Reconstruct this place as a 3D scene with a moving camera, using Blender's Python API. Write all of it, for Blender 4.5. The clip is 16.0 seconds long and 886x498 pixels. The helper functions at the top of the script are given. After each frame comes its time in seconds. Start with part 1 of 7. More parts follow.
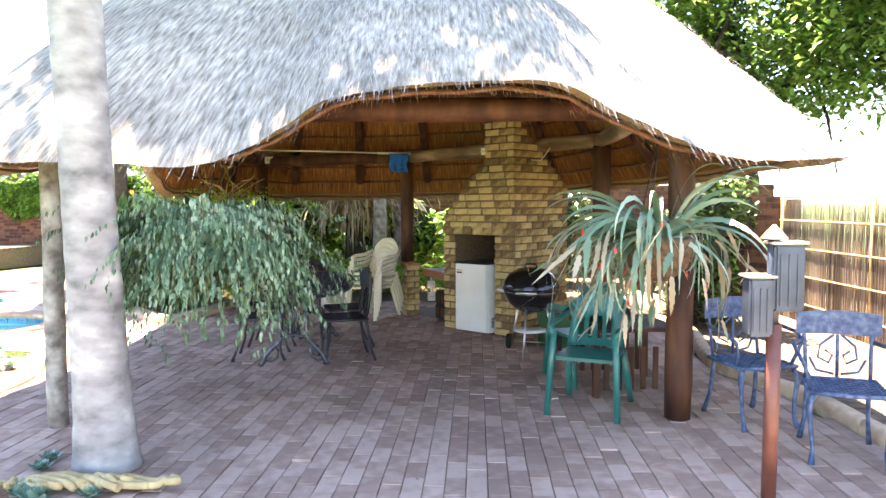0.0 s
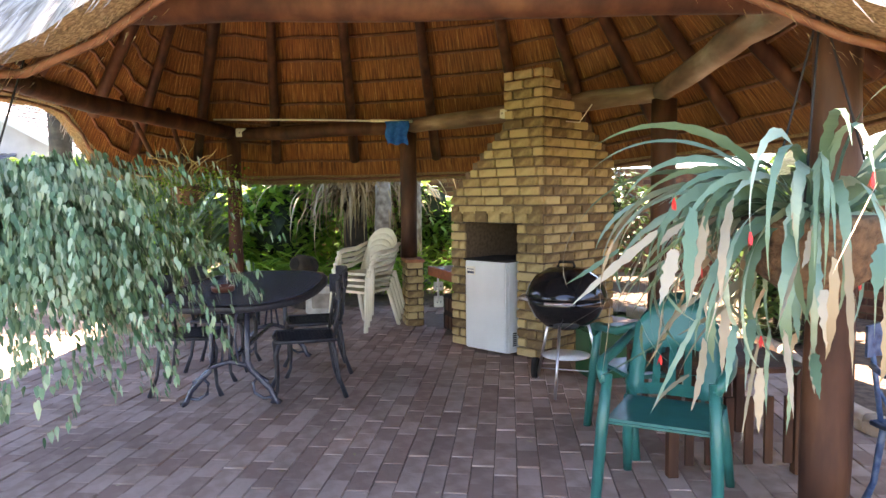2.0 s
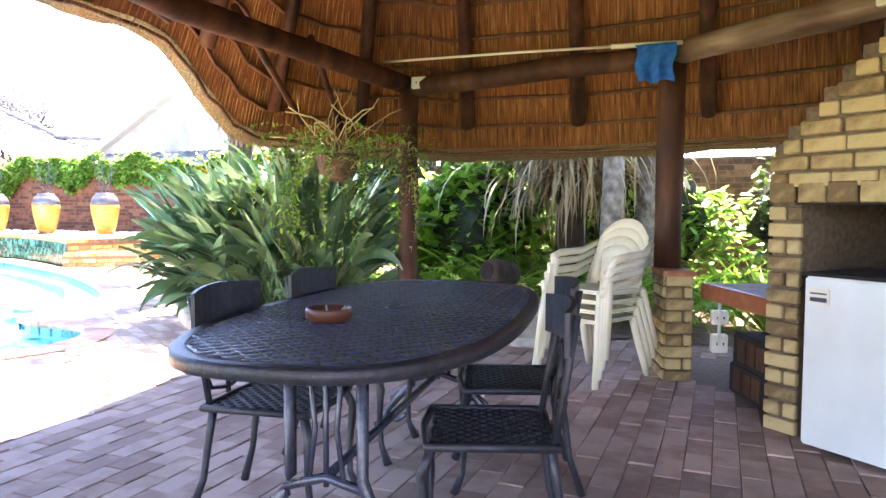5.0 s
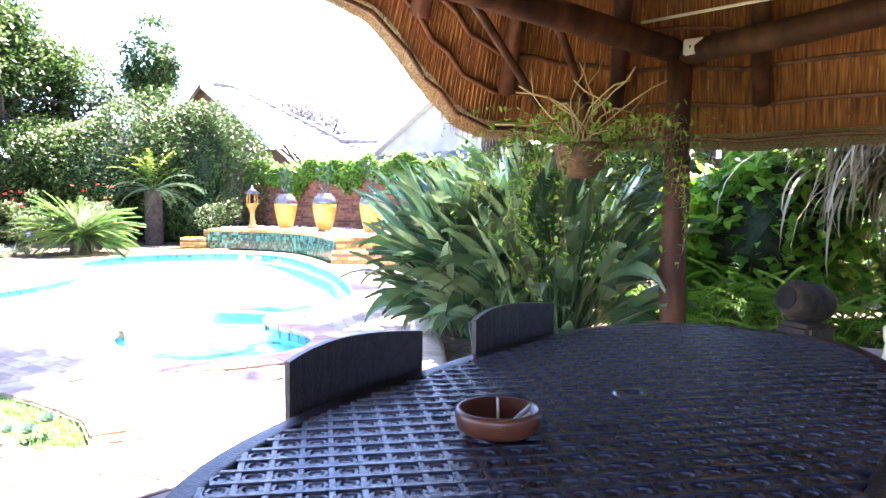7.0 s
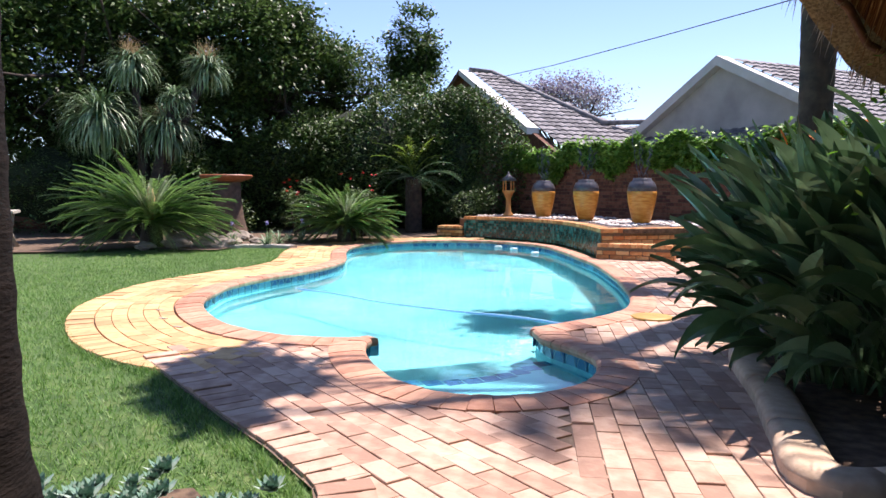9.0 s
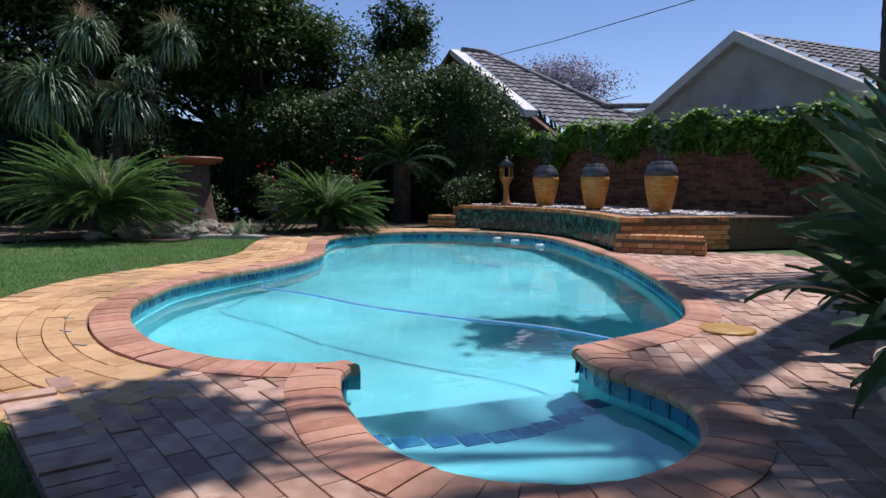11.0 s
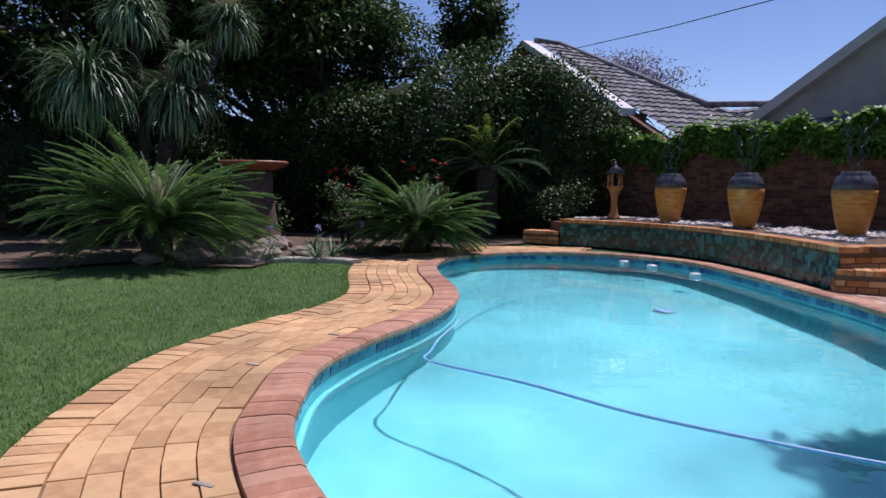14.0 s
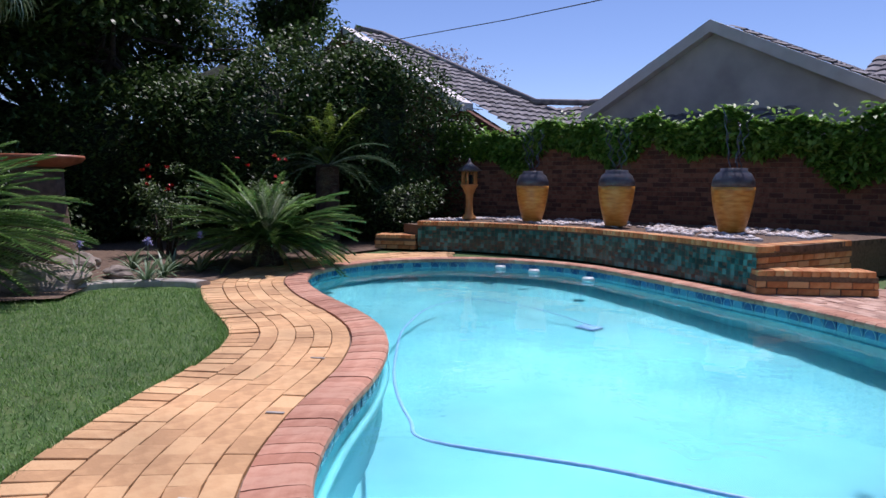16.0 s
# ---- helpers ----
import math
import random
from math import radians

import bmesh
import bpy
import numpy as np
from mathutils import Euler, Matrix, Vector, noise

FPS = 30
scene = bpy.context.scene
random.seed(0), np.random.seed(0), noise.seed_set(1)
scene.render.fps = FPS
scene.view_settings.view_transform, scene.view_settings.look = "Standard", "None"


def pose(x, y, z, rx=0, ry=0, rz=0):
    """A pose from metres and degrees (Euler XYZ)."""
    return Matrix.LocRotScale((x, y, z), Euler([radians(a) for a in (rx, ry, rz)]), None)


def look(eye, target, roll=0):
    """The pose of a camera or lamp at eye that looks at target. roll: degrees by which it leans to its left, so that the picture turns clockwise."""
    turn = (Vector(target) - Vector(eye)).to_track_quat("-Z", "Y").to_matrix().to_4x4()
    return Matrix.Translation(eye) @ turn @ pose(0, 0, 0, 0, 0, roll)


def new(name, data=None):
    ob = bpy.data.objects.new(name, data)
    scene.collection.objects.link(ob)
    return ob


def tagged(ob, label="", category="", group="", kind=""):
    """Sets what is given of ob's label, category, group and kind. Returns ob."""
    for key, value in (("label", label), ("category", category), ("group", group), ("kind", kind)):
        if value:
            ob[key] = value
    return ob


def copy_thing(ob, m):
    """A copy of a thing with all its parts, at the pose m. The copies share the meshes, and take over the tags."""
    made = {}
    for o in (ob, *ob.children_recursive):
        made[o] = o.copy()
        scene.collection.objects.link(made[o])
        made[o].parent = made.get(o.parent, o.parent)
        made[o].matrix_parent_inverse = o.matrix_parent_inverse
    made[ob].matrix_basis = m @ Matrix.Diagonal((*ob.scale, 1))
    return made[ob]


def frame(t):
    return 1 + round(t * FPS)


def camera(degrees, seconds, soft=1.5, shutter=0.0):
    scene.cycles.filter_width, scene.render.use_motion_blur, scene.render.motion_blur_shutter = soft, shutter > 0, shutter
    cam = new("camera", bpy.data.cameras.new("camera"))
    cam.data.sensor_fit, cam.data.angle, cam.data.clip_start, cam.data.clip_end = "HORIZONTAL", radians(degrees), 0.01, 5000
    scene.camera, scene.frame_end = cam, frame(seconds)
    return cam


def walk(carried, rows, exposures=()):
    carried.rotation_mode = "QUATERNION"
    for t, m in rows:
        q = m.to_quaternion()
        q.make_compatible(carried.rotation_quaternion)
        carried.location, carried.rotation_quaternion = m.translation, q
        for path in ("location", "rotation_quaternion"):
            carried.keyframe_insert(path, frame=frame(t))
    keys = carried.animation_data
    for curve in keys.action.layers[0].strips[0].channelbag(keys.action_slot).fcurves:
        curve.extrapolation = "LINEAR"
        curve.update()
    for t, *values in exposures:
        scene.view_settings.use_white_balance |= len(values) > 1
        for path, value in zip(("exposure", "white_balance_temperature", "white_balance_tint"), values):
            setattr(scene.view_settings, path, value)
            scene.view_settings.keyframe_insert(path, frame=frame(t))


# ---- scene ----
cam = camera(64.5, 16.0)
PATH = [
    (0, (0.999, 0.798, 1.545), (0.831, 2.787, 1.417), -0.4),
    (0.5, (0.984, 1.339, 1.476), (0.813, 3.327, 1.347), -0.4),
    (1, (1.02, 1.831, 1.46), (0.818, 3.817, 1.325), -0.4),
    (1.5, (1.051, 2.369, 1.424), (0.815, 4.35, 1.283), -0.4),
    (2, (1.062, 2.849, 1.394), (0.804, 4.827, 1.251), -0.6),
    (2.5, (1.033, 3.376, 1.395), (0.59, 5.321, 1.252), -0.9),
    (3, (0.976, 3.889, 1.366), (0.401, 5.799, 1.222), -0.9),
    (3.2, (0.937, 4.069, 1.356), (0.343, 5.973, 1.215), -1.0),
    (5.3, (0.089, 5.757, 1.124), (-0.757, 7.566, 1.014), 0.4),
    (5.5, (0.039, 5.904, 1.127), (-0.847, 7.694, 1.016), 0.4),
    (6, (-0.037, 6.211, 1.16), (-1.145, 7.872, 1.05), 0.3),
    (6.5, (-0.14, 6.419, 1.141), (-1.427, 7.945, 1.024), 0.3),
    (7, (-0.287, 6.605, 1.176), (-1.707, 8.008, 1.053), 0.3),
    (7.5, (-0.523, 6.718, 1.171), (-2.059, 7.992, 1.048), 0.3),
    (8, (-0.831, 6.839, 1.177), (-2.524, 7.895, 1.048), -0.3),
    (8.5, (-1.297, 7.053, 1.175), (-3.097, 7.912, 1.034), -0.2),
    (9, (-1.617, 7.173, 1.191), (-3.429, 8.004, 1.027), 0.1),
    (9.2, (-1.74, 7.257, 1.186), (-3.546, 8.099, 1.017), -0.4),
    (11.3, (-3.538, 7.772, 1.008), (-5.33, 8.639, 0.824), 0.5),
    (11.5, (-3.752, 7.769, 1.015), (-5.556, 8.613, 0.831), 0.6),
    (12, (-4.294, 7.734, 1.042), (-6.135, 8.494, 0.86), 0.6),
    (12.5, (-4.848, 7.628, 1.075), (-6.711, 8.333, 0.894), 0.6),
    (13, (-5.326, 7.518, 1.116), (-7.191, 8.217, 0.932), 0.7),
    (13.5, (-5.793, 7.365, 1.164), (-7.641, 8.108, 0.98), 0.7),
    (14, (-6.284, 7.222, 1.196), (-8.091, 8.06, 1.013), 0.8),
    (14.5, (-6.791, 7.171, 1.211), (-8.51, 8.177, 1.033), 0.6),
    (15, (-7.327, 7.121, 1.188), (-8.963, 8.258, 1.013), 0.6),
    (15.5, (-7.862, 7.026, 1.186), (-9.426, 8.261, 1.008), 0.5),
    (16, (-8.381, 6.976, 1.19), (-9.848, 8.323, 1.01), 0.4),
]
EXPOSURES = [(0, 3.65, 8200, 21), (1.5, 3.65, 8100, 25), (3, 3.85, 7700, 30), (5.5, 4.4, 7200, 30), (6.5, 4.45, 6900, 30), (7.0, 4.15, 6700, 31), (7.5, 3.4, 6800, 29), (8, 2.3, 6900, 27), (8.5, 1.4, 6900, 27), (9, 1.0, 6600, 26), (10, 0.35, 6300, 22), (11.5, -0.2, 6000, 22), (13, -0.28, 6000, 27), (16, -0.03, 6000, 31)]
walk(cam, [(t, look(eye, target, roll)) for t, eye, target, roll in PATH], EXPOSURES)

# ---- light, sky, exposure ----
SUN_DIR = Vector((-0.16, 0.38, 0.90)).normalized()
sun = new("sun", bpy.data.lights.new("sun", "SUN"))
sun.data.energy, sun.data.angle, sun.data.color = 4.6, radians(0.55), (1.0, 0.95, 0.87)
sun.matrix_world = look(SUN_DIR * 30, (0, 0, 0))
world = bpy.data.worlds.new("sky")
scene.world = world
world.use_nodes = True
wn = world.node_tree.nodes
sky = wn.new("ShaderNodeTexSky")
sky.sky_type, sky.sun_disc = "NISHITA", False
sky.sun_elevation = math.asin(SUN_DIR.z)
sky.sun_rotation = math.atan2(SUN_DIR.x, SUN_DIR.y)
sky.dust_density, sky.air_density, sky.ozone_density = 0.0, 1.0, 4.0
sky.altitude = 1600
world.node_tree.links.new(sky.outputs[0], wn["Background"].inputs[0])
wn["Background"].inputs[1].default_value = 0.12

rng = np.random.default_rng(7)
TAU = 2 * math.pi


# ---- materials ----
def material(name, colors, scale=8.0, rough=0.7, bump=0.2, metal=0.0, each=None, big=0.0, detail=6, spec=0.5, stretch=(1, 1, 1), space="Object"):
    """Noise between colours at two scales; each: 'island' or 'object' varies the pieces."""
    m = bpy.data.materials.new(name)
    m.use_nodes = True
    nt, L = m.node_tree, m.node_tree.links
    b = nt.nodes["Principled BSDF"]
    b.inputs["Roughness"].default_value, b.inputs["Metallic"].default_value = rough, metal
    b.inputs["Specular IOR Level"].default_value = spec
    tc = nt.nodes.new("ShaderNodeTexCoord")
    mp = nt.nodes.new("ShaderNodeMapping")
    mp.inputs["Scale"].default_value = stretch
    L.new(tc.outputs[space], mp.inputs[0])
    no = nt.nodes.new("ShaderNodeTexNoise")
    no.inputs["Scale"].default_value, no.inputs["Detail"].default_value = scale, detail
    L.new(mp.outputs[0], no.inputs["Vector"])
    ramp = nt.nodes.new("ShaderNodeValToRGB")
    el = ramp.color_ramp.elements
    el[0].position, el[1].position = 0.3, 0.7
    el[0].color, el[1].color = (*colors[0], 1), (*colors[-1], 1)
    for i, c in enumerate(colors[1:-1]):
        e = el.new(0.3 + 0.4 * (i + 1) / (len(colors) - 1))
        e.color = (*c, 1)
    L.new(no.outputs[0], ramp.inputs[0])
    out = ramp.outputs[0]
    if each:
        info = nt.nodes.new("ShaderNodeObjectInfo" if each == "object" else "ShaderNodeNewGeometry")
        r = info.outputs["Random" if each == "object" else "Random Per Island"]
        add = nt.nodes.new("ShaderNodeMath")
        add.operation = "MULTIPLY_ADD"
        add.inputs[1].default_value, add.inputs[2].default_value = 0.55, -0.275
        L.new(r, add.inputs[0])
        s = nt.nodes.new("ShaderNodeMath")
        L.new(no.outputs[0], s.inputs[0])
        L.new(add.outputs[0], s.inputs[1])
        L.new(s.outputs[0], ramp.inputs[0])
    if big:
        n2 = nt.nodes.new("ShaderNodeTexNoise")
        n2.inputs["Scale"].default_value, n2.inputs["Detail"].default_value = big, 3
        tw = nt.nodes.new("ShaderNodeNewGeometry")
        L.new(tw.outputs["Position"], n2.inputs["Vector"])
        mr = nt.nodes.new("ShaderNodeMapRange")
        mr.inputs[1].default_value, mr.inputs[2].default_value = 0.3, 0.7
        mr.inputs[3].default_value, mr.inputs[4].default_value = 0.72, 1.2
        L.new(n2.outputs[0], mr.inputs[0])
        hv = nt.nodes.new("ShaderNodeHueSaturation")
        L.new(mr.outputs[0], hv.inputs["Value"])
        L.new(out, hv.inputs["Color"])
        out = hv.outputs[0]
    L.new(out, b.inputs["Base Color"])
    if bump:
        bp = nt.nodes.new("ShaderNodeBump")
        bp.inputs["Strength"].default_value, bp.inputs["Distance"].default_value = bump, 0.01
        n3 = nt.nodes.new("ShaderNodeTexNoise")
        n3.inputs["Scale"].default_value, n3.inputs["Detail"].default_value = scale * 3, 5
        L.new(mp.outputs[0], n3.inputs["Vector"])
        L.new(n3.outputs[0], bp.inputs["Height"])
        L.new(bp.outputs[0], b.inputs["Normal"])
    return m


def leaf_material(name, colors, rough=0.45, light=0.25, spec=0.4):
    m = material(name, colors, 3.0, rough, 0.0, each="island", spec=spec)
    nt, L = m.node_tree, m.node_tree.links
    b = nt.nodes["Principled BSDF"]
    tr = nt.nodes.new("ShaderNodeBsdfTranslucent")
    mix = nt.nodes.new("ShaderNodeMixShader")
    mix.inputs[0].default_value = light
    col = b.inputs["Base Color"].links[0].from_socket
    L.new(col, tr.inputs[0])
    L.new(b.outputs[0], mix.inputs[1])
    L.new(tr.outputs[0], mix.inputs[2])
    L.new(mix.outputs[0], nt.nodes["Material Output"].inputs[0])
    return m


M_PAVE = material("paver_clay", [(0.30, 0.185, 0.135), (0.38, 0.25, 0.185), (0.47, 0.325, 0.25)], 9, 0.85, 0.3, each="island", big=0.7)
M_PAVE_O = material("paver_clay_single", [(0.30, 0.185, 0.135), (0.38, 0.25, 0.185), (0.47, 0.325, 0.25)], 9, 0.85, 0.3, each="object", big=0.7)
M_TERR = material("paver_terrace", [(0.36, 0.215, 0.15), (0.48, 0.305, 0.215), (0.58, 0.40, 0.295)], 9, 0.85, 0.35, each="island", big=0.6)
M_TERR_O = material("paver_terrace_single", [(0.36, 0.215, 0.15), (0.48, 0.305, 0.215), (0.58, 0.40, 0.295)], 9, 0.85, 0.35, each="object", big=0.6)
M_PATH = material("paver_path", [(0.50, 0.29, 0.13), (0.60, 0.36, 0.165), (0.66, 0.42, 0.20)], 12, 0.85, 0.35, each="island", big=1.2)
M_PATH_O = material("paver_path_single", [(0.50, 0.29, 0.13), (0.60, 0.36, 0.165), (0.66, 0.42, 0.20)], 12, 0.85, 0.35, each="object", big=1.2)
M_COPE = material("coping_clay", [(0.42, 0.19, 0.11), (0.50, 0.245, 0.15), (0.55, 0.30, 0.19)], 14, 0.75, 0.3, each="object", big=1.5)
M_JOINT = material("sand_joint", [(0.16, 0.11, 0.075), (0.25, 0.18, 0.13)], 30, 0.95, 0.3)
M_SOIL = material("bed_soil", [(0.06, 0.038, 0.025), (0.20, 0.135, 0.085)], 14, 0.95, 0.6)
M_GROUND = material("ground_turf", [(0.035, 0.085, 0.015), (0.07, 0.14, 0.03), (0.11, 0.16, 0.045)], 9, 0.9, 0.5, big=0.4)
M_GRASS = leaf_material("grass_blades", [(0.05, 0.14, 0.02), (0.10, 0.25, 0.04), (0.19, 0.32, 0.08)], 0.5, 0.35)
M_BRICKY = material("yellow_brick", [(0.17, 0.105, 0.045), (0.36, 0.25, 0.105), (0.50, 0.37, 0.17)], 14, 0.85, 0.45, each="object")
M_MORTAR = material("dark_mortar", [(0.10, 0.065, 0.035), (0.19, 0.13, 0.08)], 30, 0.95, 0.5)
M_BRICKR = material("red_brick", [(0.22, 0.07, 0.035), (0.36, 0.13, 0.06), (0.48, 0.22, 0.10)], 10, 0.85, 0.4, each="object")
# red brick tones lowered to paint in the shade on the boundary wall
M_BRICKRI = material("red_brick_shade_toned", [(0.07, 0.028, 0.018), (0.14, 0.052, 0.028), (0.20, 0.09, 0.05)], 10, 0.85, 0.4, each="island")
M_BRICKO = material("orange_brick", [(0.45, 0.17, 0.05), (0.60, 0.27, 0.09), (0.66, 0.38, 0.16)], 10, 0.8, 0.35, each="object")
M_THATCH = material("weathered_thatch", [(0.13, 0.112, 0.088), (0.34, 0.30, 0.25), (0.56, 0.505, 0.43)], 1.0, 0.95, 1.0, big=1.6, stretch=(34, 7, 1), space="UV")
M_THATCHIN = material("reed_lining", [(0.07, 0.022, 0.007), (0.25, 0.095, 0.022), (0.43, 0.205, 0.058)], 1.0, 0.8, 1.0, big=1.3, stretch=(55, 3.0, 1), space="UV")
M_LOG = material("oiled_log", [(0.025, 0.010, 0.006), (0.065, 0.025, 0.012), (0.12, 0.052, 0.024)], 7, 0.65, 0.5, spec=0.3, stretch=(1, 1, 0.25))
M_LATH = material("peeled_lath", [(0.09, 0.03, 0.012), (0.2, 0.09, 0.04)], 12, 0.6, 0.4)
M_LOGW = material("weathered_beam", [(0.10, 0.055, 0.03), (0.22, 0.14, 0.08), (0.42, 0.33, 0.24)], 5, 0.6, 0.5, stretch=(0.4, 0.4, 2))
M_IRON = material("black_cast_iron", [(0.018, 0.019, 0.030), (0.042, 0.045, 0.066)], 40, 0.27, 0.3, spec=0.7)
M_RIM = material("dull_black_iron", [(0.012, 0.012, 0.015), (0.03, 0.03, 0.038)], 40, 0.42, 0.3, spec=0.4)
M_BLUE = material("blue_painted_iron", [(0.015, 0.035, 0.085), (0.04, 0.085, 0.17), (0.11, 0.16, 0.23)], 25, 0.5, 0.35)
M_WHITEP = material("white_plastic", [(0.70, 0.64, 0.46), (0.80, 0.75, 0.58)], 6, 0.42, 0.05)
M_GREENP = material("green_plastic", [(0.005, 0.10, 0.085), (0.012, 0.155, 0.13)], 6, 0.38, 0.05)
M_FRIDGE = material("white_enamel", [(0.60, 0.63, 0.60), (0.70, 0.73, 0.70)], 3, 0.3, 0.02)
M_BLACK = material("black_enamel", [(0.008, 0.008, 0.009), (0.014, 0.014, 0.016)], 3, 0.08, 0.0)
M_DARK = material("soot_dark", [(0.006, 0.005, 0.004), (0.02, 0.017, 0.014)], 12, 0.9, 0.3)
M_STEEL = material("bright_steel", [(0.55, 0.55, 0.56), (0.7, 0.7, 0.7)], 9, 0.3, 0.05, metal=1.0)
M_PLUG = material("ivory_plastic", [(0.68, 0.64, 0.50), (0.78, 0.75, 0.62)], 5, 0.4, 0.0)
M_CLOTH = material("blue_cloth", [(0.004, 0.10, 0.42), (0.008, 0.18, 0.60)], 30, 0.9, 0.6)
M_CONC = material("pale_concrete", [(0.36, 0.33, 0.28), (0.52, 0.49, 0.42)], 12, 0.85, 0.4, big=1.5)
M_KERB = material("cast_kerb", [(0.46, 0.33, 0.22), (0.62, 0.48, 0.34)], 12, 0.85, 0.4, big=1.5)
M_TERRA = material("terracotta", [(0.22, 0.06, 0.02), (0.36, 0.12, 0.05)], 12, 0.5, 0.2)
M_POT = material("amber_glaze", [(0.50, 0.17, 0.02), (0.66, 0.27, 0.04), (0.72, 0.38, 0.09)], 7, 0.35, 0.15, stretch=(1, 1, 4))
M_POTTOP = material("slate_glaze", [(0.05, 0.05, 0.06), (0.12, 0.11, 0.12)], 9, 0.35, 0.1)
M_PEB = material("pale_pebbles", [(0.30, 0.24, 0.20), (0.55, 0.50, 0.45), (0.75, 0.72, 0.68)], 5, 0.7, 0.2, each="island")
M_PLASTER = material("pool_plaster", [(0.10, 0.48, 0.54), (0.17, 0.60, 0.64)], 1.2, 0.7, 0.05, big=0.4)
M_BARK = material("grey_bark", [(0.12, 0.10, 0.08), (0.28, 0.25, 0.21), (0.45, 0.42, 0.36)], 10, 0.9, 0.8)
# palm bark taken almost to black: the trunk's shade put into its colour
M_PALMD = material("palm_bark_painted_shade", [(0.008, 0.007, 0.006), (0.022, 0.018, 0.015)], 8, 0.95, 0.8, spec=0.1, stretch=(1, 1, 3))
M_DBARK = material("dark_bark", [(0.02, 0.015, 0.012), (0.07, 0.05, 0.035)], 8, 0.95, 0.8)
M_ROCK = material("garden_rock", [(0.16, 0.13, 0.10), (0.36, 0.31, 0.25)], 6, 0.9, 0.7)
M_WALLP = material("grey_paint", [(0.36, 0.34, 0.31), (0.43, 0.41, 0.37)], 3, 0.85, 0.1, big=0.6)
M_CREAM = material("cream_barge_paint", [(0.48, 0.46, 0.42), (0.58, 0.56, 0.52)], 3, 0.8, 0.1)
M_WHITE = material("white_barge", [(0.66, 0.64, 0.60), (0.76, 0.74, 0.70)], 4, 0.7, 0.1)
M_TILE = material("roof_tile_grey", [(0.09, 0.088, 0.095), (0.16, 0.155, 0.16), (0.24, 0.23, 0.235)], 6, 0.8, 0.3, each="island")
M_LIGHTW = material("carved_wood", [(0.42, 0.17, 0.04), (0.58, 0.28, 0.08)], 8, 0.55, 0.3)
M_REED = material("reed_fence", [(0.11, 0.075, 0.05), (0.26, 0.19, 0.13), (0.40, 0.32, 0.24)], 4, 0.9, 0.4, each="island", stretch=(1, 1, 0.2))
M_HOSE = material("pool_hose", [(0.20, 0.42, 0.70), (0.32, 0.55, 0.80)], 30, 0.4, 0.2)
M_MOSS = material("coir_basket", [(0.05, 0.03, 0.015), (0.16, 0.10, 0.05)], 30, 0.95, 1.0)
M_STICK = material("dry_stick", [(0.34, 0.24, 0.10), (0.55, 0.42, 0.2)], 9, 0.8, 0.3)
M_RED = material("red_petals", [(0.55, 0.02, 0.02), (0.75, 0.06, 0.04)], 9, 0.5, 0.0)
M_ORANGE = material("orange_petals", [(0.8, 0.2, 0.02), (0.85, 0.32, 0.04)], 9, 0.5, 0.0)
M_LILAC = material("lilac_petals", [(0.35, 0.32, 0.6), (0.55, 0.52, 0.75)], 9, 0.6, 0.0)
M_POLE = material("red_brown_paint", [(0.09, 0.032, 0.022), (0.16, 0.06, 0.04)], 9, 0.45, 0.2)
M_GREYM = material("blue_grey_metal", [(0.028, 0.04, 0.06), (0.07, 0.09, 0.125)], 7, 0.4, 0.1, metal=0.3)
M_COPPER = material("aged_copper", [(0.45, 0.24, 0.17), (0.62, 0.38, 0.28)], 7, 0.45, 0.1, metal=0.6)

L_DARK = leaf_material("hedge_leaf", [(0.018, 0.045, 0.010), (0.045, 0.095, 0.022), (0.12, 0.20, 0.055)], 0.5, 0.2, 0.35)
L_TREE = leaf_material("tree_leaf", [(0.022, 0.05, 0.012), (0.052, 0.10, 0.026), (0.12, 0.20, 0.055)], 0.5, 0.25)
L_LIGHT = leaf_material("light_tree_leaf", [(0.05, 0.12, 0.02), (0.11, 0.22, 0.04), (0.22, 0.34, 0.08)], 0.45, 0.45)
L_IVY = leaf_material("creeper_leaf", [(0.07, 0.18, 0.02), (0.14, 0.31, 0.04), (0.26, 0.45, 0.09)], 0.45, 0.4)
L_CYCAD = leaf_material("cycad_leaf", [(0.06, 0.15, 0.03), (0.13, 0.27, 0.05), (0.25, 0.40, 0.11)], 0.35, 0.25, 0.8)
L_CYNEW = leaf_material("cycad_new_leaf", [(0.22, 0.30, 0.16), (0.38, 0.44, 0.28)], 0.5, 0.25)
L_STREL = leaf_material("crane_flower_leaf", [(0.035, 0.085, 0.035), (0.075, 0.155, 0.06), (0.16, 0.26, 0.13)], 0.32, 0.15, 0.6)
L_YUCCA = leaf_material("yucca_leaf", [(0.08, 0.15, 0.06), (0.16, 0.26, 0.13), (0.32, 0.42, 0.26)], 0.4, 0.2)
L_FERN = leaf_material("fern_leaf", [(0.06, 0.18, 0.01), (0.14, 0.33, 0.03), (0.28, 0.48, 0.06)], 0.5, 0.5)
L_CACT = leaf_material("orchid_cactus_leaf", [(0.09, 0.17, 0.10), (0.16, 0.27, 0.18), (0.30, 0.40, 0.30)], 0.4, 0.1, 0.4)
L_CACTB = leaf_material("bleached_cactus_leaf", [(0.24, 0.21, 0.13), (0.42, 0.38, 0.27)], 0.6, 0.15)
L_RHIP = leaf_material("jointed_cactus_leaf", [(0.04, 0.10, 0.045), (0.095, 0.185, 0.09), (0.22, 0.30, 0.19)], 0.4, 0.15)
L_DRY = leaf_material("dry_frond", [(0.20, 0.13, 0.06), (0.38, 0.28, 0.14), (0.5, 0.4, 0.24)], 0.7, 0.25)
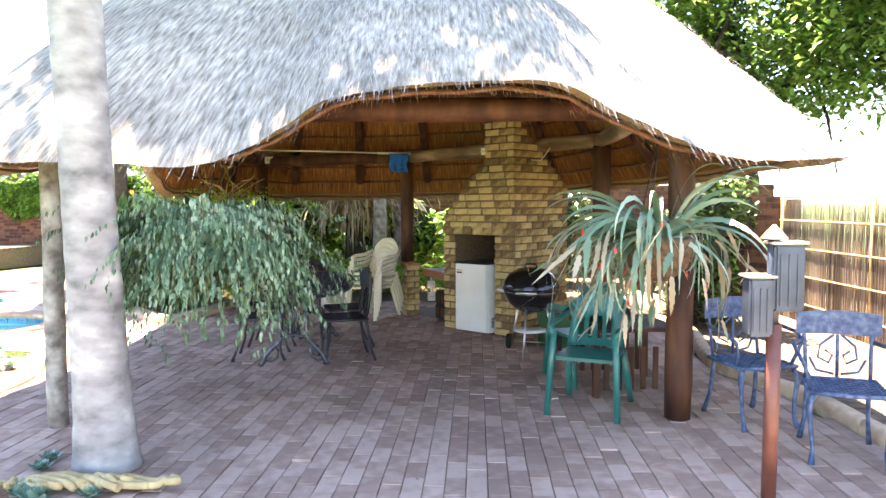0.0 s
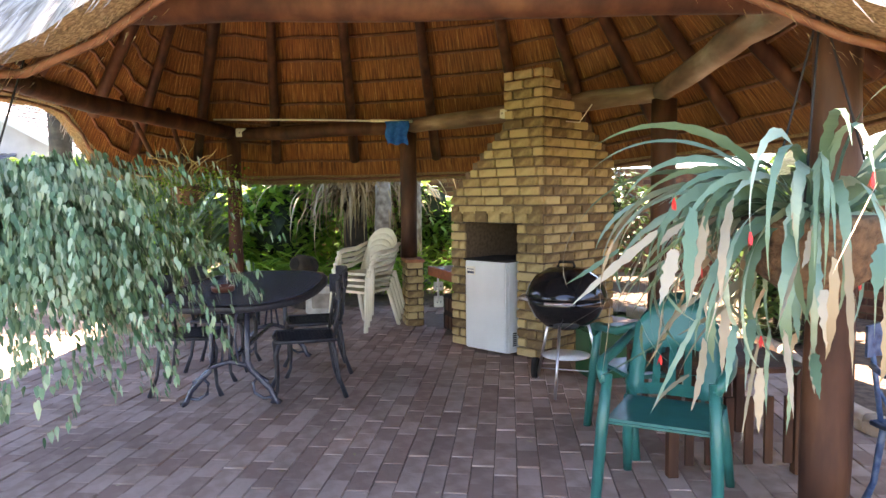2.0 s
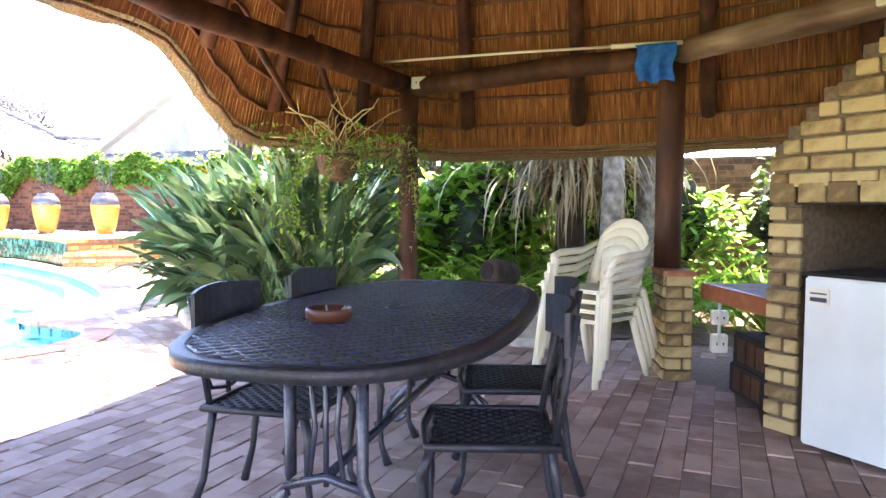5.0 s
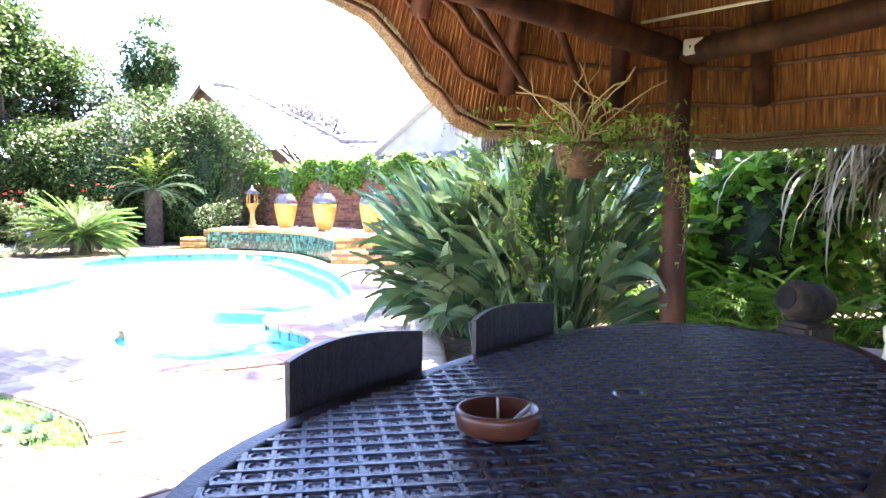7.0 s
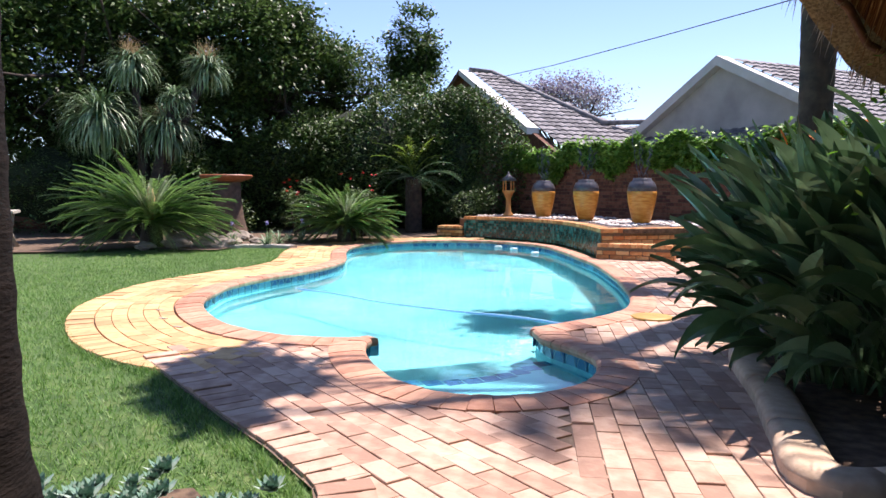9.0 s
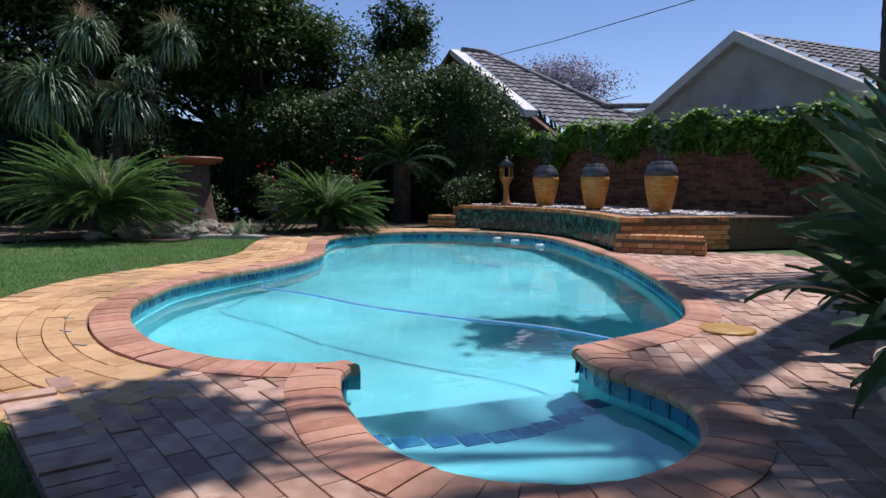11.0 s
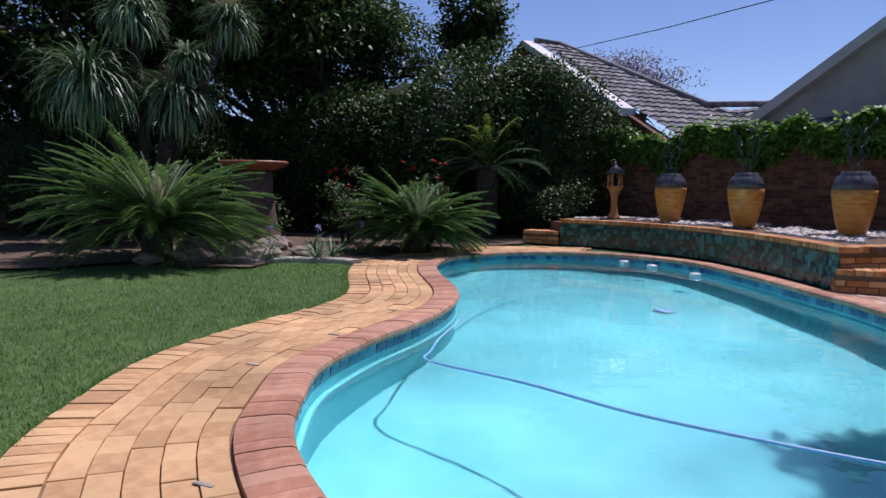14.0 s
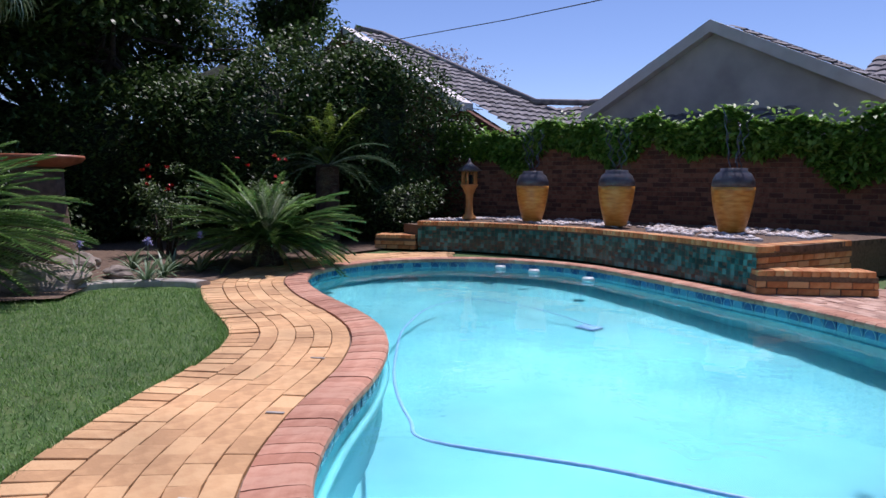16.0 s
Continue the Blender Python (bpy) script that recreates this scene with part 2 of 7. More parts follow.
L_SUCC = leaf_material("succulent_leaf", [(0.09, 0.20, 0.14), (0.18, 0.31, 0.23), (0.32, 0.42, 0.34)], 0.45, 0.05)
L_LILAC = leaf_material("lilac_blossom", [(0.12, 0.10, 0.16), (0.26, 0.22, 0.34), (0.34, 0.34, 0.30)], 0.6, 0.3)
L_YEL = leaf_material("yellow_green_leaf", [(0.14, 0.24, 0.03), (0.26, 0.38, 0.06)], 0.5, 0.4)


# ---- mesh helpers ----
def part(name, bm, mat, parent=None, label=""):
    """Links a bmesh as one mesh object."""
    me = bpy.data.meshes.new(name)
    bm.to_mesh(me)
    bm.free()
    me.materials.append(mat)
    ob = new(name, me)
    if parent:
        ob.parent = parent
    return tagged(ob, label)


def quads(name, V, F, mat, parent=None, label="", smooth=False):
    me = bpy.data.meshes.new(name)
    V, F = np.asarray(V, np.float32), np.asarray(F, np.int32)
    n, k = F.shape
    me.vertices.add(len(V))
    me.vertices.foreach_set("co", V.ravel())
    me.loops.add(n * k)
    me.loops.foreach_set("vertex_index", F.ravel())
    me.polygons.add(n)
    me.polygons.foreach_set("loop_start", np.arange(0, n * k, k, dtype=np.int32))
    me.polygons.foreach_set("loop_total", np.full(n, k, np.int32))
    me.polygons.foreach_set("use_smooth", np.full(n, smooth, dtype=bool))
    me.update()
    me.materials.append(mat)
    ob = new(name, me)
    if parent:
        ob.parent = parent
    return tagged(ob, label)


def empty(name, label, category, group="", at=(0, 0, 0), turn=0):
    ob = new(name)
    ob.matrix_basis = pose(*at, 0, 0, turn)
    return tagged(ob, label, category, group)


def box(bm, x0, y0, z0, x1, y1, z1, bevel=0.0, m=None):
    v = bmesh.ops.create_cube(bm, size=1, matrix=Matrix.Translation(((x0 + x1) / 2, (y0 + y1) / 2, (z0 + z1) / 2)) @ Matrix.Diagonal((x1 - x0, y1 - y0, z1 - z0, 1)))["verts"]
    if bevel:
        es = list({e for q in v for e in q.link_edges})
        v = bmesh.ops.bevel(bm, geom=es, offset=bevel, segments=2, affect="EDGES")["verts"]
    if m is not None:
        bmesh.ops.transform(bm, matrix=m, verts=v)
    return bm


def tube(bm, pts, r, n=8, ends=True):
    """A round bar along points; r is one radius or one for each point."""
    pts = [Vector(p) for p in pts]
    rs = r if hasattr(r, "__len__") else [r] * len(pts)
    up = Vector((0.13, 0.21, 0.97))
    rings = []
    for i, p in enumerate(pts):
        d = (pts[min(i + 1, len(pts) - 1)] - pts[max(i - 1, 0)]).normalized()
        a = d.cross(up if abs(d.dot(up)) < 0.95 else Vector((1, 0, 0))).normalized()
        b = d.cross(a)
        rings.append([bm.verts.new(p + (a * math.cos(TAU * k / n) + b * math.sin(TAU * k / n)) * rs[i]) for k in range(n)])
    for q, s in zip(rings, rings[1:]):
        for k in range(n):
            f = bm.faces.new((q[k], q[(k + 1) % n], s[(k + 1) % n], s[k]))
            f.smooth = True
    if ends:
        bm.faces.new(rings[0][::-1])
        bm.faces.new(rings[-1])
    return bm


def lathe(bm, prof, n=28, at=(0, 0, 0)):
    rings = []
    for r, z in prof:
        rings.append([bm.verts.new((at[0] + r * math.cos(TAU * k / n), at[1] + r * math.sin(TAU * k / n), at[2] + z)) for k in range(n)])
    for q, s in zip(rings, rings[1:]):
        for k in range(n):
            f = bm.faces.new((q[k], q[(k + 1) % n], s[(k + 1) % n], s[k]))
            f.smooth = True
    bm.faces.new(rings[0][::-1])
    bm.faces.new(rings[-1])
    return bm


def blades(P, az, el, length, width, droop, seg=5, shape="strap", roll=None, wave=0.0):
    """Bent leaves from the points P: each rises at el and bends down by droop along its length."""
    P = np.asarray(P, float)
    n = len(P)
    az, el, length, width, droop = (np.broadcast_to(np.asarray(a, float), (n,)) for a in (az, el, length, width, droop))
    t = np.linspace(0, 1, seg + 1)
    e = el[:, None] - droop[:, None] * (t[None, :] ** 1.2)
    em = (e[:, 1:] + e[:, :-1]) / 2
    step = (length / seg)[:, None]
    h = np.concatenate([np.zeros((n, 1)), np.cumsum(np.cos(em) * step, 1)], 1)
    z = np.concatenate([np.zeros((n, 1)), np.cumsum(np.sin(em) * step, 1)], 1)
    c, s = np.cos(az)[:, None], np.sin(az)[:, None]
    mid = np.stack([P[:, :1] + h * c, P[:, 1:2] + h * s, P[:, 2:] + z], 2)
    prof = {"strap": np.clip(1.0 - t ** 3, 0.04, 1), "paddle": np.clip(np.sin(math.pi * np.clip((t - 0.25) / 0.75, 0, 1) ** 0.75) + 0.08 * (t < 0.5), 0.05, 1),
            "blade": np.clip(np.sin(math.pi * (0.12 + 0.88 * t) ** 0.8), 0.03, 1), "needle": np.clip(1 - t, 0.06, 1)}[shape]
    w = width[:, None] * prof[None, :] / 2
    if wave:
        w = w * (1 + wave * np.sin(t * seg * 2.4 + az[:, None] * 9))
    roll = np.zeros(n) if roll is None else roll
    side = np.stack([-np.sin(az) * np.cos(roll), np.cos(az) * np.cos(roll), np.sin(roll)], 1)[:, None, :]
    a, b = mid - side * w[..., None], mid + side * w[..., None]
    V = np.stack([a, b], 2).reshape(n * (seg + 1) * 2, 3)
    base = (np.arange(n) * (seg + 1) * 2)[:, None] + np.arange(seg)[None, :] * 2
    F = np.stack([base, base + 1, base + 3, base + 2], 2).reshape(-1, 4)
    return V, F, mid


def merge(*vf):
    V, F, k = [], [], 0
    for v, f in vf:
        V.append(v)
        F.append(np.asarray(f) + k)
        k += len(v)
    return np.concatenate(V), np.concatenate(F)


def leaves(P, size, seed=0, droop=0.3, flat=0.5):
    """A folded leaf of four points at each place."""
    r = np.random.default_rng(seed)
    n = len(P)
    V, F, _ = blades(P, r.uniform(0, TAU, n), r.uniform(-0.9, 0.8, n), size * r.uniform(0.6, 1.3, n), size * r.uniform(0.45, 0.7, n), r.uniform(0, droop + 0.3, n), 2, "blade", r.uniform(-flat, flat, n))
    return V, F


def shell_points(n, c, r, seed=0, hollow=0.6, lumps=7, rough=0.25):
    """Points in the outer part of an uneven crown."""
    g = np.random.default_rng(seed)
    d = g.normal(size=(n, 3))
    d /= np.linalg.norm(d, axis=1)[:, None]
    k = g.normal(size=(lumps, 3))
    k /= np.linalg.norm(k, axis=1)[:, None]
    amp = g.uniform(0.3, 1, lumps)
    bump = (amp[None] * np.clip(d @ k.T, 0, 1) ** 6).sum(1)
    rad = (1 - rough + rough * 1.6 * bump) * (hollow + (1 - hollow) * g.uniform(0, 1, n) ** 0.5)
    return np.asarray(c) + d * rad[:, None] * np.asarray(r)


def clumped(n, c, r, clumps, seed=0, spread=0.22):
    """Points in many small clumps with gaps between them."""
    g = np.random.default_rng(seed)
    cen = shell_points(clumps, c, r, seed + 5, 0.35)
    pick = g.integers(0, clumps, n)
    off = g.normal(size=(n, 3)) * spread * np.mean(r)
    return cen[pick] + off * np.array([1, 1, 0.6])


# ---- plan ----
def closed(pts, per=6, loop=True):
    """A smooth curve through points."""
    pts = [np.array(p, float) for p in pts]
    n, out = len(pts), []
    rngi = range(n if loop else n - 1)
    for i in rngi:
        g = (lambda k: pts[k % n]) if loop else (lambda k: pts[min(max(k, 0), n - 1)])
        a, b, c, d = g(i - 1), g(i), g(i + 1), g(i + 2)
        for k in range(per):
            t = k / per
            out.append(0.5 * (2 * b + (c - a) * t + (2 * a - 5 * b + 4 * c - d) * t * t + (3 * b - a - 3 * c + d) * t ** 3))
    if not loop:
        out.append(pts[-1])
    return np.array(out)


def resample(P, step, loop=False):
    P = np.vstack([P, P[:1]]) if loop else P
    L = np.r_[0, np.cumsum(np.linalg.norm(np.diff(P, axis=0), axis=1))]
    n = max(2, int(round(L[-1] / step)))
    s = np.linspace(0, L[-1], n + 1)
    Q = np.stack([np.interp(s, L, P[:, k]) for k in range(P.shape[1])], 1)
    return Q[:-1] if loop else Q


def inside(P, poly):
    x, y = P[:, 0], P[:, 1]
    r = np.zeros(len(P), bool)
    q = np.roll(poly, 1, axis=0)
    for (x1, y1), (x0, y0) in zip(poly, q):
        c = ((y1 > y) != (y0 > y)) & (x < (x0 - x1) * (y - y1) / (y0 - y1 + 1e-12) + x1)
        r ^= c
    return r


def distance(P, line):
    return np.min(np.linalg.norm(P[:, None, :] - line[None, :, :], axis=2), axis=1)


TIP_L, TIP_R = (-6.90, 9.02), (-6.74, 10.40)
MAIN = closed([(-6.95, 8.97), (-7.08, 8.62), (-7.42, 8.26), (-7.95, 8.0), (-8.7, 7.88), (-9.5, 7.91), (-10.1, 8.1), (-10.75, 8.4), (-11.4, 9.0), (-12.0, 9.7), (-12.7, 10.3), (-13.5, 10.71), (-15.1, 11.2),
               (-16.2, 11.75), (-16.95, 12.7), (-17.1, 13.95), (-16.4, 15.1), (-15.0, 15.6), (-13.26, 15.14), (-11.9, 14.6), (-10.9, 14.2), (-8.97, 13.14), (-7.55, 12.15), (-7.0, 11.4), (-6.74, 10.42)], 8, False)
ALCOVE = closed([(-6.74, 10.40), (-6.35, 10.27), (-5.95, 10.28), (-5.55, 10.2), (-5.17, 9.86), (-5.02, 9.38), (-5.18, 8.94), (-5.62, 8.69), (-6.26, 8.70), (-6.76, 8.83), (-6.95, 8.99)], 8, False)
MAIN, ALCOVE = resample(MAIN, 0.115), resample(ALCOVE, 0.115)
OUTLINE = np.vstack([MAIN[:-1], ALCOVE[:-1]])


def normals(P, loop=False):
    d = (np.roll(P, -1, 0) - np.roll(P, 1, 0)) if loop else np.gradient(P, axis=0)
    d /= np.linalg.norm(d, axis=1)[:, None] + 1e-9
    return np.stack([-d[:, 1], d[:, 0]], 1)


# ---- ground ----
def sheet(name, outer, holes, z, mat, label="", kind="structure", thick=0.0):
    bm = bmesh.new()
    for ring in (outer, *holes):
        v = [bm.verts.new((p[0], p[1], z)) for p in ring]
        for a, b in zip(v, v[1:] + v[:1]):
            bm.edges.new((a, b))
    bmesh.ops.triangle_fill(bm, use_beauty=True, use_dissolve=False, edges=bm.edges[:])
    for f in bm.faces:
        if f.normal.z < 0:
            f.normal_flip()
    if thick:
        r = bmesh.ops.extrude_face_region(bm, geom=bm.faces[:])
        bmesh.ops.translate(bm, vec=(0, 0, thick), verts=[q for q in r["geom"] if isinstance(q, bmesh.types.BMVert)])
    return tagged(part(name, bm, mat), label, "ground", kind=kind)


nrm = normals(OUTLINE, True)
# the way out of the water, checked against the middle of the pool
OUT = nrm * (1 if not inside((OUTLINE[40:41] + nrm[40:41] * 0.2), OUTLINE)[0] else -1)
SINK = OUTLINE + OUT * 0.12
far = [(-400, -300), (300, -300), (300, 400), (-400, 400)]
sheet("ground", far, [SINK[::2]], -0.032, M_GROUND, "mown lawn ground with soil between the plants")

# pool shell
pool = empty("swimming_pool", "freeform swimming pool with turquoise plaster and blue tile band", "pool", at=(-11, 11.5, 0))
PC = np.array([-11, 11.5])
def pool_wall(name, line, z0, z1, mat, off=0.0, flare=0.0):
    n = len(line)
    a = line + OUT * off - PC
    b = line - OUT * flare - PC
    V = np.vstack([np.c_[a, np.full(n, z1)], np.c_[b, np.full(n, z0)]])
    i = np.arange(n)
    return quads(name, V, np.stack([i, (i + 1) % n, (i + 1) % n + n, i + n], 1), mat, pool)
pool_wall("basin_wall", OUTLINE, -1.25, -0.03, M_PLASTER, 0.012)
bm = bmesh.new()
v = [bm.verts.new((p[0] - PC[0], p[1] - PC[1], -1.25)) for p in OUTLINE + OUT * 0.02]
bmesh.ops.triangle_fill(bm, use_beauty=True, edges=[bm.edges.new((a, b)) for a, b in zip(v, v[1:] + v[:1])])
part("basin_floor", bm, M_PLASTER, pool)
# ledge line under the water
bm = bmesh.new()
tube(bm, [(p[0] - PC[0], p[1] - PC[1], -0.42) for p in OUTLINE[: len(MAIN)] - OUT[: len(MAIN)] * 0.02], 0.03, 6)
part("underwater_ledge", bm, M_PLASTER, pool)
# steps in the alcove
def slab(name, ring, z0, z1, mat, parent, at=(0, 0), label=""):
    bm = bmesh.new()
    v = [bm.verts.new((p[0] - at[0], p[1] - at[1], z0)) for p in ring]
    f = bm.faces.new(v)
    r = bmesh.ops.extrude_face_region(bm, geom=[f])
    bmesh.ops.translate(bm, vec=(0, 0, z1 - z0), verts=[q for q in r["geom"] if isinstance(q, bmesh.types.BMVert)])
    bmesh.ops.recalc_face_normals(bm, faces=bm.faces[:])
    return part(name, bm, mat, parent, label)
slab("alcove_step", [(-6.40, 8.72), (-6.15, 9.3), (-6.12, 9.9), (-6.28, 10.3), (-5.55, 10.22), (-5.16, 9.86), (-5.0, 9.38), (-5.16, 8.92), (-5.6, 8.68)], -1.25, -0.34, M_PLASTER, pool, PC, "pale step under the water")
slab("alcove_landing", [(-6.90, 9.0), (-6.76, 10.4), (-6.28, 10.3), (-6.12, 9.9), (-6.15, 9.3), (-6.40, 8.72)], -1.25, -0.62, M_PLASTER, pool, PC)
M_BTILE = material("blue_tile", [(0.008, 0.06, 0.16), (0.02, 0.13, 0.26), (0.05, 0.24, 0.34)], 10, 0.15, 0.05, each="object")
bm = bmesh.new()
for x, y, a in [(-6.41 + 0.29 * math.sin(k / 11 * math.pi), 8.74 + k * 0.145, 0) for k in range(11)]:
    box(bm, x - PC[0] - 0.03, y - PC[1] - 0.066, -0.338, x - PC[0] + 0.1, y - PC[1] + 0.066, -0.33)
part("step_nosing", bm, M_BTILE, pool, "dark blue tile nosing")

# blue scalloped tiles
M_ARC = material("tile_arc", [(0.12, 0.30, 0.32), (0.2, 0.42, 0.42)], 10, 0.3, 0.0)
bm = bmesh.new()
box(bm, -0.071, -0.004, -0.075, 0.071, 0.006, 0.075)
t0 = part("waterline_tile", bm, M_BTILE, pool)
bm = bmesh.new()
tube(bm, [(0.068 * math.cos(a), -0.004, -0.062 + 0.118 * math.sin(a)) for a in np.linspace(0, math.pi, 9)], 0.004, 4)
t1 = part("tile_scallop", bm, M_ARC, t0)
line = resample(np.vstack([OUTLINE, OUTLINE[:1]]), 0.15)
tiles = []
ln = normals(line)
sgn = 1 if (np.dot(ln[30], OUT[40]) > 0) else -1
for i, (p, q) in enumerate(zip(line, ln * sgn)):
    m = Matrix.Translation((p[0] - PC[0], p[1] - PC[1], -0.105)) @ Matrix.Rotation(math.atan2(q[1], q[0]) - math.pi / 2, 4, "Z")
    if i == 0:
        t0.matrix_basis = m
    else:
        o = t0.copy()
        scene.collection.objects.link(o)
        o.matrix_basis = m
        s = t1.copy()
        scene.collection.objects.link(s)
        s.parent = o
# water
water_mat = bpy.data.materials.new("pool_water")
water_mat.use_nodes = True
b = water_mat.node_tree.nodes["Principled BSDF"]
b.inputs["Base Color"].default_value = (0.75, 0.97, 1.0, 1)
b.inputs["Transmission Weight"].default_value, b.inputs["Roughness"].default_value, b.inputs["IOR"].default_value = 1.0, 0.0, 1.33
nz, bp = water_mat.node_tree.nodes.new("ShaderNodeTexNoise"), water_mat.node_tree.nodes.new("ShaderNodeBump")
nz.inputs["Scale"].default_value, nz.inputs["Detail"].default_value = 2.2, 3
bp.inputs["Strength"].default_value, bp.inputs["Distance"].default_value = 0.12, 0.05
water_mat.node_tree.links.new(nz.outputs[0], bp.inputs["Height"])
water_mat.node_tree.links.new(bp.outputs[0], b.inputs["Normal"])
tcw = water_mat.node_tree.nodes.new("ShaderNodeTexCoord")
water_mat.node_tree.links.new(tcw.outputs["Object"], nz.inputs["Vector"])
bm = bmesh.new()
v = [bm.verts.new((p[0], p[1], -0.125)) for p in OUTLINE + OUT * 0.005]
bmesh.ops.triangle_fill(bm, use_beauty=True, edges=[bm.edges.new((a, b)) for a, b in zip(v, v[1:] + v[:1])])
for f in bm.faces:
    if f.normal.z < 0:
        f.normal_flip()
water = tagged(part("water", bm, water_mat), "clear still pool water", "water", kind="structure")
water.visible_shadow = False

# under-paving beds
TERRACE = np.array([(4.0, -1.5), (3.75, 3.5), (3.36, 5.2), (3.24, 6.35), (2.9, 7.5), (3.1, 9.5), (2.0, 11.3), (-0.3, 11.9), (-2.7, 11.7), (-3.2, 10.6), (-3.45, 9.74), (-4.3, 10.5), (-5.6, 11.4), (-6.2, 13.0),
                    (-7.0, 15.2), (-8.6, 17.0), (-10.6, 17.0), (-11.7, 15.2), (-11.9, 14.9), (-11.6, 13.6), (-9, 12.3), (-7.6, 11.2), (-7.5, 9.3), (-7.35, 7.6), (-6.9, 7.3),
                    (-6.0, 7.5), (-5.4, 7.63), (-4.86, 7.76), (-4.34, 7.84), (-3.9, 7.75), (-3.25, 7.0), (-3.2, 4.0), (-3.4, -1.5)])
COPE_W, PATH_W = 0.25, 1.20
W0 = next(i for i, p in enumerate(MAIN) if p[0] < -7.2)
W1 = next(i for i, p in enumerate(MAIN) if p[0] < -16.5 and p[1] > 14.9)
west = MAIN[W0:W1]
west_out = OUT[W0:W1]


# ---- lapa: posts, beams, thatch roof ----
BEAM_Z = 2.16
P_V1, P_V2, P_RB, P_FR, P_FL = (-2.59, 11.09), (-0.345, 10.62), (2.09, 8.8), (2.24, 5.85), (-2.12, 5.42)


def log(name, pts, r, mat, parent, label="", n=12):
    bm = bmesh.new()
    pts = [Vector(p) for p in pts]
    out, rs = [], []
    for a, b in zip(pts, pts[1:]):
        k = max(3, int((b - a).length / 0.3))
        for i in range(k):
            p = a.lerp(b, i / k)
            out.append(p + Vector((noise.noise(p * 1.7), noise.noise(p * 1.7 + Vector((9, 0, 0))), noise.noise(p * 1.7 + Vector((0, 9, 0))))) * 0.02)
            rs.append(r * (1 + 0.12 * noise.noise(p * 3)))
    out.append(pts[-1])
    rs.append(r)
    tube(bm, out, rs, n)
    return part(name, bm, mat, parent, label)


lapa = empty("thatched_shelter", "open round shelter with grey thatched roof on dark log posts", "shelter", at=(-0.3, 8.3, 0))
LC = Vector((-0.3, 8.3, 0))


def rel(p):
    return Vector(p) - LC


for (x, y), r, z0, lab in ((P_V1, 0.085, 0, "reddish-brown oiled log post"), (P_V2, 0.09, 0.735, "dark oiled log post standing on the brick pier"), (P_RB, 0.10, 0, "reddish-brown log post"),
                           (P_FR, 0.095, 0, "thick red-brown painted log post"), (P_FL, 0.07, 0, "grey weathered log post")):
    log("post", [rel((x, y, z0)), rel((x + 0.02, y, BEAM_Z + 0.02))], r, M_POLE if r > 0.1 else (M_BARK if r < 0.08 else M_LOG), lapa, lab)
BEAMS = [([(*P_V1, 2.22), (-2.72, 8.5, 2.24), (*P_FL, 2.2)], M_LOG), ([(*P_V1, 2.2), (*P_V2, 2.2)], M_LOG), ([(*P_V2, 2.2), (0.8, 9.78, 2.21), (*P_RB, 2.24)], M_LOGW),
         ([(*P_RB, 2.24), (*P_FR, 2.28)], M_LOGW), ([(*P_FR, 2.2), (0.2, 5.68, 2.2), (*P_FL, 2.2)], M_LOG), ([(2.2, 6.15, 2.36), (0.2, 6.1, 2.39), (-2.1, 6.1, 2.35)], M_LOG)]
for pts, m in BEAMS:
    log("ring_beam", [rel(p) for p in pts], 0.082, m, lapa, "sun-bleached log beam" if m is M_LOGW else "dark oiled log beam")

EAVE = closed([(-3.1, 5.15, 1.8), (-1.97, 4.78, 1.8), (-0.7, 4.85, 1.79), (-0.05, 4.9, 2.13), (0.5, 4.9, 2.2), (1.3, 4.9, 2.2), (1.75, 4.95, 2.0), (2.35, 5.05, 1.78), (3.2, 5.5, 1.80), (3.4, 7, 1.8), (3.15, 9.0, 1.75), (2.0, 10.9, 1.68),
               (0.2, 12.0, 1.62), (-2.0, 12.2, 1.60), (-3.3, 11.6, 1.62), (-3.70, 10.8, 1.66), (-3.70, 10.2, 1.67), (-3.62, 9.65, 1.92), (-3.55, 9.15, 2.22), (-3.5, 8.4, 2.26), (-3.45, 7.6, 2.2), (-3.42, 7.0, 1.85), (-3.35, 6.1, 1.8)], 12)
RIDGE = [(-1.2, 8.4), (0.6, 8.4)]
# length round the eave, for the run of the reeds
ROUND = np.r_[0, np.cumsum(np.linalg.norm(np.diff(np.vstack([EAVE, EAVE[:1]]), axis=0), axis=1))]


def roof_point(e, s, drop):
    """s from 0 at the eave to 1 at the ridge, drop below the outer face."""
    rx = min(max(e[0] * 0.45, RIDGE[0][0]), RIDGE[1][0])
    top = np.array([rx, 8.4, 5.0])
    p = e + (top - e) * s
    p[2] = e[2] + 0.02 + (top[2] - e[2] - 0.02) * (s ** 0.94)
    d = np.array([p[0] - rx, p[1] - 8.4])
    p[2] -= drop * 1.25
    return p


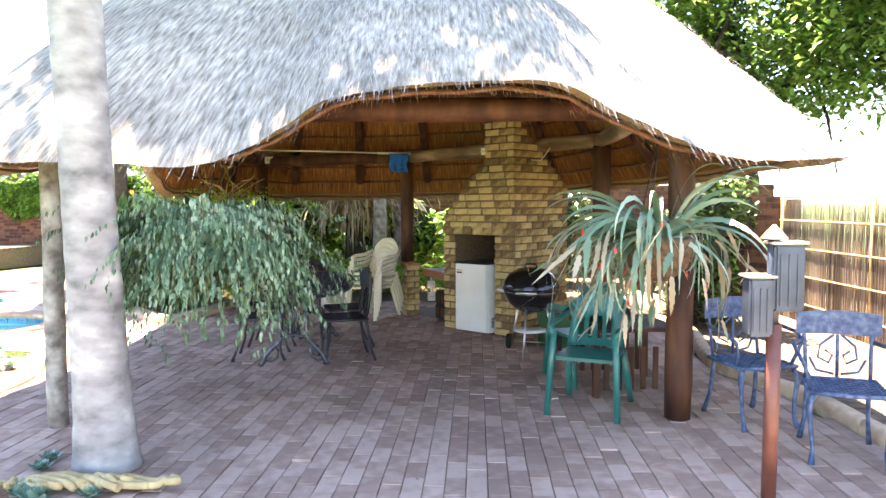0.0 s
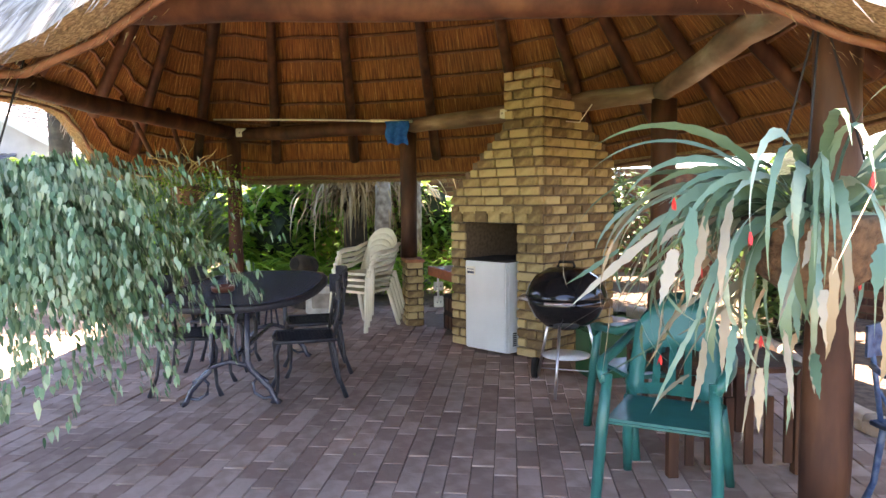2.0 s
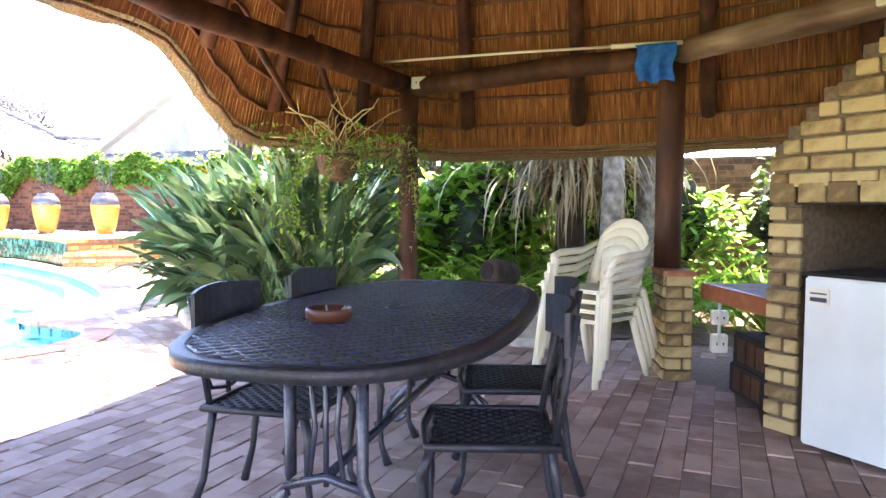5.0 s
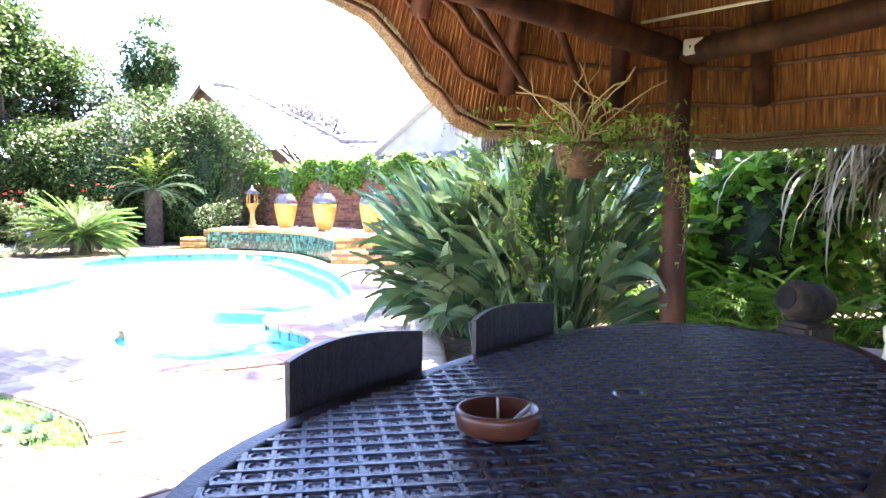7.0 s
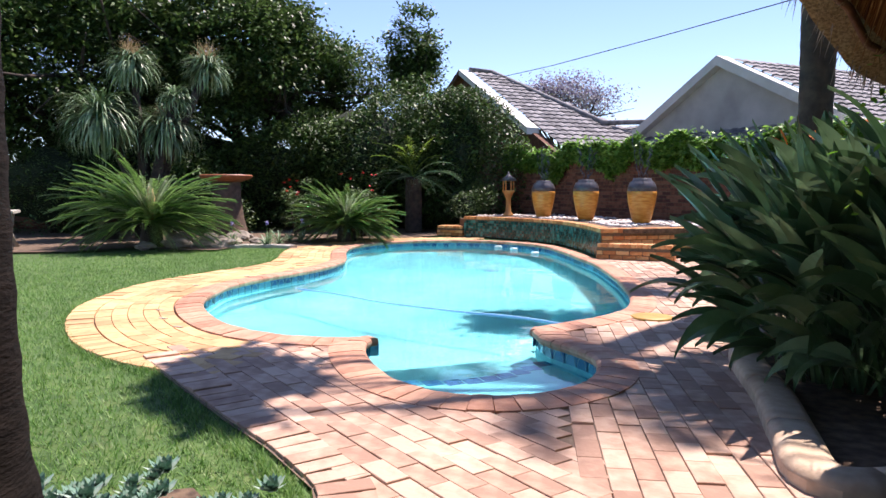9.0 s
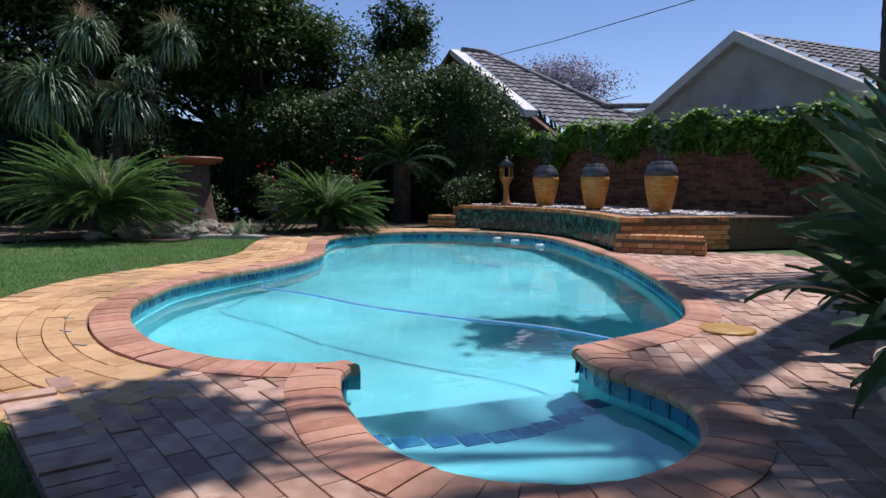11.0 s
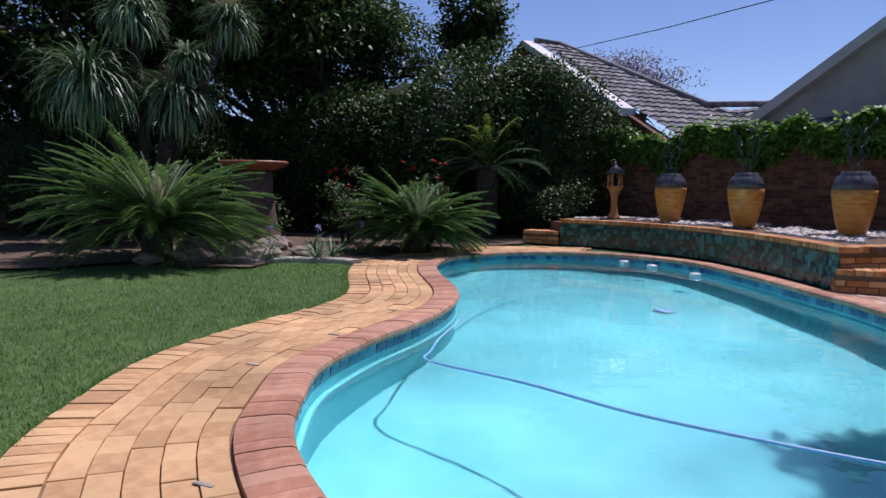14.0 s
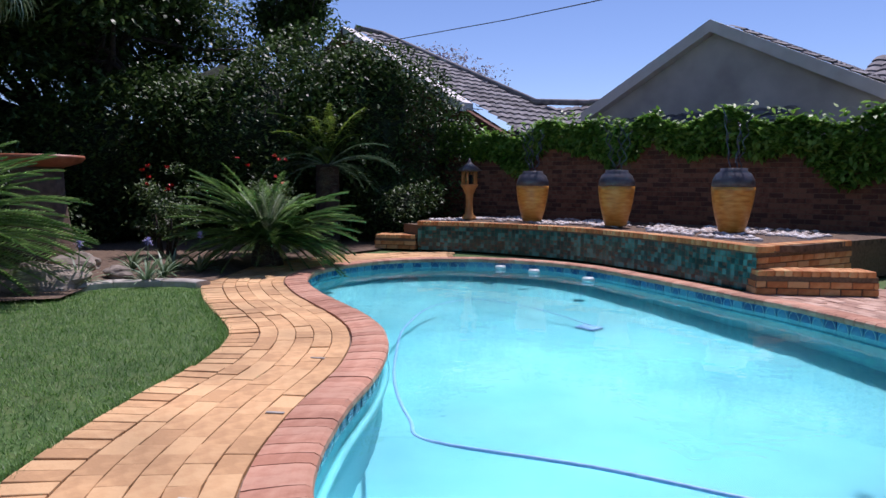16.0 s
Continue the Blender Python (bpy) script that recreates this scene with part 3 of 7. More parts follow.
def roof_skin(name, drop, mat, rows, s0=0.0, jitter=0.0, lip=0.0, label="", thickrand=0.0):
    n = len(EAVE)
    V = []
    for j in range(rows + 1):
        s = s0 + (1 - s0) * (j / rows)
        for i, e in enumerate(EAVE):
            p = roof_point(e.copy(), s, drop)
            if jitter:
                q = Vector((p[0] * 1.7, p[1] * 1.7, p[2] * 1.7))
                p[2] += jitter * (noise.noise(q) + 0.5 * noise.noise(q * 4))
            V.append(p - np.array(LC))
    F, uv = [], []
    for j in range(rows):
        for i in range(n):
            F.append((j * n + i, j * n + (i + 1) % n, (j + 1) * n + (i + 1) % n, (j + 1) * n + i))
            u0, u1 = ROUND[i], ROUND[i + 1]
            v0, v1 = 4.5 * j / rows, 4.5 * (j + 1) / rows
            uv += [u0, v0, u1, v0, u1, v1, u0, v1]
    o = quads(name, V, F, mat, lapa, label, True)
    o.data.uv_layers.new(name="slope").data.foreach_set("uv", np.array(uv, np.float32))
    return o


roof_skin("thatch_outer", 0.0, M_THATCH, 40, jitter=0.035, label="weathered grey thatch")
roof_skin("reed_ceiling", 0.16, M_THATCHIN, 26, s0=0.075, jitter=0.012, label="orange-brown reed lining")
# cut thatch edge between the skins
n = len(EAVE)
V, F = [], []
for j in range(4):
    for i, e in enumerate(EAVE):
        o = roof_point(e.copy(), 0, 0.0)
        q = Vector((o[0] * 1.7, o[1] * 1.7, o[2] * 1.7))
        o[2] += 0.035 * (noise.noise(q) + 0.5 * noise.noise(q * 4))
        u = roof_point(e.copy(), 0.075, 0.16)
        p = o + (u - o) * (j / 3)
        out = np.array([e[0] + 0.3, e[1] - 8.4, 0])
        out /= np.linalg.norm(out)
        p += out * (0.012 * math.sin(math.pi * j / 3) + 0.015 * noise.noise(Vector((p[0] * 14, p[1] * 14, j))))
        V.append(p - np.array(LC))
for j in range(3):
    for i in range(n):
        F.append((j * n + i, j * n + (i + 1) % n, (j + 1) * n + (i + 1) % n, (j + 1) * n + i))
M_CUT = material("cut_reed_edge", [(0.12, 0.08, 0.035), (0.28, 0.20, 0.10), (0.46, 0.36, 0.20)], 70, 0.95, 1.0)
quads("thatch_edge", V, F, M_CUT, lapa, "trimmed brown reed edge", True)
# loose reed ends along the edge and over the roof
g = np.random.default_rng(3)
E2 = resample(EAVE, 0.0045, True)
P, az = [], []
cen = np.array([-0.3, 8.4])
az = np.arctan2(E2[:, 1] - cen[1], E2[:, 0] - cen[0]) + g.uniform(-0.4, 0.4, len(E2))
k = g.uniform(0, 1, len(E2))
P = E2 - np.array(LC) + np.c_[-np.cos(az) * 0.28 * k, -np.sin(az) * 0.28 * k, 0.06 - 0.06 * k]
V, F, _ = blades(P, az, g.uniform(-0.9, -0.2, len(P)), g.uniform(0.02, 0.07, len(P)), 0.005, 0.4, 1, "needle")
tagged(quads("frayed_reed", V, F, M_CUT, lapa, "frayed reed ends"), kind="stuff")
def along(i, s, d):
    """A place on the skin with the heading and fall of the slope there."""
    p, q = roof_point(EAVE[i].copy(), s, d), roof_point(EAVE[i].copy(), max(s - 0.02, 0), d)
    v = q - p if s > 0.001 else p - roof_point(EAVE[i].copy(), 0.02, d)
    return (*(p - np.array(LC)), math.atan2(v[1], v[0]), math.atan2(v[2], math.hypot(v[0], v[1])))


R = np.array([along(int(g.integers(0, n)), g.uniform(0.0, 0.95), 0.0) for _ in range(52000)])
for row in R:
    q = Vector(row[:3]) + LC
    row[2] += 0.035 * (noise.noise(q * 1.7) + 0.5 * noise.noise(q * 6.8))
nR = len(R)
V, F, _ = blades(R[:, :3] + g.normal(size=(nR, 3)) * np.array([0.02, 0.02, 0.004]), R[:, 3] + g.uniform(-0.3, 0.3, nR), R[:, 4] + g.uniform(0.0, 0.16, nR), g.uniform(0.05, 0.15, nR), 0.006, 0.1, 1, "needle")
M_STRAW = material("bleached_straw", [(0.15, 0.14, 0.13), (0.30, 0.28, 0.27), (0.48, 0.45, 0.43)], 3, 0.9, 0.0, each="island")
tagged(quads("loose_straw", V, F, M_STRAW, lapa, "bleached grey straw"), kind="stuff")

# rafters and laths under the reed
def under(i, s, d):
    return Vector(roof_point(EAVE[int(i) % n].copy(), s, d) - np.array(LC))
RAFTERS = [int(np.searchsorted(ROUND, k * ROUND[-1] / 22)) for k in range(22)]
for i in RAFTERS:
    bm = bmesh.new()
    tube(bm, [under(i, s, 0.235) for s in np.linspace(0.15, 0.99, 9)], [0.055 + 0.006 * math.sin(i + 5 * s) for s in np.linspace(0, 1, 9)], 8)
    part("rafter", bm, M_LOG, lapa)
# thin poles from the ring beam out under the north-west corner
for a, b in (((-2.72, 9.0, 2.36), (-3.18, 10.35, 1.84)), ((-2.68, 9.75, 2.34), (-3.05, 10.75, 1.82)), ((-2.66, 7.6, 2.42), (-3.15, 8.9, 2.30))):
    bm = bmesh.new()
    tube(bm, [rel(a), rel(b)], 0.026, 7)
    part("corner_pole", bm, M_LOG, lapa, "thin pole under the corner of the eave")
for s in np.linspace(0.07, 0.92, 15):
    bm = bmesh.new()
    tube(bm, [under(i, s + 0.004 * math.sin(i * 0.7), 0.18) for i in list(range(0, n, 4)) + [0]], 0.017, 5)
    part("lath", bm, M_LATH, lapa)
# reed strands hanging on the inner face
R = np.array([along(int(g.integers(0, n)), s_, 0.167) for s_ in g.uniform(0.09, 0.85, 26000)])
nR = len(R)
V, F, _ = blades(R[:, :3] - np.array([0, 0, 0.004]), R[:, 3] + g.uniform(-0.06, 0.06, nR), R[:, 4] + g.uniform(-0.03, 0.01, nR), g.uniform(0.08, 0.25, nR), 0.006, 0.0, 1, "strap")
M_REEDS = material("golden_reed", [(0.12, 0.04, 0.012), (0.32, 0.14, 0.035), (0.52, 0.30, 0.10)], 3, 0.7, 0.0, each="island")
tagged(quads("reed_lining", V, F, M_REEDS, lapa, "golden-brown reed stems"), kind="stuff")


# ---- fireplace, pier, counter ----
BR_L, BR_H, BR_D = 0.205, 0.068, 0.10
COURSE = 0.083
FP_ANG = math.degrees(math.atan2(-0.607, 0.795))
fire = empty("brick_fireplace", "yellow clay brick barbecue fireplace with stepped chimney", "fireplace", at=(0.28, 9.52, 0), turn=FP_ANG)
W, D = 1.08, 1.10


def step_left(z):
    return 0.0 if z < 1.40 else min(0.66, (z - 1.40) // COURSE * 0.09 + 0.07)


CORE = [(0.01, 0.012, 0, 0.17, D - 0.1, 1.275), (0.80, 0.012, 0, W - 0.012, D - 0.1, 1.275), (0.01, D - 0.1, 0, W - 0.012, D, 1.275), (0.01, 0.012, 1.275, W - 0.012, D, 1.39)]
for k in range(13):
    z = 1.39 + k * COURSE
    back = D if z < 1.72 else max(0.16, D - (z - 1.72) * 1.35)
    if z < 2.38:
        CORE.append((step_left(z + 0.001) + 0.012, 0.012, z, W - 0.012, back, z + COURSE))
for c in CORE:
    bm = bmesh.new()
    box(bm, *c)
    part("masonry_core", bm, M_MORTAR, fire, "dark mortar bed")
bm = bmesh.new()
box(bm, 0.17, 0.1, 0.80, 0.80, D - 0.1, 0.815)
box(bm, 0.172, D - 0.11, 0.0, 0.798, D - 0.10, 1.27)
part("firebox_lining", bm, M_DARK, fire, "soot-blackened firebox")


def brick_mesh(lx, ly, lz):
    bm = bmesh.new()
    box(bm, -lx / 2, -ly / 2, -lz / 2, lx / 2, ly / 2, lz / 2)
    bmesh.ops.bevel(bm, geom=bm.edges[:], offset=0.006, segments=1, affect="EDGES")
    me = bpy.data.meshes.new("brick")
    bm.to_mesh(me)
    bm.free()
    return me


BRICKS = {}


def brick(parent, p, ang, lx, mat, ly=BR_D, lz=BR_H, name="brick"):
    key = (round(lx, 2), round(ly, 3), round(lz, 3), mat.name)
    if key not in BRICKS:
        me = brick_mesh(key[0], ly, lz)
        me.materials.append(mat)
        BRICKS[key] = me
    o = new(name, BRICKS[key])
    o.parent = parent
    o.matrix_basis = pose(p[0] + random.uniform(-0.002, 0.002), p[1] + random.uniform(-0.004, 0.004), p[2], 0, 0, ang + random.uniform(-0.8, 0.8))
    return o


def course(parent, x0, x1, y, z, off, mat, side=False, ly=0.03, L=BR_L, H=BR_H, name="brick"):
    """A row of bricks on a face; side: along the local y axis instead."""
    x = x0 - off
    while x < x1 - 0.02:
        a, b = max(x, x0), min(x + L, x1)
        if b - a > 0.035:
            c = (a + b) / 2
            brick(parent, (y, c, z) if side else (c, y, z), 90 if side else 0, round(b - a, 2), mat, ly, H, name)
        x += L + 0.014


for k in range(32):
    z = 0.042 + k * COURSE
    if z > 2.47:
        break
    off = 0.11 if k % 2 else 0.0
    lo = step_left(z - 0.04 + 0.002)
    if z < 1.18:
        course(fire, 0, 0.18, 0, z, off, M_BRICKY)
        course(fire, 0.80, W, 0, z, off, M_BRICKY)
    elif z < 1.28:
        pass
    else:
        course(fire, lo, W, 0, z, off, M_BRICKY)
    back = D if z < 1.72 else max(0.16, D - (z - 1.72) * 1.35)
    course(fire, 0.02, back, W, z, off, M_BRICKY, True)
x = 0.0
while x < W - 0.05:
    brick(fire, (x + 0.075, 0.0, 1.225), 0, 0.14, M_BRICKY, 0.03, 0.10, "lintel_brick")
    x += 0.154
bm = bmesh.new()
box(bm, 0.14, 0.0, 1.165, 0.84, 0.09, 1.175)
part("lintel", bm, M_DARK, fire)

pier = empty("brick_pier", "face brick pier of the counter carrying a post", "pillar", at=(-0.31, 10.345, 0), turn=18)
bm = bmesh.new()
box(bm, 0.01, 0.01, 0, 0.16, 0.38, 0.70)
part("pier_core", bm, M_MORTAR, pier)
for k in range(9):
    z = 0.04 + k * 0.079
    course(pier, 0, 0.17, 0, z, 0.1 * (k % 2), M_BRICKY)
    course(pier, 0.02, 0.39, 0.17, z, 0.1 * (k % 2), M_BRICKY, True)
    course(pier, 0.02, 0.39, 0, z, 0.1 * (k % 2), M_BRICKY, True)
bm = bmesh.new()
box(bm, -0.02, -0.02, 0.70, 0.19, 0.41, 0.735, 0.005)
part("coping_slab", bm, M_BRICKR, pier, "reddish clay capping")

counter = empty("braai_counter", "built-in counter with pale concrete top and red tiled edge", "counter", at=(0, 0, 0))
a, b = Vector((-0.10, 10.44, 0)), Vector((0.33, 9.60, 0))
u = (b - a).normalized()
w = Vector((-u.y, u.x, 0))
M4 = Matrix.Translation(a) @ Matrix(((u.x, w.x, 0, 0), (u.y, w.y, 0, 0), (0, 0, 1, 0), (0, 0, 0, 1)))
Lc = (b - a).length
counter.matrix_basis = M4
bm = bmesh.new()
box(bm, 0, 0.05, 0.60, Lc, 0.75, 0.655, 0.004)
part("worktop", bm, M_CONC, counter, "pale screeded concrete top")
bm = bmesh.new()
box(bm, 0, 0.0, 0.56, Lc, 0.045, 0.66, 0.004)
part("edge_tile", bm, M_TERRA, counter, "red quarry tile edge")
bm = bmesh.new()
box(bm, -0.2, 0.76, 0, Lc + 0.5, 0.87, 0.74)
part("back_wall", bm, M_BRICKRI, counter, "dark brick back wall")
for k in range(2):
    crate = empty("storage_box", "dark dusty storage box under the counter", "box", "boxes under the counter", at=(0.34 + 0.02 * k, 10.12 - 0.10 * k, 0.0 + 0.2 * k), turn=-65)
    bm = bmesh.new()
    box(bm, -0.25, -0.16, 0, 0.25, 0.16, 0.19, 0.01)
    part("body", bm, M_DARK, crate)
    bm = bmesh.new()
    for s in (-0.12, 0.0, 0.12):
        box(bm, s - 0.05, -0.168, 0.03, s + 0.05, -0.16, 0.16)
    part("front_slat", bm, M_LOG, crate)


# ---- raised platform and walls by the pool ----
plat = empty("raised_platform", "raised brick planter platform with green tiled front beside the pool", "platform", at=(-15, 17, 0))
PP = np.array([-15, 17])
front = closed([(-18.25, 15.45), (-17.2, 16.0), (-15.5, 16.22), (-14.2, 15.95), (-13.1, 15.55), (-11.82, 14.95)], 8, False)
front = resample(front, 0.10)
PLZ = 0.53
ring = np.vstack([front, [(-11.45, 16.9), (-11.2, 19.0), (-19.4, 18.2), (-18.9, 15.6)]])
slab("platform_core", ring, 0, PLZ - 0.075, M_MORTAR, plat, PP)
slab("platform_fill", np.vstack([front[::4] + [0, 0.24], [(-11.6, 15.6), (-11.45, 16.9), (-11.2, 19.0), (-19.4, 18.2), (-18.7, 15.8)]]), PLZ - 0.09, PLZ - 0.012, M_SOIL, plat, PP, "dark soil fill")
fn = normals(front)
for i, (p, q) in enumerate(zip(front, fn)):
    s = -1 if q[1] > 0 else 1
    ang = math.degrees(math.atan2(q[1], q[0]))
    brick(plat, (p[0] - q[0] * s * 0.10 - PP[0], p[1] - q[1] * s * 0.10 - PP[1], PLZ - 0.037), ang, 0.23, M_BRICKO, 0.088, 0.074, "capping_brick")
# mosaic tiles on the front
M_GT = material("green_mosaic", [(0.004, 0.05, 0.045), (0.01, 0.12, 0.10), (0.08, 0.30, 0.26)], 5, 0.2, 0.1, each="island")
V, F = [], []
ft = resample(front, 0.072)
ftn = normals(ft)
for i, (p, q) in enumerate(zip(ft, ftn)):
    s = -1 if q[1] > 0 else 1
    d = np.array([q[1], -q[0]])
    for j in range(6):
        z0 = 0.005 + j * 0.072
        hh = 0.068
        if (i * 7 + j * 3) % 5 == 0:
            hh = 0.034
        o = p + q * s * (0.012 + 0.004 * ((i + j) % 2)) - PP
        k = len(V)
        for (a_, z_) in ((-0.033, z0), (0.033, z0), (0.033, z0 + hh), (-0.033, z0 + hh)):
            V.append((o[0] + d[0] * a_, o[1] + d[1] * a_, z_))
        F.append((k, k + 1, k + 2, k + 3))
tagged(quads("mosaic_tile", V, F, M_GT, plat, "green glazed mosaic tiles"), kind="stuff")
# right-hand face of brick and two steps
def face_bricks(parent, a, b, z0, courses, mat, org, off=0.012):
    a, b = np.array(a, float), np.array(b, float)
    L = np.linalg.norm(b - a)
    d = (b - a) / L
    ang = math.degrees(math.atan2(d[1], d[0]))
    for c in range(courses):
        x = -(0.11 if c % 2 else 0)
        while x < L - 0.03:
            s, e = max(x, 0), min(x + 0.215, L)
            if e - s > 0.04:
                m = a + d * (s + e) / 2 - org
                brick(parent, (m[0], m[1], z0 + 0.04 + c * 0.08), ang, round(e - s, 2), mat, 0.03, 0.07)
            x += 0.227
face_bricks(plat, (-11.82, 14.97), (-11.45, 16.9), 0.0, 5, M_BRICKO, PP)
bm = bmesh.new()
xs = np.arange(0, 1.95, 0.09)
for k, s in enumerate(xs):
    p = np.array((-11.82, 14.97)) + np.array((0.37, 1.93)) / 1.965 * (s + 0.045)
    brick(plat, (p[0] - PP[0] - 0.1, p[1] - PP[1], PLZ - 0.037), math.degrees(math.atan2(-0.37, 1.93)) - 80 + 68, 0.23, M_BRICKO, 0.082, 0.074, "capping_brick")
def brick_step(name, corners, z, label):
    c = np.mean(corners, axis=0)
    st = empty(name, label, "step", "brick steps beside the platform", at=(c[0], c[1], 0))
    slab("step_core", corners, 0, z - 0.06, M_MORTAR, st, c)
    corners = [np.array(p, float) for p in corners]
    for a, b in zip(corners, corners[1:] + corners[:1]):
        face_bricks(st, a, b, -0.0, int((z - 0.07) / 0.08), M_BRICKO, c)
    a, b, d = corners[0], corners[1], corners[3]
    L, Wd = np.linalg.norm(b - a), np.linalg.norm(d - a)
    u_, v_ = (b - a) / L, (d - a) / Wd
    ang = math.degrees(math.atan2(v_[1], v_[0]))
    s = 0.05
    while s < L:
        t = 0.0
        while t < Wd - 0.05:
            e = min(t + 0.225, Wd)
            m = a + u_ * s + v_ * (t + e) / 2 - c
            brick(st, (m[0], m[1], z - 0.034), ang, round(e - t, 2), M_BRICKO, 0.088, 0.068, "tread_brick")
            t = e + 0.01
        s += 0.098
    return st
brick_step("garden_step", [(-11.74, 14.81), (-10.78, 15.68), (-11.02, 15.94), (-11.98, 15.07)], 0.275, "orange clay brick step up to the raised platform")
brick_step("garden_step", [(-18.95, 14.95), (-18.3, 15.38), (-18.6, 15.8), (-19.25, 15.4)], 0.27, "small orange clay brick step at the far end of the platform")

# boundary wall behind the pots
def brick_wall(name, a, b, h, label, near=None, mat=None):
    a, b = np.array(a, float), np.array(b, float)
    L = np.linalg.norm(b - a)
    ang = math.degrees(math.atan2(*(b - a)[::-1]))
    wl = empty(name, label, "wall", at=(a[0], a[1], 0), turn=ang)
    tagged(wl, kind="structure")
    bm = bmesh.new()
    box(bm, 0, 0.012, 0, L, 0.22, h)
    part("wall_core", bm, M_MORTAR, wl)
    V, F = [], []
    for c in range(int(h / 0.085)):
        x = -(0.11 if c % 2 else 0)
        while x < L:
            s, e = max(x, 0), min(x + 0.215, L)
            z = c * 0.085 + 0.006
            y = 0.0 + 0.004 * ((c * 3 + int(x * 10)) % 3)
            k = len(V)
            V += [(s, y, z), (e, y, z), (e, y, z + 0.072), (s, y, z + 0.072), (s, 0.013, z), (e, 0.013, z), (e, 0.013, z + 0.072), (s, 0.013, z + 0.072)]
            F += [(k, k + 1, k + 2, k + 3), (k + 3, k + 2, k + 6, k + 7), (k, k + 4, k + 5, k + 1), (k, k + 3, k + 7, k + 4), (k + 1, k + 5, k + 6, k + 2)]
            x += 0.227
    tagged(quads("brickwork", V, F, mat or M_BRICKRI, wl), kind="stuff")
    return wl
brick_wall("wall_pool", (-20.6, 18.0), (-5.0, 20.3), 2.05, "red brick boundary wall under creeper, shade painted into its colour")
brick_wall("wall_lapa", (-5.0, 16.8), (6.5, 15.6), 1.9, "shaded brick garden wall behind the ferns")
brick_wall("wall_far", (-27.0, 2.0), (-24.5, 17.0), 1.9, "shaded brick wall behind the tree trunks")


# ---- things in the shelter ----
def M_at(x, y, z, turn=0):
    return pose(x, y, z, 0, 0, turn)


table = empty("patio_table", "black cast-iron oval dining table with lattice top", "table", at=(-1.125, 8.06, 0), turn=10)
TL, TW, TZ = 1.135, 0.55, 0.735
oval = [(TW * math.copysign(abs(math.cos(a)) ** 0.72, math.cos(a)), TL * math.copysign(abs(math.sin(a)) ** 0.72, math.sin(a))) for a in np.linspace(0, TAU, 72, endpoint=False)]
bm = bmesh.new()
lo = [[bm.verts.new((x * k, y * (1 - (1 - k) * 0.5), z)) for x, y in oval] for k, z in ((0.90, TZ - 0.008), (0.91, TZ), (0.93, TZ + 0.002), (0.95, TZ - 0.001), (0.985, TZ + 0.003), (1.0, TZ - 0.006), (1.0, TZ - 0.038), (0.97, TZ - 0.043), (0.96, TZ - 0.02), (0.90, TZ - 0.02))]
for q, s in zip(lo, lo[1:] + lo[:1]):
    for k in range(72):
        f = bm.faces.new((q[k], q[(k + 1) % 72], s[(k + 1) % 72], s[k]))
        f.smooth = True
bmesh.ops.recalc_face_normals(bm, faces=bm.faces[:])
part("rim", bm, M_RIM, table, "rounded cast rim")
oa = np.array(oval) * np.array([0.92, 0.955])
bm = bmesh.new()
def clipline(p, d):
    """The stretch of a line that lies inside the oval."""
    t = np.linspace(-1.6, 1.6, 321)
    q = p + t[:, None] * d
    k = inside(q, oa) & ((q ** 2).sum(1) > 0.045 ** 2)
    runs, st = [], None
    for i, v in enumerate(k):
        if v and st is None:
            st = i
        if not v and st is not None:
            if i - st > 1:
                runs.append((q[st], q[i - 1]))
            st = None
    return runs
for ang in (45, -45):
    d = np.array([math.cos(radians(ang)), math.sin(radians(ang))])
    w_ = np.array([-d[1], d[0]])
    for k in np.arange(-1.3, 1.3, 0.05):
        for a, b in clipline(w_ * k, d):
            m = Matrix.Translation((*((a + b) / 2), TZ - 0.007)) @ Matrix.Rotation(radians(ang), 4, "Z")
            L = np.linalg.norm(b - a)
            box(bm, -L / 2, -0.0050, -0.006, L / 2, 0.0050, 0.0115 if ang > 0 else 0.0105, m=m)
part("lattice_top", bm, M_IRON, table, "diagonal cast lattice")
V, F = [], []
for ix in range(-30, 31):
    for iy in range(-30, 31):
        u, w = ix * 0.05 + 0.025, iy * 0.05 + 0.025
        c = np.array([(u - w) * 0.70711, (u + w) * 0.70711])
        if not inside(c[None], oa * 0.985)[0] or (c ** 2).sum() < 0.06 ** 2:
            continue
        k = len(V)
        for r_, z_ in ((0.0225, -0.006), (0.0195, 0.0015), (0.0140, 0.0015), (0.0115, -0.006)):
            for a in range(10):
                V.append((c[0] + r_ * math.cos(a * TAU / 10), c[1] + r_ * math.sin(a * TAU / 10), TZ + z_))
        for q in range(3):
            for a in range(10):
                F.append((k + q * 10 + a, k + q * 10 + (a + 1) % 10, k + q * 10 + 10 + (a + 1) % 10, k + q * 10 + 10 + a))
        for a in (0, 1):
            k = len(V)
            dx, dy = (0.0125, 0.004) if a else (0.004, 0.0125)
            V += [(c[0] - dx, c[1] - dy, TZ - 0.001), (c[0] + dx, c[1] - dy, TZ - 0.001), (c[0] + dx, c[1] + dy, TZ - 0.001 + 0.0005 * a), (c[0] - dx, c[1] + dy, TZ - 0.001 + 0.0005 * a)]
            F.append((k, k + 1, k + 2, k + 3))
tagged(quads("rosette", V, F, M_IRON, table, "cast rings between the lattice bars"), kind="stuff")
bm = bmesh.new()
lathe(bm, [(0.022, -0.03), (0.022, 0.008), (0.045, 0.008), (0.048, 0.0), (0.045, -0.02)], 20, (0, 0, TZ))
part("umbrella_ring", bm, M_IRON, table)
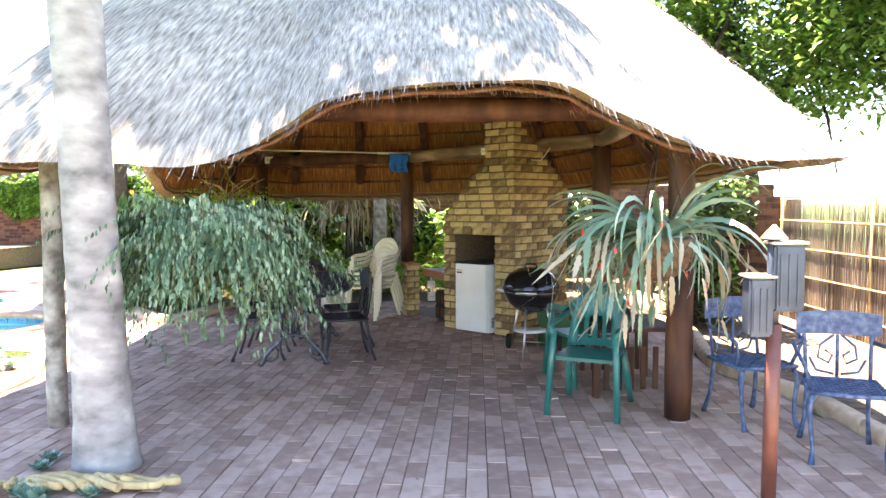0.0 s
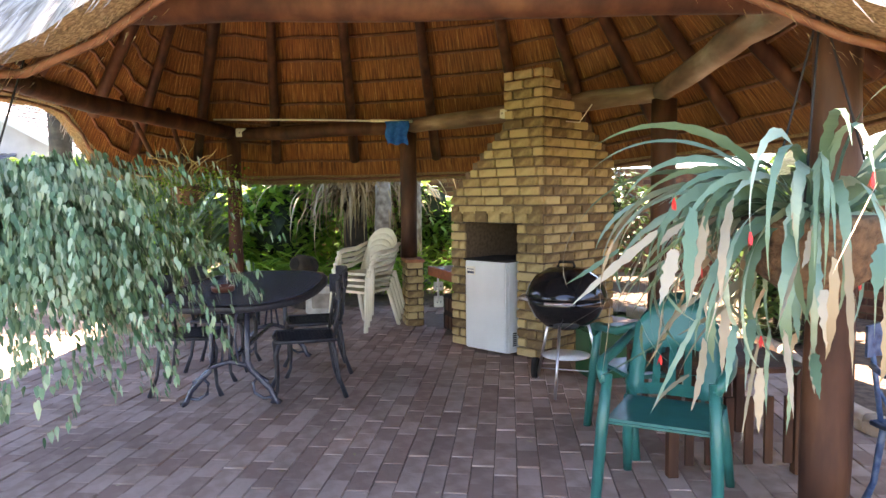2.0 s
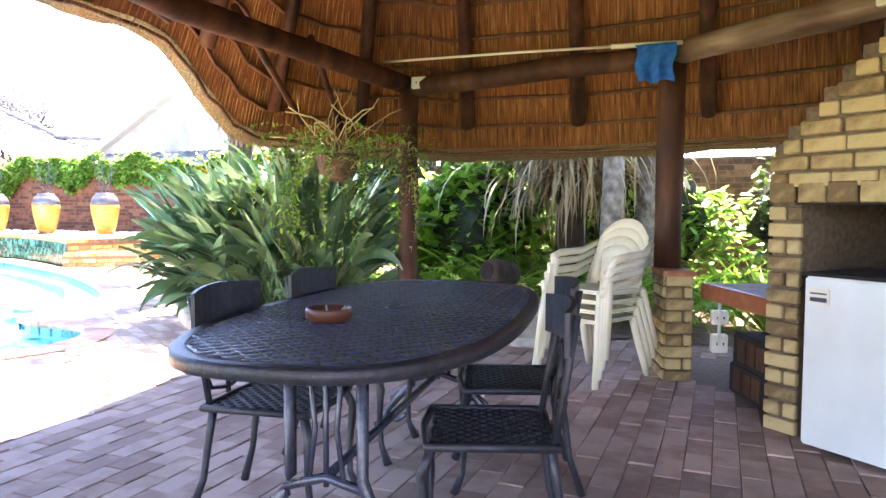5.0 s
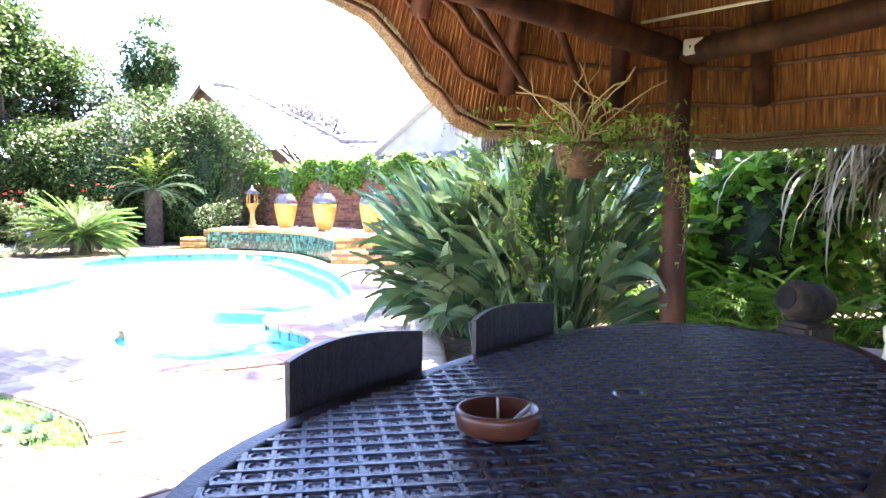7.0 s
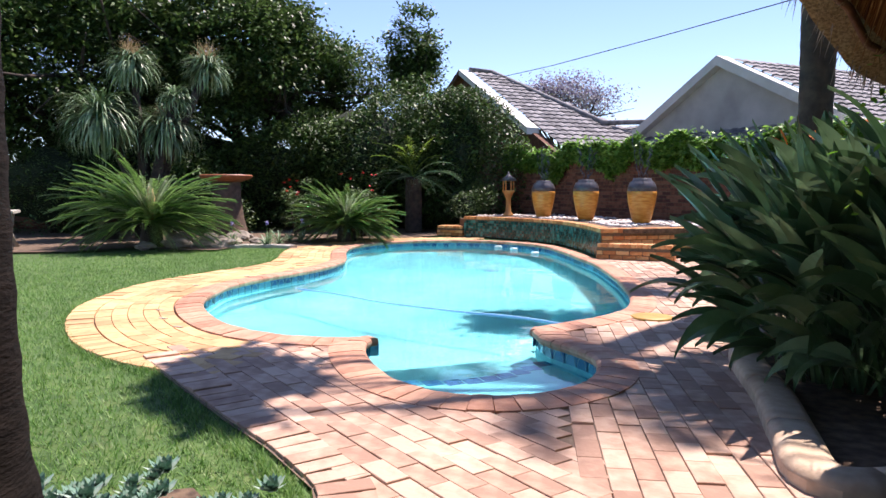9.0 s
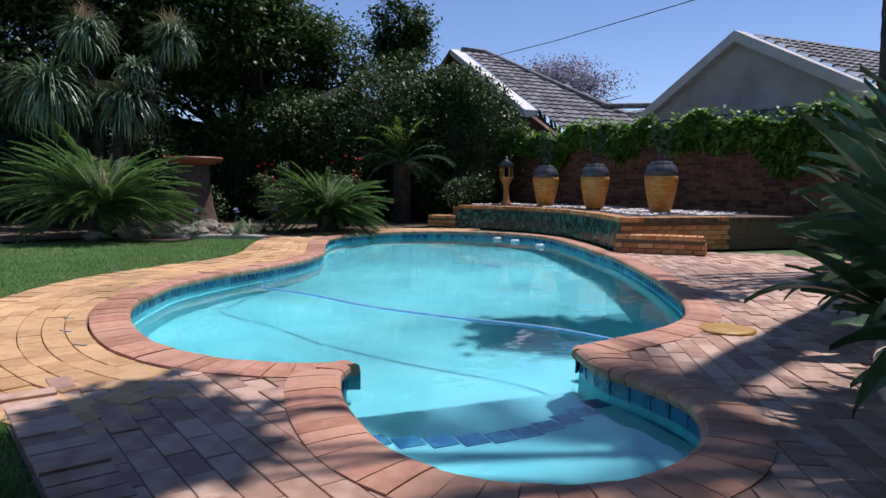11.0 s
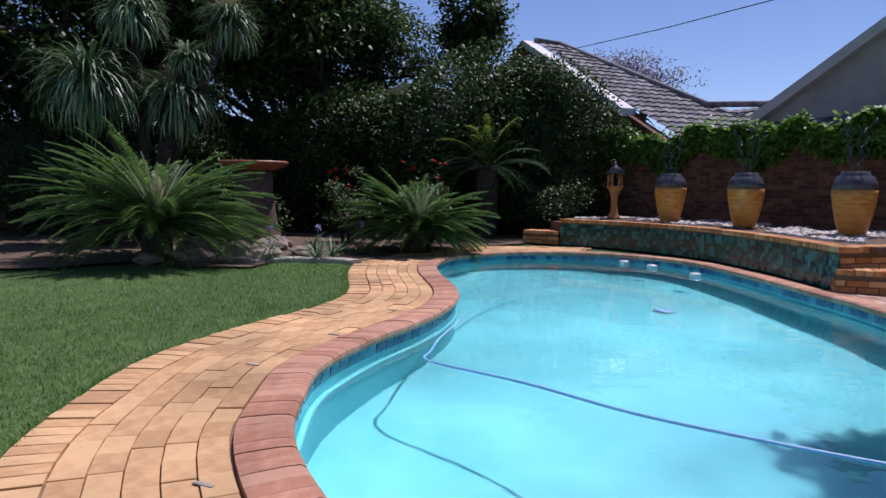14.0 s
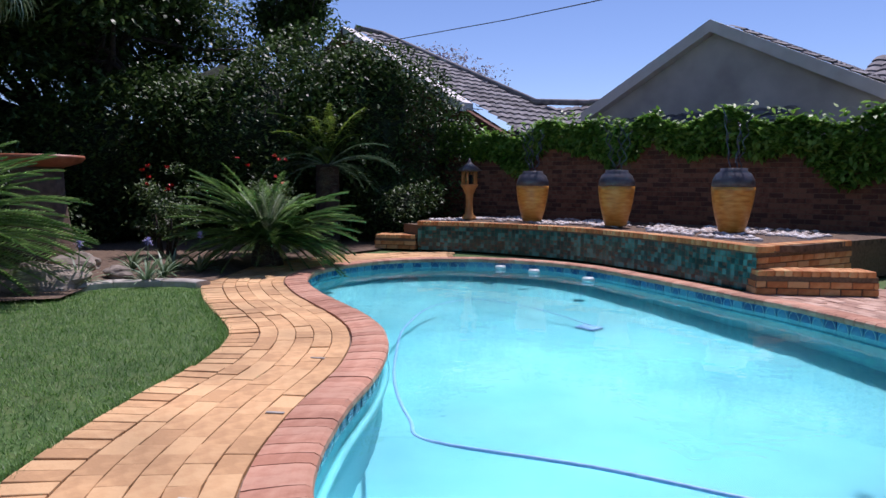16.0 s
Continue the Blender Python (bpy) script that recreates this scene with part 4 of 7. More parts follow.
def scroll(c0, r0, r1, a0, a1, n_=14):
    return [(c0[0], c0[1] + (r0 + (r1 - r0) * k / n_) * math.cos(a0 + (a1 - a0) * k / n_), c0[2] + (r0 + (r1 - r0) * k / n_) * math.sin(a0 + (a1 - a0) * k / n_)) for k in range(n_ + 1)]
for sy in (-0.72, 0.72):
    for sx in (-1, 1):
        bm = bmesh.new()
        P0 = [(sx * x, sy + y, z) for x, y, z in ((0.12, 0, TZ - 0.03), (0.12, 0, 0.30), (0.14, 0, 0.24), (0.20, 0, 0.18), (0.27, 0, 0.10), (0.30, 0, 0.03), (0.33, 0, 0.0))]
        tube(bm, P0, [0.022, 0.02, 0.022, 0.022, 0.02, 0.02, 0.026], 8)
        tube(bm, [(sx * x, sy, z) for x, z in ((0.30, 0.05), (0.22, 0.04), (0.16, 0.08), (0.15, 0.15), (0.2, 0.2), (0.25, 0.16), (0.24, 0.11))], 0.012, 6)
        part("leg", bm, M_IRON, table)
    for x in (-0.06, 0.0, 0.06):
        bm = bmesh.new()
        tube(bm, [(x, sy, TZ - 0.03), (x * 0.6, sy, 0.45), (x, sy, 0.27)], 0.009, 6)
        part("upright", bm, M_IRON, table)
    bm = bmesh.new()
    tube(bm, [(-0.14, sy, 0.26), (0, sy, 0.30), (0.14, sy, 0.26)], 0.016, 8)
    part("cross_bar", bm, M_IRON, table)
    bm = bmesh.new()
    tube(bm, [(-0.4, sy, TZ - 0.04), (0.4, sy, TZ - 0.04)], 0.015, 6)
    part("top_bar", bm, M_IRON, table)
bm = bmesh.new()
tube(bm, [(0, -0.72, 0.30), (0, 0.72, 0.30)], 0.016, 8)
part("stretcher", bm, M_IRON, table)

bowl = empty("terracotta_bowl", "small glazed terracotta ashtray bowl on the iron table", "bowl", at=(-1.16, 7.62, TZ + 0.007))
bm = bmesh.new()
lathe(bm, [(0.066, 0.0), (0.08, 0.010), (0.084, 0.036), (0.081, 0.046), (0.074, 0.046), (0.071, 0.018), (0.02, 0.010)], 28)
part("dish", bm, material("dark_glazed_clay", [(0.07, 0.02, 0.012), (0.13, 0.04, 0.022)], 12, 0.35, 0.1), bowl)
bm = bmesh.new()
for k, a in enumerate((0.2, 1.1, 2.3)):
    tube(bm, [(0.03 * math.cos(a), 0.03 * math.sin(a), 0.016), (0.068 * math.cos(a), 0.068 * math.sin(a), 0.045)], 0.0035, 6)
part("cigarette_end", bm, M_PLUG, bowl)


def iron_chair(name, label, mat, group, arms=False):
    """Cast chair: facing +y, origin on the floor under the seat."""
    ch = empty(name, label, "chair", group)
    bm = bmesh.new()
    sw, sd, sz = 0.21, 0.20, 0.42
    for ang in (45, -45):
        for k in np.arange(-0.28, 0.29, 0.035):
            d = Vector((math.cos(radians(ang)), math.sin(radians(ang)), 0))
            w_ = Vector((-d.y, d.x, 0))
            t = np.linspace(-0.4, 0.4, 81)
            ok = [tt for tt in t if abs((w_ * k + d * tt).x) < sw - 0.01 and abs((w_ * k + d * tt).y) < sd - 0.01]
            if len(ok) > 3:
                a, b = ok[0], ok[-1]
                c = w_ * k + d * (a + b) / 2
                box(bm, -(b - a) / 2, -0.006, -0.003, (b - a) / 2, 0.006, 0.004, m=Matrix.Translation((c.x, c.y, sz)) @ Matrix.Rotation(radians(ang), 4, "Z"))
    tagged(part("seat", bm, mat, ch, "woven lattice seat"), kind="stuff")
    bm = bmesh.new()
    tube(bm, [(sw, sd, sz), (sw, -sd, sz), (-sw, -sd, sz), (-sw, sd, sz), (0, sd + 0.02, sz), (sw, sd, sz)], 0.014, 8)
    part("seat_frame", bm, mat, ch)
    for sx in (-1, 1):
        bm = bmesh.new()
        tube(bm, [(sx * 0.19, 0.18, sz), (sx * 0.215, 0.21, 0.34), (sx * 0.20, 0.20, 0.2), (sx * 0.19, 0.205, 0.08), (sx * 0.20, 0.24, 0.0)], [0.018, 0.02, 0.014, 0.012, 0.02], 8)
        part("leg", bm, mat, ch)
        bm = bmesh.new()
        tube(bm, [(sx * 0.17, -0.18, sz), (sx * 0.175, -0.20, 0.3), (sx * 0.18, -0.22, 0.15), (sx * 0.20, -0.27, 0.0)], [0.016, 0.015, 0.013, 0.018], 8)
        part("leg", bm, mat, ch)
        bm = bmesh.new()
        tube(bm, [(sx * 0.18, -0.19, sz), (sx * 0.185, -0.22, 0.6), (sx * 0.20, -0.25, 0.82)], 0.012, 8)
        part("back_post", bm, mat, ch)
        if arms:
            bm = bmesh.new()
            tube(bm, [(sx * 0.20, -0.23, 0.66), (sx * 0.27, -0.08, 0.66), (sx * 0.27, 0.12, 0.64), (sx * 0.25, 0.2, 0.60), (sx * 0.22, 0.19, 0.52), (sx * 0.20, 0.15, sz)], 0.013, 8)
            part("arm", bm, mat, ch)
    bm = bmesh.new()
    N = 9
    vv = []
    for k in range(N + 1):
        x = -0.24 + 0.48 * k / N
        y = -0.265 + 0.05 * (2 * k / N - 1) ** 2
        zt = 0.835 + 0.015 * math.sin(math.pi * k / N)
        vv.append([bm.verts.new((x, y + o, z)) for o, z in ((0.008, 0.70), (0.008, zt), (-0.008, zt), (-0.008, 0.70))])
    for a, b in zip(vv, vv[1:]):
        for j in range(4):
            bm.faces.new((a[j], a[(j + 1) % 4], b[(j + 1) % 4], b[j]))
    bm.faces.new(vv[0][::-1])
    bm.faces.new(vv[-1])
    bmesh.ops.recalc_face_normals(bm, faces=bm.faces[:])
    part("backrest", bm, mat, ch, "curved plain top rail")
    bm = bmesh.new()
    tube(bm, [(0, -0.22, sz), (0, -0.235, 0.7)], 0.011, 6)
    for sx in (-1, 1):
        tube(bm, [(sx * 0.02, -0.235, 0.70), (sx * 0.10, -0.23, 0.63), (sx * 0.11, -0.225, 0.55), (sx * 0.05, -0.22, 0.52), (sx * 0.03, -0.22, 0.57), (sx * 0.07, -0.225, 0.60)], 0.008, 6)
        tube(bm, [(sx * 0.02, -0.22, 0.45), (sx * 0.12, -0.22, 0.47), (sx * 0.16, -0.225, 0.55)], 0.008, 6)
    part("scrollwork", bm, mat, ch)
    return ch


c0 = iron_chair("iron_chair", "black cast-iron chair with lattice seat tucked under the table", M_RIM, "chairs round the iron table")
c0.matrix_basis = M_at(-1.43, 7.70, 0, -80)
for x, y, a in ((-1.52, 8.40, -82), (-0.58, 7.68, 112), (-0.72, 8.34, 112)):
    copy_thing(c0, M_at(x, y, 0, a))
b0 = iron_chair("iron_armchair", "blue painted cast-iron armchair beside the low kerb", M_BLUE, "blue garden chairs", True)
b0.matrix_basis = M_at(3.06, 5.18, 0, 165)
copy_thing(b0, M_at(2.75, 5.86, 0, 195))


def plastic_chair(name, label, mat, group):
    ch = empty(name, label, "chair", group)
    bm = bmesh.new()
    box(bm, -0.23, -0.20, 0.40, 0.23, 0.24, 0.425, 0.012)
    part("seat", bm, mat, ch)
    for sx in (-1, 1):
        bm = bmesh.new()
        tube(bm, [(sx * 0.22, 0.21, 0.62), (sx * 0.235, 0.235, 0.42), (sx * 0.255, 0.29, 0.0)], [0.022, 0.028, 0.024], 6)
        part("leg", bm, mat, ch)
        bm = bmesh.new()
        tube(bm, [(sx * 0.21, -0.17, 0.42), (sx * 0.23, -0.24, 0.2), (sx * 0.245, -0.31, 0.0)], [0.028, 0.028, 0.022], 6)
        part("leg", bm, mat, ch)
        bm = bmesh.new()
        tube(bm, [(sx * 0.22, -0.27, 0.72), (sx * 0.26, -0.12, 0.66), (sx * 0.27, 0.10, 0.65), (sx * 0.25, 0.20, 0.63), (sx * 0.23, 0.22, 0.58)], [0.02, 0.024, 0.026, 0.026, 0.022], 8)
        part("arm", bm, mat, ch)
    bm = bmesh.new()
    nx, nz = 12, 8
    gv = {}
    for i in range(nx + 1):
        for j in range(nz + 1):
            u_, v_ = i / nx * 2 - 1, j / nz
            zt = 0.44 + v_ * (0.45 - 0.13 * abs(u_) ** 2.5)
            gv[i, j] = bm.verts.new((u_ * (0.22 - 0.02 * v_), -0.20 - 0.11 * v_ + 0.05 * u_ * u_, zt))
    for i in range(nx):
        for j in range(nz):
            if 1 <= j <= 3 and i % 2 == 1 and 1 < i < nx - 2:
                continue
            f = bm.faces.new((gv[i, j], gv[i + 1, j], gv[i + 1, j + 1], gv[i, j + 1]))
            f.smooth = True
    bmesh.ops.solidify(bm, geom=bm.faces[:], thickness=0.012)
    part("backrest", bm, mat, ch, "slatted moulded backrest")
    return ch


w0 = plastic_chair("plastic_chair", "off-white plastic garden chair in a stack", M_WHITEP, "stacked white chairs")
w0.matrix_basis = M_at(-0.79, 10.30, 0, 155)
for k in range(1, 4):
    copy_thing(w0, pose(-0.79 + 0.018 * k, 10.30 + 0.012 * k, 0.062 * k, 0, 0, 155))
g0 = plastic_chair("plastic_chair", "teal-green plastic garden chair near the thick post", M_GREENP, "green plastic chairs")
g0.matrix_basis = M_at(1.66, 6.08, 0, 160)
copy_thing(g0, M_at(1.72, 6.95, 0, 20))

low = empty("side_table", "dark slatted wooden crate table in the shade", "table", at=(2.0, 6.75, 0), turn=10)
bm = bmesh.new()
box(bm, -0.36, -0.36, 0.52, 0.36, 0.36, 0.55, 0.006)
part("tabletop", bm, M_LOG, low)
for s in (-1, 1):
    for q in (-1, 1):
        bm = bmesh.new()
        box(bm, s * 0.32 - 0.025, q * 0.32 - 0.025, 0, s * 0.32 + 0.025, q * 0.32 + 0.025, 0.52)
        part("leg", bm, M_LOG, low)
for k in range(6):
    for q in (-1, 1):
        bm = bmesh.new()
        box(bm, -0.26 + k * 0.1, q * 0.335 - 0.01, 0.06, -0.22 + k * 0.1, q * 0.335 + 0.01, 0.40)
        part("slat", bm, M_LOG, low)

# small fridge in the fireplace opening
fr = empty("bar_fridge", "white bar fridge standing in the fireplace opening", "fridge", at=(0.43, 9.235, 0), turn=-37.5)
bm = bmesh.new()
box(bm, 0.0, 0.045, 0.02, 0.48, 0.50, 0.83, 0.008)
part("body", bm, M_FRIDGE, fr)
bm = bmesh.new()
box(bm, 0.0, 0.0, 0.03, 0.48, 0.04, 0.83, 0.010)
door = part("door", bm, M_FRIDGE, fr)
bm = bmesh.new()
box(bm, 0.02, -0.006, 0.70, 0.13, 0.002, 0.78, 0.004)
part("handle_plate", bm, M_PLUG, door, "recessed plastic handle plate")
bm = bmesh.new()
box(bm, 0.035, -0.009, 0.715, 0.115, -0.004, 0.735)
box(bm, 0.035, -0.009, 0.75, 0.115, -0.004, 0.757)
part("badge", bm, M_GREYM, door)
bm = bmesh.new()
box(bm, -0.01, -0.01, 0.832, 0.50, 0.50, 0.848, 0.003)
part("top_panel", bm, M_DARK, fr, "dark worn top")
bm = bmesh.new()
for k in range(7):
    box(bm, 0.478, 0.10, 0.08 + k * 0.018, 0.484, 0.15, 0.09 + k * 0.018)
part("side_vent", bm, M_DARK, fr)

# kettle barbecue
kb = empty("kettle_barbecue", "black enamel kettle barbecue on tripod legs", "barbecue", at=(1.29, 7.96, 0), turn=-12)
bm = bmesh.new()
lathe(bm, [(0.06, 0.44), (0.15, 0.47), (0.23, 0.54), (0.27, 0.62), (0.285, 0.68), (0.27, 0.68), (0.2, 0.6), (0.05, 0.5)], 40)
part("bowl", bm, M_BLACK, kb)
bm = bmesh.new()
lathe(bm, [(0.292, 0.675), (0.292, 0.695), (0.27, 0.76), (0.22, 0.83), (0.13, 0.885), (0.04, 0.90)], 40)
lid = part("lid", bm, M_BLACK, kb, "domed glossy lid")
bm = bmesh.new()
tube(bm, [(-0.06, 0, 0.895), (-0.05, 0, 0.93), (0.05, 0, 0.93), (0.06, 0, 0.895)], 0.011, 8)
part("lid_handle", bm, M_DARK, lid)
bm = bmesh.new()
tube(bm, [(-0.10, -0.27, 0.66), (-0.09, -0.33, 0.67), (0.09, -0.33, 0.67), (0.10, -0.27, 0.66)], 0.010, 8)
part("bowl_handle", bm, M_STEEL, kb)
bm = bmesh.new()
tube(bm, [(-0.26, -0.1, 0.66), (-0.33, -0.08, 0.67), (-0.33, 0.06, 0.67), (-0.27, 0.08, 0.66)], 0.010, 8)
part("bowl_handle", bm, M_STEEL, kb)
for (x0, y0), (x1, y1) in (((-0.02, -0.15), (-0.02, -0.33)), ((-0.14, 0.08), (-0.26, 0.25)), ((0.14, 0.08), (0.24, 0.22))):
    bm = bmesh.new()
    tube(bm, [(x0, y0, 0.50), (x1, y1, 0.01)], 0.011, 8)
    part("leg", bm, M_STEEL, kb, "bright tubular leg")
bm = bmesh.new()
lathe(bm, [(0.02, 0.24), (0.17, 0.245), (0.175, 0.255), (0.02, 0.26)], 30)
part("ash_tray", bm, M_FRIDGE, kb, "pale ash catcher dish")
bm = bmesh.new()
tube(bm, [(-0.26, 0.25, 0.08), (0.24, 0.25, 0.08)], 0.006, 6)
part("axle", bm, M_STEEL, kb)
for x in (-0.28, 0.26):
    bm = bmesh.new()
    tube(bm, [(x - 0.02, 0.25, 0.08), (x + 0.02, 0.25, 0.08)], 0.08, 18)
    part("wheel", bm, M_DARK, kb)

bag = empty("gas_crate", "green plastic crate behind the barbecue", "box", at=(1.62, 8.42, 0), turn=20)
bm = bmesh.new()
box(bm, -0.2, -0.15, 0, 0.2, 0.15, 0.38, 0.02)
part("body", bm, material("dark_green_plastic", [(0.005, 0.06, 0.02), (0.01, 0.09, 0.03)], 5, 0.4, 0.0), bag)

# sockets, strip light, cloth
def wall_box(name, label, at, turn, w_=0.10, h=0.085, cat="socket"):
    e = empty(name, label, cat, at=at, turn=turn)
    bm = bmesh.new()
    box(bm, -w_ / 2, -0.03, -h / 2, w_ / 2, 0.03, h / 2, 0.006)
    part("body", bm, M_PLUG, e)
    for x in (-0.02, 0.02):
        bm = bmesh.new()
        box(bm, x - 0.005, -0.033, -0.008, x + 0.005, -0.029, 0.008)
        part("pin_hole", bm, M_DARK, e)
    return e
wall_box("junction_box", "ivory socket box screwed to the beam", (-2.43, 11.0, 2.21), 10, 0.13, 0.10)
wall_box("junction_box", "ivory socket box on the beam before the chimney", (0.79, 9.67, 2.20), -35)
for z, s in ((0.60, 0.09), (0.44, 0.09), (0.27, 0.12)):
    wall_box("wall_socket", "ivory plug socket on the side of the brick pier", (0.02, 10.42, z), 18, 0.10, s)
bm = bmesh.new()
tube(bm, [(0.02, 10.39, 0.6), (0.022, 10.388, 0.27)], 0.012, 6)
tagged(part("conduit", bm, M_PLUG), "ivory conduit between the sockets", "pipe")
bm = bmesh.new()
tube(bm, [(0.83, 9.64, 2.18), (0.88, 9.6, 2.12), (0.95, 9.56, 2.14), (1.2, 9.2, 2.16), (1.28, 9.1, 2.06), (1.45, 9.1, 2.04), (1.55, 9.0, 2.18)], 0.005, 5)
tagged(part("cable", bm, M_PLUG), "thin white cable looped under the beam", "cable")
tl = empty("batten_light", "long thin white pole clipped under the beam", "pole", at=(0, 0, 0))
bm = bmesh.new()
tube(bm, [(-2.62, 10.66, 2.335), (-1.4, 10.55, 2.29), (-0.7, 10.48, 2.255)], 0.010, 8)
part("rod", bm, M_PLUG, tl)
bm = bmesh.new()
tube(bm, [(-0.72, 10.48, 2.256), (-0.25, 10.44, 2.235)], 0.017, 8)
part("holder", bm, M_WHITEP, tl)
cl = empty("blue_cloth", "bright blue cloth draped from the pole by the beam", "cloth", at=(-0.42, 10.44, 2.04))
V, F = [], []
for i in range(13):
    for j in range(9):
        x, z = -0.13 + 0.26 * i / 12, 0.20 - 0.25 * j / 8
        V.append((x * (1 - 0.1 * j / 8) + 0.012 * math.sin(j), -0.02 + 0.018 * math.sin(i * 1.3 + j * 0.25) * (0.3 + j / 8), z + 0.012 * math.sin(i * 0.9) * j / 8))
for i in range(12):
    for j in range(8):
        F.append((i * 9 + j, i * 9 + j + 1, i * 9 + j + 10, i * 9 + j + 9))
q = quads("fabric", V, F, M_CLOTH, cl, smooth=True)
so = q.modifiers.new("thickness", "SOLIDIFY")
so.thickness = 0.006

can = empty("garden_ornament", "dark stone garden ornament with a round opening", "ornament", at=(-1.88, 11.55, 0), turn=-25)
bm = bmesh.new()
box(bm, -0.14, -0.12, 0, 0.14, 0.12, 0.42, 0.03)
part("plinth", bm, M_DBARK, can)
bm = bmesh.new()
lathe(bm, [(0.05, -0.16), (0.105, -0.16), (0.125, -0.12), (0.13, 0.1), (0.10, 0.16), (0.02, 0.16)], 20)
bmesh.ops.rotate(bm, cent=(0, 0, 0), matrix=Matrix.Rotation(radians(80), 3, "X"), verts=bm.verts[:])
bmesh.ops.translate(bm, vec=(0, 0, 0.56), verts=bm.verts[:])
part("barrel", bm, M_DBARK, can)
bm = bmesh.new()
lathe(bm, [(0.075, -0.006), (0.075, 0.006)], 20)
bmesh.ops.rotate(bm, cent=(0, 0, 0), matrix=Matrix.Rotation(radians(80), 3, "X"), verts=bm.verts[:])
bmesh.ops.translate(bm, vec=(0, -0.165, 0.59), verts=bm.verts[:])
part("opening", bm, M_DARK, can)
blk = empty("stone_trough", "square concrete block beside the ornament", "block", at=(-1.5, 11.2, 0), turn=8)
bm = bmesh.new()
box(bm, -0.22, -0.15, 0, 0.22, 0.15, 0.34, 0.02)
part("body", bm, M_CONC, blk)
bm = bmesh.new()
box(bm, -0.14, -0.156, 0.08, 0.14, -0.148, 0.26, 0.01)
part("panel", bm, M_ROCK, blk)

# lamp post at the entrance
lp = empty("garden_lamp_post", "red-brown pole with two blue-grey lamp boxes and a copper cone cap", "lamp", at=(2.38, 4.50, 0))
bm = bmesh.new()
tube(bm, [(0, 0, 0), (0.01, 0, 0.92)], 0.037, 14)
part("pole", bm, M_POLE, lp)
for x, z0, z1, ow in ((-0.075, 0.86, 1.16, 0.06), (0.06, 0.99, 1.33, 0.075)):
    bm = bmesh.new()
    box(bm, x - ow, -0.06, z0, x + ow, 0.06, z1, 0.012)
    lb = part("lamp_box", bm, M_GREYM, lp)
    bm = bmesh.new()
    for k in (-0.55, 0, 0.55):
        box(bm, x + k * ow - 0.008, -0.066, z0 + 0.03, x + k * ow + 0.008, -0.058, z1 - 0.05)
    part("rib", bm, M_GREYM, lb)
    bm = bmesh.new()
    box(bm, x - ow - 0.015, -0.075, z1, x + ow + 0.015, 0.075, z1 + 0.014, 0.005)
    part("lid", bm, M_CONC, lb)
bm = bmesh.new()
tube(bm, [(0.0, 0, 0.9), (0.0, 0, 1.36)], 0.03, 10)
part("stem", bm, M_GREYM, lp)
bm = bmesh.new()
lathe(bm, [(0.068, 1.355), (0.065, 1.362), (0.006, 1.43)], 20)
part("cone_cap", bm, M_COPPER, lp)

# fence on the right
fence = empty("reed_fence", "sun-bleached reed screen fence", "fence", at=(4.75, 10.5, 0))
tagged(fence, kind="structure")
g = np.random.default_rng(11)
A, B = np.array([4.75, 10.6]), np.array([5.35, 3.0])
nn = 2400
t = np.linspace(0, 1, nn) + g.uniform(-0.0004, 0.0004, nn)
P = np.c_[A + (B - A) * t[:, None] - np.array([4.75, 10.5]), np.full(nn, 0.0)]
P[:, 0] += g.uniform(-0.012, 0.012, nn)
V, F, _ = blades(P, g.uniform(-0.5, 0.5, nn), math.pi / 2, g.uniform(1.60, 1.70, nn), 0.010, 0.02, 2, "strap", np.zeros(nn))
V2, F2, _ = blades(P + np.array([0.02, 0.003, 0]), g.uniform(-0.5, 0.5, nn), math.pi / 2, g.uniform(1.55, 1.68, nn), 0.011, 0.02, 2, "strap", np.zeros(nn))
tagged(quads("reed_stem", *merge((V, F), (V2, F2)), M_REED, fence), kind="stuff")
for z in (0.25, 0.6, 0.95, 1.3, 1.58):
    bm = bmesh.new()
    tube(bm, [(-0.02, 0.1, z), (0.28, -3.7, z), (0.58, -7.5, z)], 0.010, 5)
    part("rail", bm, M_STICK, fence, "thin reed binding rail")
for k in range(4):
    bm = bmesh.new()
    tube(bm, [(0.02 + 0.16 * k, 0.1 - 2.0 * k, 0), (0.02 + 0.16 * k, 0.1 - 2.0 * k, 1.72)], 0.035, 8)
    part("fence_post", bm, M_STICK, fence)
brick_wall("wall_side", (3.2, 13.6), (4.9, 10.7), 1.62, "brick wall meeting the reed fence")


